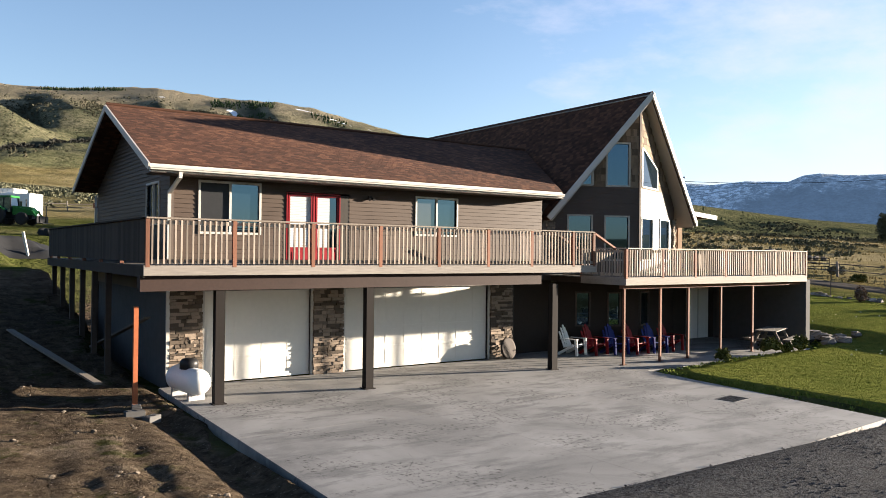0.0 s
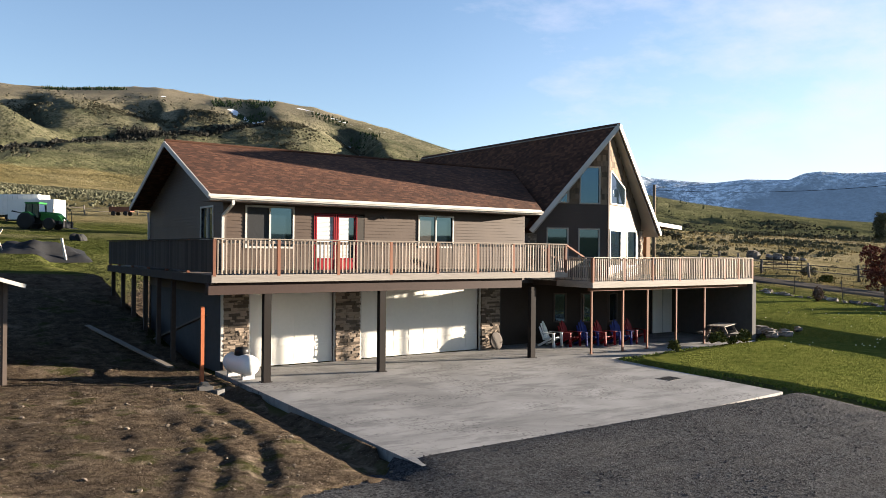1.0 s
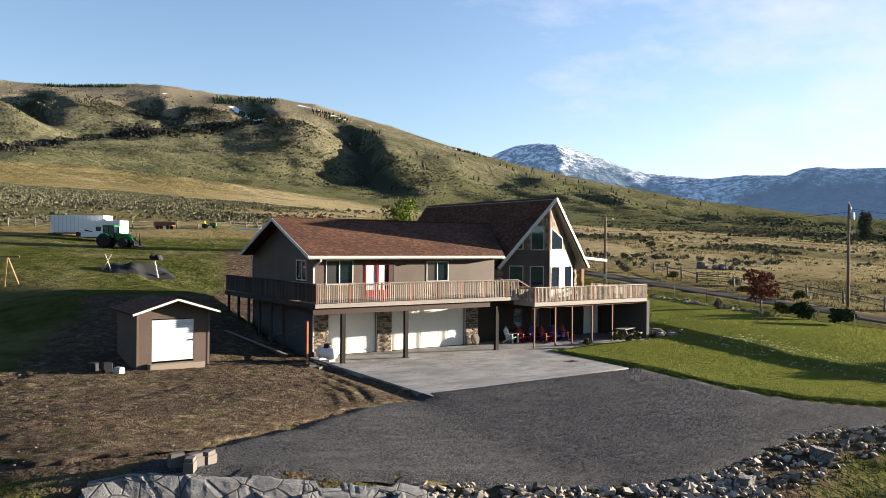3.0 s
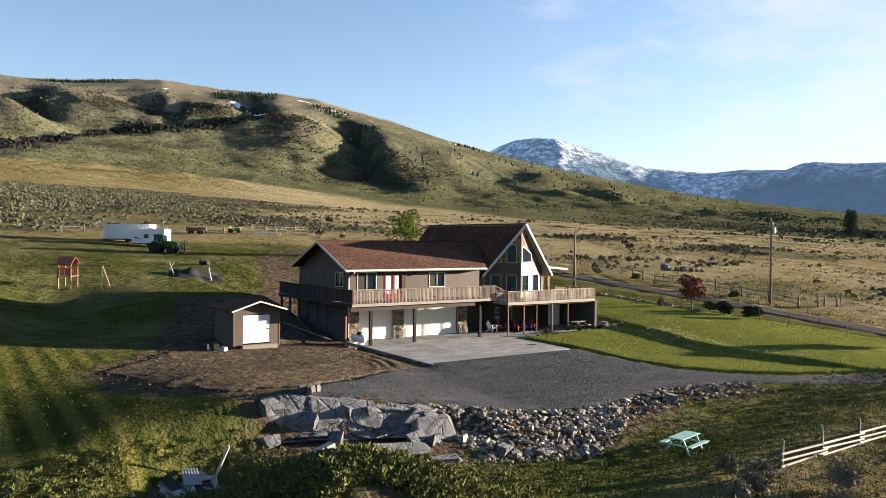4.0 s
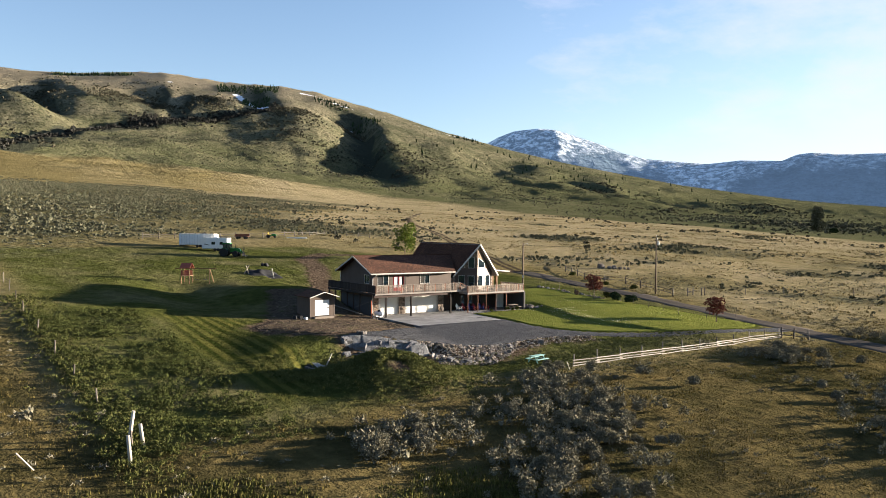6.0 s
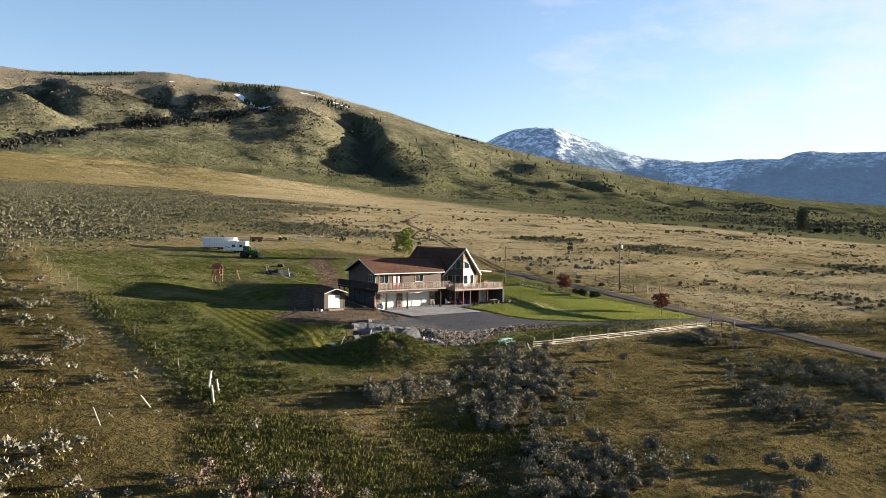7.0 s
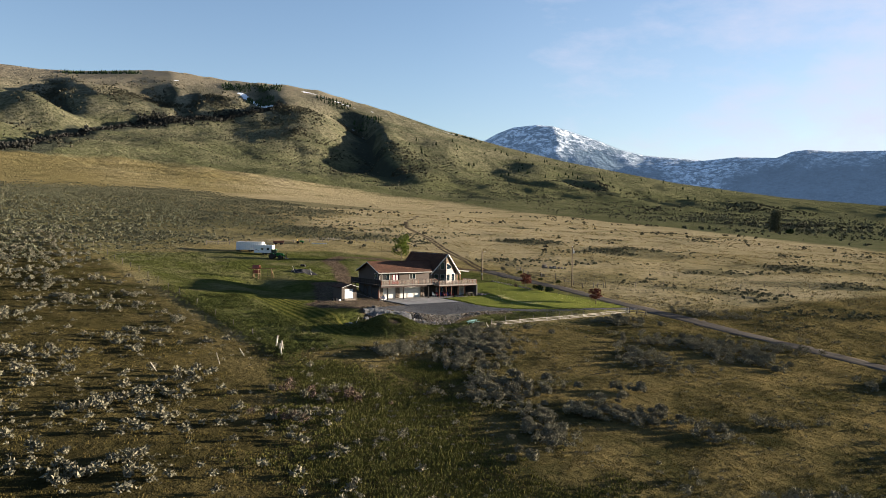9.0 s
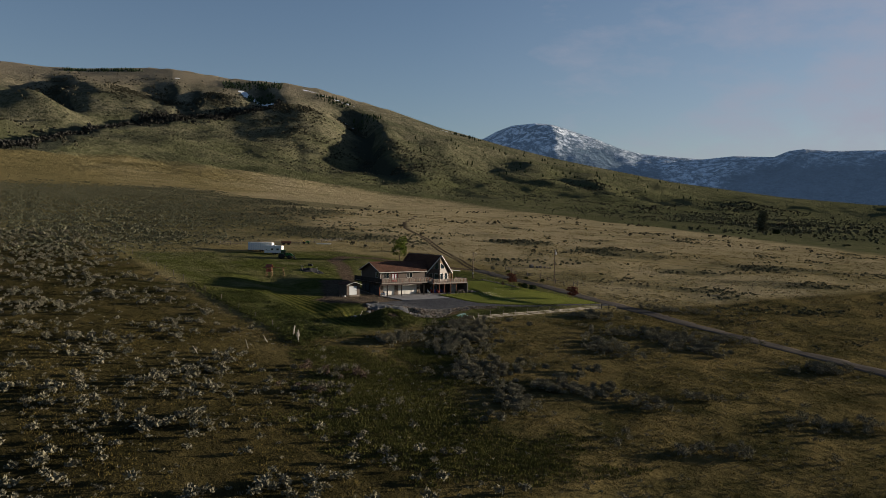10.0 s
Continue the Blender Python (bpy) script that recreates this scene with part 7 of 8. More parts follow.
for k, (x, y) in enumerate(((-13.6, -17.7), (-13.2, -17.8), (-12.8, -17.6), (-13.4, -18.1))):
    bm = bmesh.new()
    box(bm, -0.2, 0.2, -0.12, 0.12, 0, 0.24)
    box(bm, -0.16, 0.16, -0.10, 0.10, 0.24, 0.34)
    ob = solid("stacked_block", bm, MAT["rock_pale"], "pale concrete block at the edge of the bank", "block", "blocks at the bank")
    ob.matrix_basis = pose(x, y, gz(x, y) + 0.02, 0, 0, 20 * k)
# rock heaps in the pasture and beside the retaining wall
for k, (x, y, s) in enumerate(((74.4, 33.4, 1.2), (76.0, 32.4, 0.7), (77.2, 32.0, 0.8), (78.4, 31.4, 0.6), (79.3, 31.0, 0.55), (77.8, 32.6, 0.5), (80.2, 30.6, 0.5), (75.3, 33.6, 0.6), (76.6, 31.6, 0.5), (78.0, 31.0, 0.5), (79.0, 31.9, 0.45))):
    bm = bmesh.new()
    s *= 0.8
    lump(bm, (0, 0, 0), (s, s * 0.8, s * 0.75), 7, 0.22, rr)
    ob = solid("field_rock", bm, MAT["stone_grey"], "weathered grey rock in the pasture", "rock", "rock heap in the pasture")
    ob.matrix_basis = pose(x, y, gz(x, y) + s * 0.45, 0, 0, 50 * k)
for k, (x, y, s) in enumerate(((24.0, 0.0, 0.5), (24.7, -0.6, 0.45), (25.2, 0.3, 0.5), (25.0, -1.2, 0.35), (24.2, -1.0, 0.4), (25.8, -0.6, 0.35), (24.6, 0.9, 0.55), (26.3, -1.0, 0.3), (25.7, 0.9, 0.4))):
    bm = bmesh.new()
    lump(bm, (0, 0, 0), (s, s * 0.8, s * 0.6), 7, 0.22, rr)
    ob = solid("garden_rock", bm, MAT["stone_grey"], "grey stone heaped beside the retaining wall", "rock", "stones beside the retaining wall")
    ob.matrix_basis = pose(x, y, gz(x, y) + s * 0.4, 0, 0, 50 * k)
for k in range(46):
    f = k / 45
    x, y = 40.8 + 1.0 * f + rr.uniform(-0.5, 0.5), 16.5 - 15.5 * f
    s = rr.uniform(0.14, 0.30)
    ob = new("border_stone", rubble_meshes[rr.randrange(12)])
    ob.matrix_basis = pose(x, y, gz(x, y) + s * 0.5, 0, 0, rr.uniform(0, 360)) @ Matrix.Diagonal((s, s, s, 1))
    tagged(ob, "stone in the row along the lawn edge", "rock", "stones along the lawn edge")
# loose stones on the gravel
OCTA = np.array([(1, 0, 0), (-1, 0, 0), (0, 1, 0), (0, -1, 0), (0, 0, 1), (0, 0, -1)], float)
OCTA_F = np.array([(0, 2, 4), (2, 1, 4), (1, 3, 4), (3, 0, 4), (2, 0, 5), (1, 2, 5), (3, 1, 5), (0, 3, 5)])


def loose_stones(name, label, count, x0, x1, y0, y1, area, low, high, lift, material):
    x, y = scatter(rng, count, x0, x1, y0, y1, lambda x, y: (inside(x, y, area) > 0.1) * np.clip(0.45 + 0.5 * fbm(x / 1.5, y / 1.5, 73, 3), 0.08, 1))
    n = len(x)
    size = low + (high - low) * rng.uniform(0, 1, n) ** 3
    v = OCTA[None] * rng.uniform(0.55, 1.25, (n, 6, 1)) * size[:, None, None]
    a = rng.uniform(0, 6.283, n)
    c, q = np.cos(a)[:, None], np.sin(a)[:, None]
    p = np.stack([v[..., 0] * c - v[..., 1] * q + x[:, None], v[..., 0] * q + v[..., 1] * c + y[:, None], 0.7 * v[..., 2] + (ground_z(x, y) + lift + 0.2 * size)[:, None]], -1)
    tagged(new(name, tri_mesh(name, p[:, OCTA_F].reshape(-1, 3, 3), material)), label, "stones", kind="stuff")


loose_stones("gravel_stones", "loose crushed stones on the gravel drive", 10000, -13, 12, -22, -8.8, GRAVEL, 0.010, 0.032, 0.05, MAT["stone_gravel"])
# clods and stones on the bare yard
bm = bmesh.new()
for k in range(1900):
    x, y = rr.uniform(-21, -1.2), rr.uniform(-17, 4)
    if float(inside(np.array([x]), np.array([y]), DIRT)[0]) < 0.2:
        continue
    s = 0.012 + 0.05 * rr.random() ** 4
    lump(bm, (x, y, gz(x, y) + 0.07 + s * 0.2), (s, s * 0.8, s * 0.6), 5, 0.3, rr)
solid("yard_stones", bm, MAT["clod"], "stones and clods on the bare yard", "stones", kind="stuff")

# ---------------------------------------------------------------- fences
MAT["log_pale"] = plain("peeled pale log", (0.36, 0.32, 0.26), 0.85, vary=0.3, scale=3, luck=0.7)


def post_mesh(r, h, mat, n=7):
    bm = bmesh.new()
    tube(bm, (0, 0, -0.2), (0, 0, h), r, r * 0.92, n)
    return mesh_of("fence_post", bm, mat)


POST_THIN, POST_THICK, STEEL_STAKE = post_mesh(0.065, 1.35, MAT["wood_grey"]), post_mesh(0.11, 1.4, MAT["wood_grey"]), post_mesh(0.03, 1.25, MAT["wood_grey"], 5)


def rail_fence(name, chain, step, rails, label, post, mat, r=0.06, wobble=4.0, wire=False, proud=0.0):
    """Posts along a chain of points, with rails or wires between them; rails may be nailed on the posts' outer side."""
    f = thing(name, (0, 0, 0), label=label, category="fence")
    spots = []
    for (ax, ay), (bx, by) in zip(chain, chain[1:]):
        n = max(1, round(math.hypot(bx - ax, by - ay) / step))
        spots += [(ax + (bx - ax) * k / n, ay + (by - ay) * k / n) for k in range(n)]
    spots.append(chain[-1])
    for x, y in spots:
        ob = part("fence_post", post, None, f)
        ob.matrix_basis = pose(x, y, gz(x, y), rr.uniform(-wobble, wobble), rr.uniform(-wobble, wobble), rr.uniform(0, 90)) @ Matrix.Diagonal((1, 1, rr.uniform(0.88, 1.08), 1))
    for (ax, ay), (bx, by) in zip(spots, spots[1:]):
        for h in rails:
            bm = bmesh.new()
            p = (ax - 2 * proud, ay - proud, gz(ax, ay) + h + (0 if wire else rr.uniform(-0.07, 0.07)))
            q = (bx + 2 * proud, by - proud, gz(bx, by) + h + (0 if wire else rr.uniform(-0.07, 0.07)))
            tube(bm, p, q, r, r * (1 if wire else 0.8), 3 if wire else 6)
            part("wire" if wire else "fence_rail", bm, mat, f)
    return f


rail_fence("log_fence", [(3.2, -31.5), (20, -31.4), (39.5, -31.0)], 3.1, (0.10, 0.34, 0.58), "pale peeled log fence beside the drive", POST_THIN, MAT["log_pale"], 0.056, 3, proud=0.11)
rail_fence("corner_fence", [(40.0, -31.0), (41.4, -31.8), (42.8, -33.0)], 1.7, (0.4, 0.9), "weathered timber fence corner beside the road", POST_THICK, MAT["wood_grey"], 0.07)
rail_fence("boundary_fence", [(-43.5, 155), (-40, 86), (-40.4, 50), (-41, 8), (-40.8, -12), (-40.3, -28), (-40.2, -38)], 9.0, (0.5, 1.0), "old post and wire boundary fence", POST_THIN, MAT["wood_dark"], 0.006, 5, True)
rail_fence("back_fence", [(-6, 102), (24, 103), (34, 106), (47, 115), (58, 108)], 3.6, (0.5, 1.0), "grey post and rail fence behind the yard", POST_THICK, MAT["wood_grey"], 0.055)
rail_fence("road_fence", [(62.5, 32), (57, 21), (61, 14), (59.5, 9), (57.3, 0)], 4.2, (0.55, 1.05), "weathered post and rail fence across the road", POST_THICK, MAT["wood_grey"], 0.05)
rail_fence("gate_fence", [(60.5, -0.6), (62.2, -0.4), (63.6, -1.2)], 1.5, (0.7,), "short grey timber brace fence in the pasture", POST_THICK, MAT["wood_grey"], 0.06)
rail_fence("pasture_fence", [(64, -1.5), (90, -8), (130, -18), (190, -34)], 8.0, (0.5, 1.0), "thin wire fence across the pasture", POST_THIN, MAT["wood_dark"], 0.006, 4, True)
rail_fence("lawn_fence", [(42.3, 16), (43.4, 6), (42.0, -2), (40.5, -9), (40.0, -15), (43.5, -22)], 3.6, (0.5, 1.0), "leaning steel stakes and wire along the lawn", STEEL_STAKE, MAT["wood_dark"], 0.005, 9, True)
# field gate by the road
gate = thing("field_gate", (57.4, 21.4, gz(57.4, 21.4)), -52, "brown tubular steel field gate", "gate")
bm = bmesh.new()
for h in (0.25, 0.5, 0.75, 1.0, 1.2):
    tube(bm, (0, 0, h), (3.6, 0, h), 0.025, n=5)
part("gate_rails", bm, MAT["brown_paint"], gate)
bm = bmesh.new()
for x in (0, 1.2, 2.4, 3.6):
    tube(bm, (x, 0, 0.2), (x, 0, 1.22), 0.028, n=5)
part("gate_frame", bm, MAT["brown_paint"], gate)
# leaning stakes in the near field
for k, (x, y, lean) in enumerate(((-58.6, -43.7, 40), (-50.3, -42.4, 24), (-45.7, -38.9, 42), (1.6, -32.6, 55))):
    bm = bmesh.new()
    tube(bm, (0, 0, -0.1), (0, 0, 1.7), 0.06, 0.05, 6)
    ob = solid("leaning_stake", bm, MAT["log_pale"], "pale weathered stake leaning in the grass", "stake", "stakes in the near field")
    ob.matrix_basis = pose(x, y, gz(x, y), 0, -lean, 35)
for k, (x, y, h) in enumerate(((-40.0, -36.2, 1.9), (-40.8, -40.2, 1.7), (-39.4, -37.4, 1.4))):
    bm = bmesh.new()
    tube(bm, (0, 0, -0.2), (0, 0, h), 0.12, 0.11, 8)
    ob = solid("corner_post", bm, MAT["log_pale"], "thick grey corner post of the old fence", "post", "corner posts of the old fence")
    ob.matrix_basis = pose(x, y, gz(x, y), rr.uniform(-10, 10), rr.uniform(-14, 14), 0)


# ---------------------------------------------------------------- poles and wire
MAT["pole_wood"] = plain("brown weathered pole", (0.15, 0.11, 0.075), 0.85, vary=0.3, scale=3, stretch=(8, 8, 1))


def utility_pole(x, y, h, label, extras):
    p = thing("utility_pole", (x, y, gz(x, y)), -35, label, "pole", "utility poles")
    bm = bmesh.new()
    tube(bm, (0, 0, -0.3), (0, 0, h), 0.15, 0.11, 10)
    part("pole", bm, MAT["pole_wood"], p)
    if extras:
        bm = bmesh.new()
        lathe(bm, [(0.05, -0.02), (0.17, 0), (0.18, 0.1), (0.18, 0.65), (0.14, 0.72), (0.05, 0.76)], 12, (0.34, 0, h - 1.5))
        box(bm, 0.1, 0.2, -0.05, 0.05, h - 1.2, h - 1.0)
        part("transformer", bm, MAT["steel"], p, "grey pole transformer")
        bm = bmesh.new()
        tube(bm, (0, 0, h), (0, 0, h + 0.3), 0.04, 0.03)
        tube(bm, (0.2, 0, h - 0.6), (0.2, 0, h - 0.25), 0.035, 0.05)
        part("insulator", bm, MAT["white_metal"], p)
    else:
        bm = bmesh.new()
        box(bm, -0.15, 0.15, -0.2, -0.1, 1.3, 1.8)
        part("meter_box", bm, MAT["steel"], p)
        bm = bmesh.new()
        tube(bm, (0.05, 0, h - 0.3), (0.7, 0, h - 0.15), 0.03)
        lathe(bm, [(0.02, 0.06), (0.1, 0.0), (0.12, -0.06)], 10, (0.75, 0, h - 0.15))
        part("yard_light", bm, MAT["steel"], p)
    return p


utility_pole(56.4, 3.0, 10.0, "grey timber utility pole with a transformer", True)
utility_pole(39.8, 19.2, 7.6, "grey timber pole with a yard light behind the house", False)
ww = thing("overhead_wire", label="thin black overhead wire between the poles", category="wire")
for a, b, sag in (((39.8, 19.2, 8.9), (56.4, 3.0, 9.9), 0.6), ((56.4, 3.0, 10.2), (150, -60, 5.5), 2.5)):
    bm = bmesh.new()
    a, b = Vector(a), Vector(b)
    for k in range(12):
        p, q = a.lerp(b, k / 12), a.lerp(b, (k + 1) / 12)
        p.z -= sag * 4 * (k / 12) * (1 - k / 12)
        q.z -= sag * 4 * ((k + 1) / 12) * (1 - (k + 1) / 12)
        tube(bm, p, q, 0.018, n=4, caps=False)
    part("cable", bm, MAT["black"], ww)
utility_pole(150, -60, 10.0, "grey timber utility pole with a transformer", True)


# ---------------------------------------------------------------- vehicles
def wheel(parent, at, r, w, rim_mat, rim=0.6):
    bm = bmesh.new()
    lathe(bm, [(r * rim, -w / 2), (r * 0.9, -w / 2), (r, -w * 0.3), (r, w * 0.3), (r * 0.9, w / 2), (r * rim, w / 2)], 20, at, "y")
    for f in bm.faces[:]:
        mid = f.calc_center_median()
        if math.hypot(mid.x - at[0], mid.z - at[2]) > r * 0.97:
            bmesh.ops.inset_individual(bm, faces=[f], thickness=r * 0.05, depth=r * 0.05)
    tyre = part("tyre", bm, MAT["rubber"], parent)
    bm = bmesh.new()
    lathe(bm, [(r * rim * 1.01, -w * 0.3), (r * rim * 0.8, -w * 0.12), (r * 0.2, -w * 0.1), (r * 0.2, w * 0.1), (r * rim * 0.8, w * 0.12), (r * rim * 1.01, w * 0.3)], 18, at, "y")
    part("rim", bm, MAT[rim_mat], tyre)


TX, TY = 2.2, 66.3
tractor = thing("tractor", (TX, TY, gz(TX, TY)), -36, "green farm tractor with cab and front loader", "tractor")
bm = bmesh.new()
prism(bm, [(0.35, -0.42, 0.95), (2.35, -0.38, 0.95), (2.45, -0.38, 1.35), (2.1, -0.38, 1.72), (0.35, -0.42, 1.85)], (0, 0.82, 0))
bmesh.ops.bevel(bm, geom=list(bm.edges), offset=0.06, segments=2, affect="EDGES")
part("hood", bm, MAT["green_paint"], tractor)
bm = bmesh.new()
box(bm, -1.0, 2.2, -0.3, 0.3, 0.6, 0.98)
box(bm, 1.35, 1.65, -0.85, 0.85, 0.5, 0.68)
part("chassis", bm, MAT["black"], tractor)
bm = bmesh.new()
prism(bm, [(-0.95, -0.72, 1.25), (0.4, -0.72, 1.25), (0.3, -0.66, 2.6), (-0.95, -0.66, 2.6)], (0, 1.4, 0))
cab = part("cab", bm, MAT["glass"], tractor, "glazed cab")
bm = bmesh.new()
box(bm, -1.08, 0.45, -0.78, 0.78, 2.6, 2.78)
bmesh.ops.bevel(bm, geom=list(bm.edges), offset=0.05, segments=2, affect="EDGES")
part("cab_roof", bm, MAT["green_paint"], cab)
for x, y in ((0.37, -0.7), (0.37, 0.7), (-0.95, -0.7), (-0.95, 0.7), (-0.3, -0.71), (-0.3, 0.71)):
    bm = bmesh.new()
    beam(bm, (x, y, 1.2), (x, y * 0.97, 2.62), 0.07, 0.07)
    part("cab_pillar", bm, MAT["black"], cab)
for s in (-1, 1):
    bm = bmesh.new()
    prism(bm, [(-1.55, s * 0.62, 1.3), (-1.1, s * 0.62, 1.75), (-0.5, s * 0.62, 1.8), (-0.1, s * 0.62, 1.5), (-0.1, s * 0.62, 1.42), (-0.5, s * 0.62, 1.7), (-1.1, s * 0.62, 1.65), (-1.5, s * 0.62, 1.25)], (0, s * 0.5, 0))
    part("mudguard", bm, MAT["green_paint"], tractor)
    wheel(tractor, (-0.8, s * 0.95, 0.86), 0.86, 0.5, "black", 0.55)
    wheel(tractor, (1.55, s * 0.88, 0.60), 0.60, 0.36, "yellow_paint", 0.58)
    bm = bmesh.new()
    beam(bm, (0.5, s * 0.55, 1.7), (2.3, s * 0.55, 1.35), 0.1, 0.16)
    beam(bm, (2.3, s * 0.55, 1.35), (3.0, s * 0.55, 0.5), 0.1, 0.16)
    part("loader_arm", bm, MAT["green_paint"], tractor)
bm = bmesh.new()
prism(bm, [(2.95, -1.0, 0.15), (3.6, -1.0, 0.12), (3.62, -1.0, 0.18), (3.05, -1.0, 0.25), (3.05, -1.0, 0.85), (2.95, -1.0, 0.85)], (0, 2.0, 0))
part("bucket", bm, MAT["black"], tractor)
for y in (-0.55, 0.55):
    bm = bmesh.new()
    beam(bm, (3.1, y, 0.2), (3.1, y, 1.9), 0.06, 0.08)
    part("fork_mast", bm, MAT["black"], tractor)
bm = bmesh.new()
tube(bm, (1.3, 0.3, 1.8), (1.3, 0.3, 2.5), 0.05)
part("exhaust", bm, MAT["black"], tractor)


def camper(name, x, y, rz, l, h, w, label, nose=True, windows=True, ribs=False):
    c = thing(name, (x, y, gz(x, y)), rz, label, "trailer", "trailers in the back yard")
    bm = bmesh.new()
    z0 = 0.55
    pts = [(-l / 2, -w / 2, z0), (l / 2, -w / 2, z0), (l / 2, -w / 2, h), (-l / 2 + 0.25, -w / 2, h), (-l / 2, -w / 2, h - 0.3)] if nose else [(-l / 2, -w / 2, z0), (l / 2, -w / 2, z0), (l / 2, -w / 2, h), (-l / 2, -w / 2, h)]
    prism(bm, pts, (0, w, 0))
    bmesh.ops.bevel(bm, geom=list(bm.edges), offset=0.07, segments=2, affect="EDGES")
    body = part("body", bm, MAT["white_metal"], c)
    if ribs:
        bm = bmesh.new()
        for k in range(1, int(l / 0.6)):
            box(bm, -l / 2 + 0.6 * k - 0.02, -l / 2 + 0.6 * k + 0.02, -w / 2 - 0.015, w / 2 + 0.015, z0 + 0.1, h - 0.1)
        part("rib", bm, MAT["steel"], body)
    if windows:
        for a, b in ((-l * 0.12, l * 0.02), (l * 0.2, l * 0.34)):
            bm = bmesh.new()
            box(bm, a, b, -w / 2 - 0.02, -w / 2 + 0.02, z0 + 0.85, z0 + 1.45)
            part("window", bm, MAT["glass"], body)
        bm = bmesh.new()
        box(bm, -l / 2 - 0.02, -l / 2 + 0.05, -0.5, 0.5, z0 + 0.9, z0 + 1.4)
        part("window", bm, MAT["glass"], body)
        bm = bmesh.new()
        prism(bm, [(-l * 0.42, -w / 2 - 0.012, z0 + 0.9), (-l * 0.2, -w / 2 - 0.012, z0 + 0.7), (-l * 0.2, -w / 2 - 0.012, z0 + 0.78), (-l * 0.4, -w / 2 - 0.012, z0 + 1.05)], (0, 0.02, 0))
        part("side_stripe", bm, MAT["brown_paint"], body)
        bm = bmesh.new()
        box(bm, -0.4, 0.4, -0.35, 0.35, h, h + 0.22)
        part("roof_unit", bm, MAT["white_metal"], body)
    bm = bmesh.new()
    box(bm, -l / 2 + 0.2, l / 2 - 0.2, -w / 2 + 0.3, w / 2 - 0.3, 0.4, 0.56)
    beam(bm, (-l / 2 + 0.2, 0, 0.48), (-l / 2 - 1.1, 0, 0.42), 0.12, 0.1)
    tube(bm, (-l / 2 - 0.9, 0, 0.0), (-l / 2 - 0.9, 0, 0.5), 0.04)
    part("chassis", bm, MAT["black"], c)
    for s in (-1, 1):
        for x in (0.1, 0.85):
            wheel(c, (x, s * (w / 2 - 0.12), 0.34), 0.34, 0.2, "white_metal", 0.55)
    return c


camper("camper_trailer", 3.4, 77.5, -40, 5.6, 2.85, 2.3, "white camper trailer with a faded stripe")
camper("box_trailer", 1.6, 84.0, -40, 8.0, 3.0, 2.4, "long white ribbed box trailer", False, False, True)
# low cart and old implement beyond the tractor
cart = thing("farm_cart", (17.5, 100.5, gz(17.5, 100.5)), -35, "rusty low farm cart beside the back fence", "cart")
bm = bmesh.new()
box(bm, -1.6, 1.6, -0.8, 0.8, 0.6, 0.7)
for y in (-0.8, 0.76):
    box(bm, -1.6, 1.6, y, y + 0.04, 0.7, 1.3)
box(bm, -1.6, -1.56, -0.76, 0.76, 0.7, 1.3)
part("bed", bm, plain("rusty sheet", (0.16, 0.07, 0.045), 0.85, vary=0.4), cart)
for x in (-0.9, 0.9):
    for y in (-0.85, 0.85):
        wheel(cart, (x, y, 0.35), 0.35, 0.18, "steel", 0.5)
mower = thing("ride_on_mower", (25.5, 101.5, gz(25.5, 101.5)), -30, "small green ride-on mower by the back fence", "mower")
bm = bmesh.new()
prism(bm, [(0.2, -0.4, 0.45), (1.3, -0.35, 0.45), (1.3, -0.35, 0.95), (0.2, -0.4, 1.05)], (0, 0.8, 0))
box(bm, -1.0, 0.2, -0.5, 0.5, 0.45, 0.7)
part("body", bm, MAT["green_paint"], mower)
bm = bmesh.new()
box(bm, -0.7, -0.2, -0.28, 0.28, 0.7, 0.85)
box(bm, -0.78, -0.66, -0.28, 0.28, 0.85, 1.35)
part("seat", bm, MAT["yellow_paint"], mower)
for x, r in ((-0.65, 0.45), (1.0, 0.3)):
    for y in (-0.55, 0.55):
        wheel(mower, (x, y, r), r, 0.25, "yellow_paint", 0.55)
bm = bmesh.new()
box(bm, -2.6, 2.6, -0.35, 0.35, 0.0, 0.28)
bmesh.ops.bevel(bm, geom=list(bm.edges), offset=0.04, segments=1, affect="EDGES")
ob = solid("white_trough", bm, MAT["white_metal"], "long white feed trough lying by the fence", "trough")
ob.matrix_basis = pose(32.0, 100.0, gz(32, 100) - 0.02, 0, 0, -30)

# ---------------------------------------------------------------- yard things
play = thing("play_tower", (-15.3, 35.4, gz(-15.3, 35.4)), -38, "wooden play tower with a red roof and swing beam", "playset")
MAT["barn_red"] = plain("faded red boards", (0.26, 0.075, 0.05), 0.8, vary=0.25)
MAT["wood_honey"] = plain("honey coloured timber", (0.20, 0.12, 0.065), 0.8, vary=0.3)
for x in (-0.65, 0.65):
    for y in (-0.65, 0.65):
        bm = bmesh.new()
        box(bm, x - 0.06, x + 0.06, y - 0.06, y + 0.06, -0.1, 2.5)
        part("leg", bm, MAT["wood_honey"], play)
bm = bmesh.new()
box(bm, -0.75, 0.75, -0.75, 0.75, 1.15, 1.22)
part("platform", bm, MAT["wood_honey"], play)
for y in (-0.72, 0.70):
    bm = bmesh.new()
    for k in range(7):
        box(bm, -0.6 + 0.175 * k, -0.46 + 0.175 * k, y, y + 0.02, 1.25, 2.0)
    part("panel", bm, MAT["barn_red"], play, "red slatted panel")
for s in (-1, 1):
    bm = bmesh.new()
    prism(bm, [(-0.85, 0, 3.15), (-0.85, s * 0.85, 2.4), (-0.85, s * 0.85, 2.34), (-0.85, 0, 3.08)], (1.7, 0, 0))
    part("roof", bm, MAT["barn_red"], play, "red boarded roof")
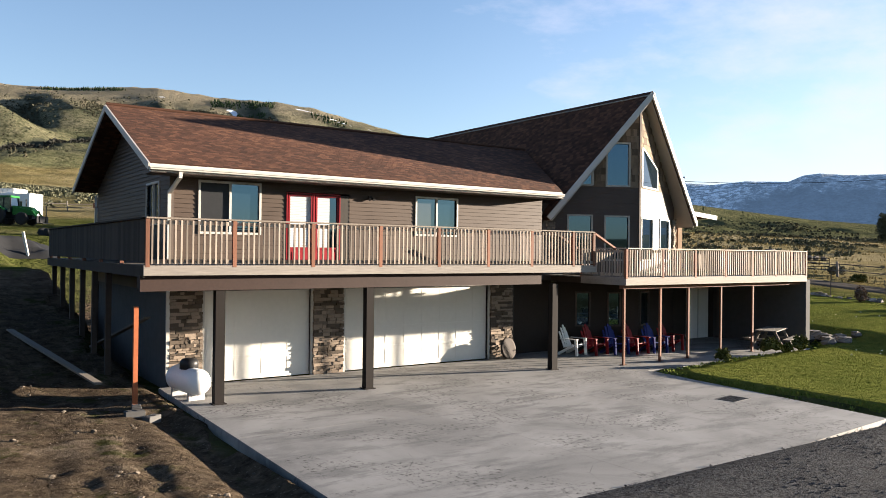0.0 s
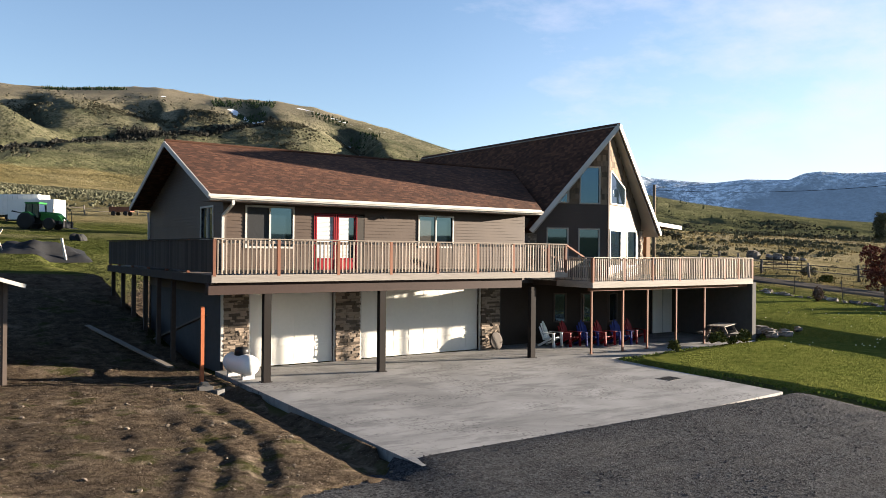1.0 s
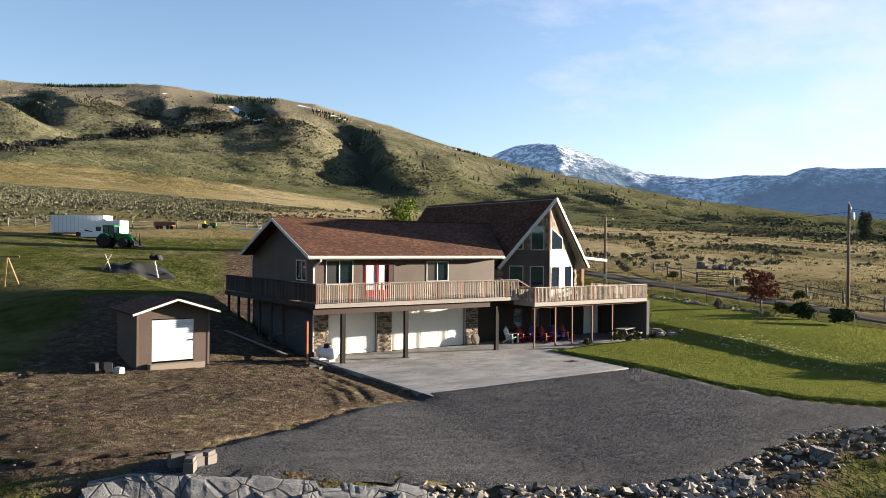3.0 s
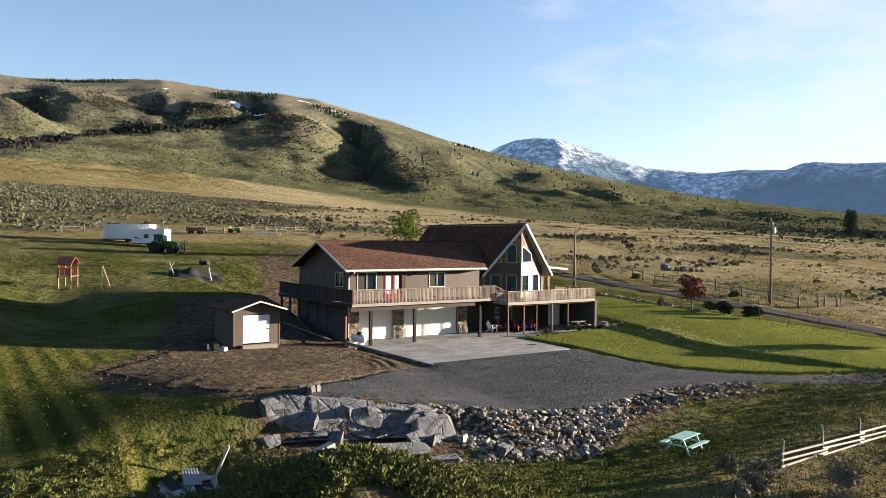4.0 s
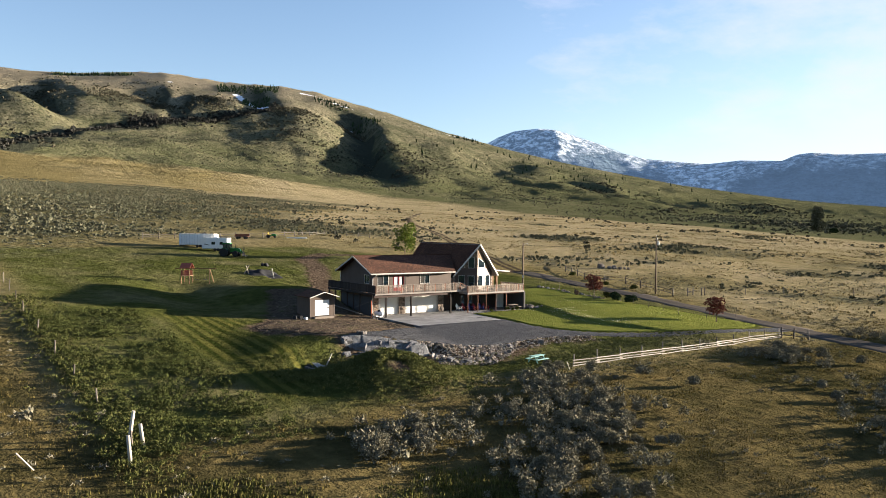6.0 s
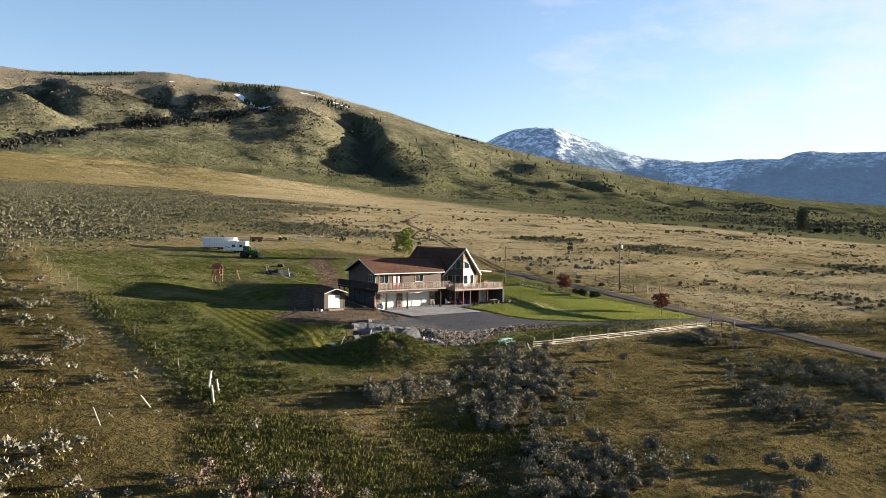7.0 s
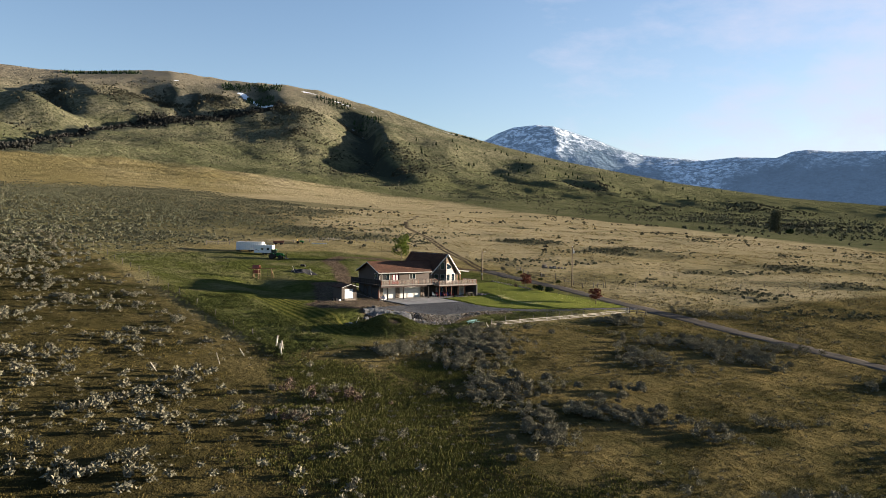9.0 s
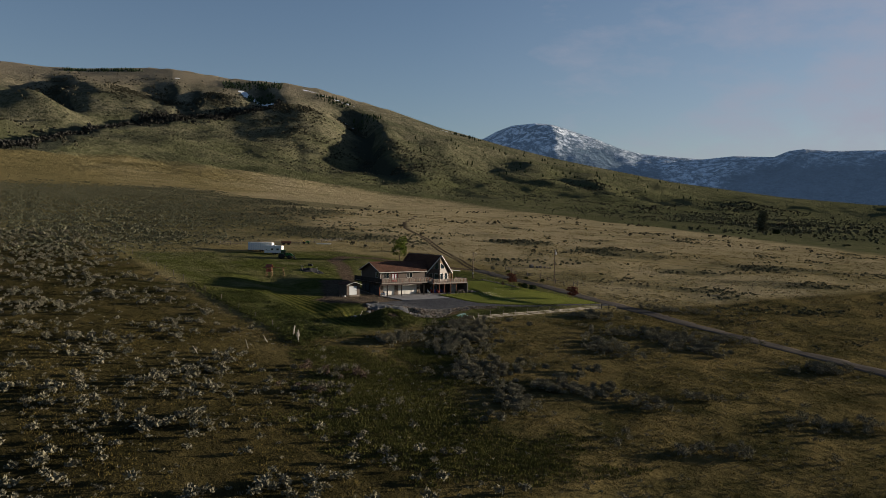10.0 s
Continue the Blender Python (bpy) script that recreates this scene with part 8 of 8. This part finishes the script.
bm = bmesh.new()
beam(bm, (-1.9, 0, 2.3), (4.6, 0, 2.3), 0.1, 0.14)
part("swing_beam", bm, MAT["wood_honey"], play)
for s in (-1, 1):
    bm = bmesh.new()
    beam(bm, (4.0, s * 0.95, -0.05), (3.6, 0, 2.35), 0.09, 0.09)
    part("swing_leg", bm, MAT["wood_honey"], play)
for x in (1.6, 2.9):
    bm = bmesh.new()
    for d in (-0.2, 0.2):
        tube(bm, (x + d, 0, 2.25), (x + d, 0, 0.6), 0.012, n=4)
    box(bm, x - 0.24, x + 0.24, -0.1, 0.1, 0.56, 0.6)
    part("swing", bm, MAT["black"], play)
# heap under a dark tarp, with crossed stakes and a leaning post
n = 16
verts, faces = [], []
for i in range(n + 1):
    for j in range(n + 1):
        u, v = i / n * 2 - 1, j / n * 2 - 1
        x, y = -0.6 + 3.0 * u, 40.6 + 1.9 * v
        d = max(abs(u), abs(v))
        verts.append((x, y, gz(x, y) + 0.85 * (1 - d ** 2.5) * (0.75 + 0.5 * float(fbm(np.array([u * 2.2]), np.array([v * 2.2]), 71, 3)[0])) - 0.03))
for i in range(n):
    for j in range(n):
        a = i * (n + 1) + j
        faces.append((a, a + n + 1, a + n + 2, a + 1))
MAT["tarp"] = plain("dark grey tarpaulin", (0.012, 0.0125, 0.014), 0.8, vary=0.4, scale=3, bump=0.5)
tagged(new("tarpaulin_mound", raw_mesh("tarpaulin_mound", verts, faces, MAT["tarp"], True)), "heap covered with a dark tarpaulin", "heap")
cross = thing("sawhorse", (-3.6, 40.6, gz(-3.6, 40.6)), -35, "pale crossed stakes at the tarpaulin heap", "sawhorse")
for p, q in (((-0.5, 0, 0), (0.35, 0, 1.5)), ((0.3, 0.1, 0), (-0.25, 0.1, 1.5))):
    bm = bmesh.new()
    beam(bm, p, q, 0.09, 0.09)
    part("stake", bm, MAT["log_pale"], cross)
bm = bmesh.new()
beam(bm, (0, 0, -0.1), (-0.4, 0, 1.7), 0.13, 0.13)
ob = solid("white_post", bm, MAT["trim_white"], "leaning white post at the tarpaulin heap", "post")
ob.matrix_basis = pose(0.6, 38.9, gz(0.6, 38.9), 0, 0, -35)
for k, (x, y) in enumerate(((2.8, 49.5), (3.4, 49.0), (3.0, 48.7))):
    bm = bmesh.new()
    lathe(bm, [(0.18, -0.12), (0.36, -0.12), (0.42, -0.05), (0.42, 0.05), (0.36, 0.12), (0.18, 0.12)], 14)
    ob = solid("old_tyre", bm, MAT["rubber"], "old black tyre lying in the grass", "tyre", "old tyres")
    ob.matrix_basis = pose(x, y, gz(x, y) + 0.2, 60, 20 * k, 40 * k)
# sheet metal heap below the bank
MAT["sheet"] = plain("dull zinc sheet", (0.20, 0.21, 0.225), 0.5, 0.35, vary=0.35)
heap = thing("scrap_heap", (-20.5, -21.6, gz(-20.5, -21.6)), 18, "heap of bent roofing sheets and boards", "scrap heap")
for k in range(16):
    bm = bmesh.new()
    l, w = rr.uniform(1.4, 2.8), rr.uniform(0.35, 0.7)
    wave = [(-w / 2 + w * c / 12, 0.015 * (c % 2)) for c in range(13)]
    prism(bm, [(-l / 2, y, z + 0.008) for y, z in wave] + [(-l / 2, y, z) for y, z in wave[::-1]], (l, 0, 0))
    ob = part("roofing_sheet", bm, MAT["sheet" if k % 3 else "tarp"], heap)
    ob.matrix_basis = pose(rr.uniform(-1.7, 1.7), rr.uniform(-1.3, 1.3), 0.10 + 0.018 * k, rr.uniform(-5, 5), rr.uniform(-4, 4), 62 + rr.uniform(-16, 16))
bm = bmesh.new()
beam(bm, (0, 0, 0), (0.3, 0.1, 1.5), 0.1, 0.05)
ob = part("board", bm, MAT["log_pale"], heap)
ob.matrix_basis = pose(2.2, 0.6, -0.1, 25, 0, 0)
bm = bmesh.new()
beam(bm, (-0.9, 0, 0.2), (0.9, 0, 0.5), 0.35, 0.3)
ob = solid("pale_log", bm, MAT["log_pale"], "short pale squared log lying on the bank", "log")
ob.matrix_basis = pose(-15.2, -22.6, gz(-15.2, -22.6) + 0.05, 0, 0, 15)


def picnic_table(x, y, rz, mat, label):
    t = thing("picnic_table", (x, y, gz(x, y) if y < -2 else 0.0), rz, label, "table")
    for k in range(5):
        bm = bmesh.new()
        box(bm, -0.95, 0.95, -0.38 + 0.155 * k, -0.24 + 0.155 * k, 0.72, 0.76)
        part("top_board", bm, mat, t)
    for s in (-1, 1):
        bm = bmesh.new()
        box(bm, -0.95, 0.95, s * 0.72 - 0.13, s * 0.72 + 0.13, 0.42, 0.46)
        part("bench", bm, mat, t)
        bm = bmesh.new()
        beam(bm, (s * 0.7, -0.62, 0), (s * 0.7, -0.25, 0.72), 0.06, 0.09)
        beam(bm, (s * 0.7, 0.62, 0), (s * 0.7, 0.25, 0.72), 0.06, 0.09)
        beam(bm, (s * 0.76, -0.82, 0.39), (s * 0.76, 0.82, 0.39), 0.06, 0.08)
        part("leg", bm, mat, t)
    return t


MAT["teal"] = plain("faded teal paint", (0.20, 0.36, 0.31), 0.65, vary=0.2, scale=4)
picnic_table(2.6, -26.7, 12, MAT["teal"], "faded teal picnic table in the grass below the drive")
picnic_table(21.3, -0.35, 20, MAT["wood_grey"], "grey weathered picnic table on the patio")


def chair(x, y, rz, c, label):
    t = thing("garden_chair", (x, y, 0.0), rz, label, "chair", "chairs on the patio")
    m = plain("moulded " + label.split()[0] + " plastic", c, 0.5, vary=0.12)
    bm = bmesh.new()
    prism(bm, [(-0.27, -0.32, 0.40), (-0.27, 0.22, 0.28), (-0.27, 0.22, 0.25), (-0.27, -0.32, 0.37)], (0.54, 0, 0))
    part("seat", bm, m, t)
    bm = bmesh.new()
    for k in range(5):
        x0 = -0.26 + 0.106 * k
        h = 1.0 - 0.09 * abs(k - 2) ** 1.3
        prism(bm, [(x0, 0.2, 0.26), (x0 + 0.092, 0.2, 0.26), (x0 + 0.092, 0.42, h), (x0 + 0.046, 0.43, h + 0.03), (x0, 0.42, h)], (0, 0.025, 0))
    part("backrest", bm, m, t)
    for s in (-1, 1):
        bm = bmesh.new()
        box(bm, s * 0.33 - 0.06, s * 0.33 + 0.06, -0.38, 0.3, 0.56, 0.585)
        part("armrest", bm, m, t)
        bm = bmesh.new()
        beam(bm, (s * 0.30, -0.34, 0), (s * 0.30, -0.30, 0.57), 0.05, 0.1)
        part("leg", bm, m, t)
        bm = bmesh.new()
        beam(bm, (s * 0.30, 0.45, 0), (s * 0.30, -0.2, 0.36), 0.05, 0.09)
        part("leg", bm, m, t)
    return t


RED, BLUE = (0.20, 0.012, 0.014), (0.02, 0.028, 0.15)
for x, y, rz, c, l in ((13.35, 2.2, 14, (0.72, 0.72, 0.70), "white moulded garden chair on the patio"), (14.15, 1.95, 4, RED, "red moulded garden chair on the patio"),
                       (14.95, 1.7, -6, BLUE, "blue moulded garden chair on the patio"), (15.65, 1.4, 3, RED, "red moulded garden chair on the patio"),
                       (16.5, 1.25, -8, BLUE, "blue moulded garden chair on the patio"), (17.5, 1.35, 5, RED, "red moulded garden chair on the patio")):
    chair(x, y, rz, c, l)

# gas tank beside the first post
tank = thing("gas_tank", (-0.35, 1.15, 0.0), 98, "white horizontal gas tank with a black lid", "tank")
bm = bmesh.new()
lathe(bm, [(0.02, -0.8), (0.16, -0.77), (0.26, -0.68), (0.31, -0.55), (0.31, 0.55), (0.26, 0.68), (0.16, 0.77), (0.02, 0.8)], 20, (0, 0, 0.43), "x")
part("shell", bm, MAT["white_metal"], tank)
bm = bmesh.new()
lathe(bm, [(0.22, 0.0), (0.22, 0.16), (0.17, 0.23), (0.05, 0.25)], 14, (-0.05, 0, 0.70))
part("lid", bm, MAT["black"], tank, "black domed lid")
for x in (-0.45, 0.45):
    bm = bmesh.new()
    box(bm, x - 0.04, x + 0.04, -0.2, 0.2, 0, 0.19)
    part("foot", bm, MAT["steel"], tank)
# loose things beside the slab
bm = bmesh.new()
box(bm, -0.05, 0.05, -0.05, 0.05, -0.2, 2.3)
ob = solid("orange_post", bm, plain("orange stained post", (0.33, 0.10, 0.04), 0.75, vary=0.2), "orange stained upright post beside the deck", "post")
ob.matrix_basis = pose(-1.62, 0.9, gz(-1.62, 0.9))
for k, (x, y) in enumerate(((-1.9, -0.3), (-1.6, -0.5), (-1.75, 0.2))):
    bm = bmesh.new()
    box(bm, -0.2, 0.2, -0.1, 0.1, 0, 0.19)
    box(bm, -0.15, -0.03, -0.07, 0.07, 0.19, 0.195)
    box(bm, 0.03, 0.15, -0.07, 0.07, 0.19, 0.195)
    bmesh.ops.bevel(bm, geom=list(bm.edges), offset=0.008, segments=1, affect="EDGES")
    ob = solid("concrete_block", bm, MAT["concrete_wall"], "grey concrete building block on the dirt", "block", "blocks beside the slab")
    ob.matrix_basis = pose(x, y, gz(x, y), 0, 0, 40 * k)
for k, (p, q) in enumerate((((-3.4, 8.5, 0.08), (-2.1, 2.4, 0.35)), ((-1.5, 6.5, 0.1), (-0.8, 3.2, 1.9)))):
    bm = bmesh.new()
    a, b = Vector(p), Vector(q)
    a.z += gz(a.x, a.y)
    b.z += gz(b.x, b.y)
    beam(bm, a, b, 0.18, 0.05)
    solid("leaning_plank", bm, MAT["wood_grey"], "grey plank leaning beside the house wall", "plank", "planks beside the house")
bm = bmesh.new()
for k in range(9):
    box(bm, -0.36 + 0.085 * k, -0.31 + 0.085 * k, -0.22, 0.22, 0, 0.015)
box(bm, -0.4, 0.42, -0.26, -0.22, -0.002, 0.016)
box(bm, -0.4, 0.42, 0.22, 0.26, -0.002, 0.016)
ob = solid("drain_grate", bm, MAT["black"], "dark iron drain grate in the concrete", "grate")
ob.matrix_basis = pose(10.9, -5.9, -0.008, 0, 0, 8)
# leaning round sign against the third pier, dark boxes
bm = bmesh.new()
lathe(bm, [(0.30, 0), (0.36, 0.0), (0.36, 0.05), (0.30, 0.05)], 20)
ob = solid("wagon_wheel_rim", bm, MAT["wood_dark"], "dark round rim leaning on the stone pier", "rim")
ob.matrix_basis = pose(10.6, 2.45, 0.36, 78, 0, 10)
for k, (x, y, w, c) in enumerate(((-11.4, 1.3, 0.5, "tarp"), (-11.0, 0.7, 0.35, "steel"), (-11.9, 1.9, 0.45, "black"))):
    bm = bmesh.new()
    v = box(bm, -w / 2, w / 2, -0.2, 0.2, 0, w)
    for q in v[4:]:
        q.co.x *= 0.8
    bmesh.ops.bevel(bm, geom=list(bm.edges), offset=0.03, segments=1, affect="EDGES")
    ob = solid("yard_bin", bm, MAT[c], "old container standing beside the shed", "container", "containers beside the shed")
    ob.matrix_basis = pose(x, y, gz(x, y), 0, 0, 25 * k)
# side porch roof with its posts
porch = thing("side_porch", label="small white edged porch roof on stone and timber posts", category="porch")
bm = bmesh.new()
prism(bm, [(20.6, 4.6, 5.55), (24.6, 4.6, 5.22), (24.6, 4.6, 5.34), (20.6, 4.6, 5.75)], (0, 3.6, 0))
part("roof", bm, MAT["shingle"], porch)
bm = bmesh.new()
beam(bm, (20.7, 4.57, 5.58), (24.65, 4.57, 5.25), 0.05, 0.2)
part("fascia", bm, MAT["trim_white"], porch, "white fascia board")
for x in (21.5, 22.3):
    bm = bmesh.new()
    box(bm, x - 0.14, x + 0.14, 4.75, 5.03, LOW_Z - 0.1, 5.4)
    part("post", bm, MAT["wood_honey"], porch)
bm = bmesh.new()
box(bm, 20.4, 23.0, 4.6, 8.2, LOW_Z - 0.2, LOW_Z - 0.05)
part("floor", bm, MAT["wood_grey"], porch)
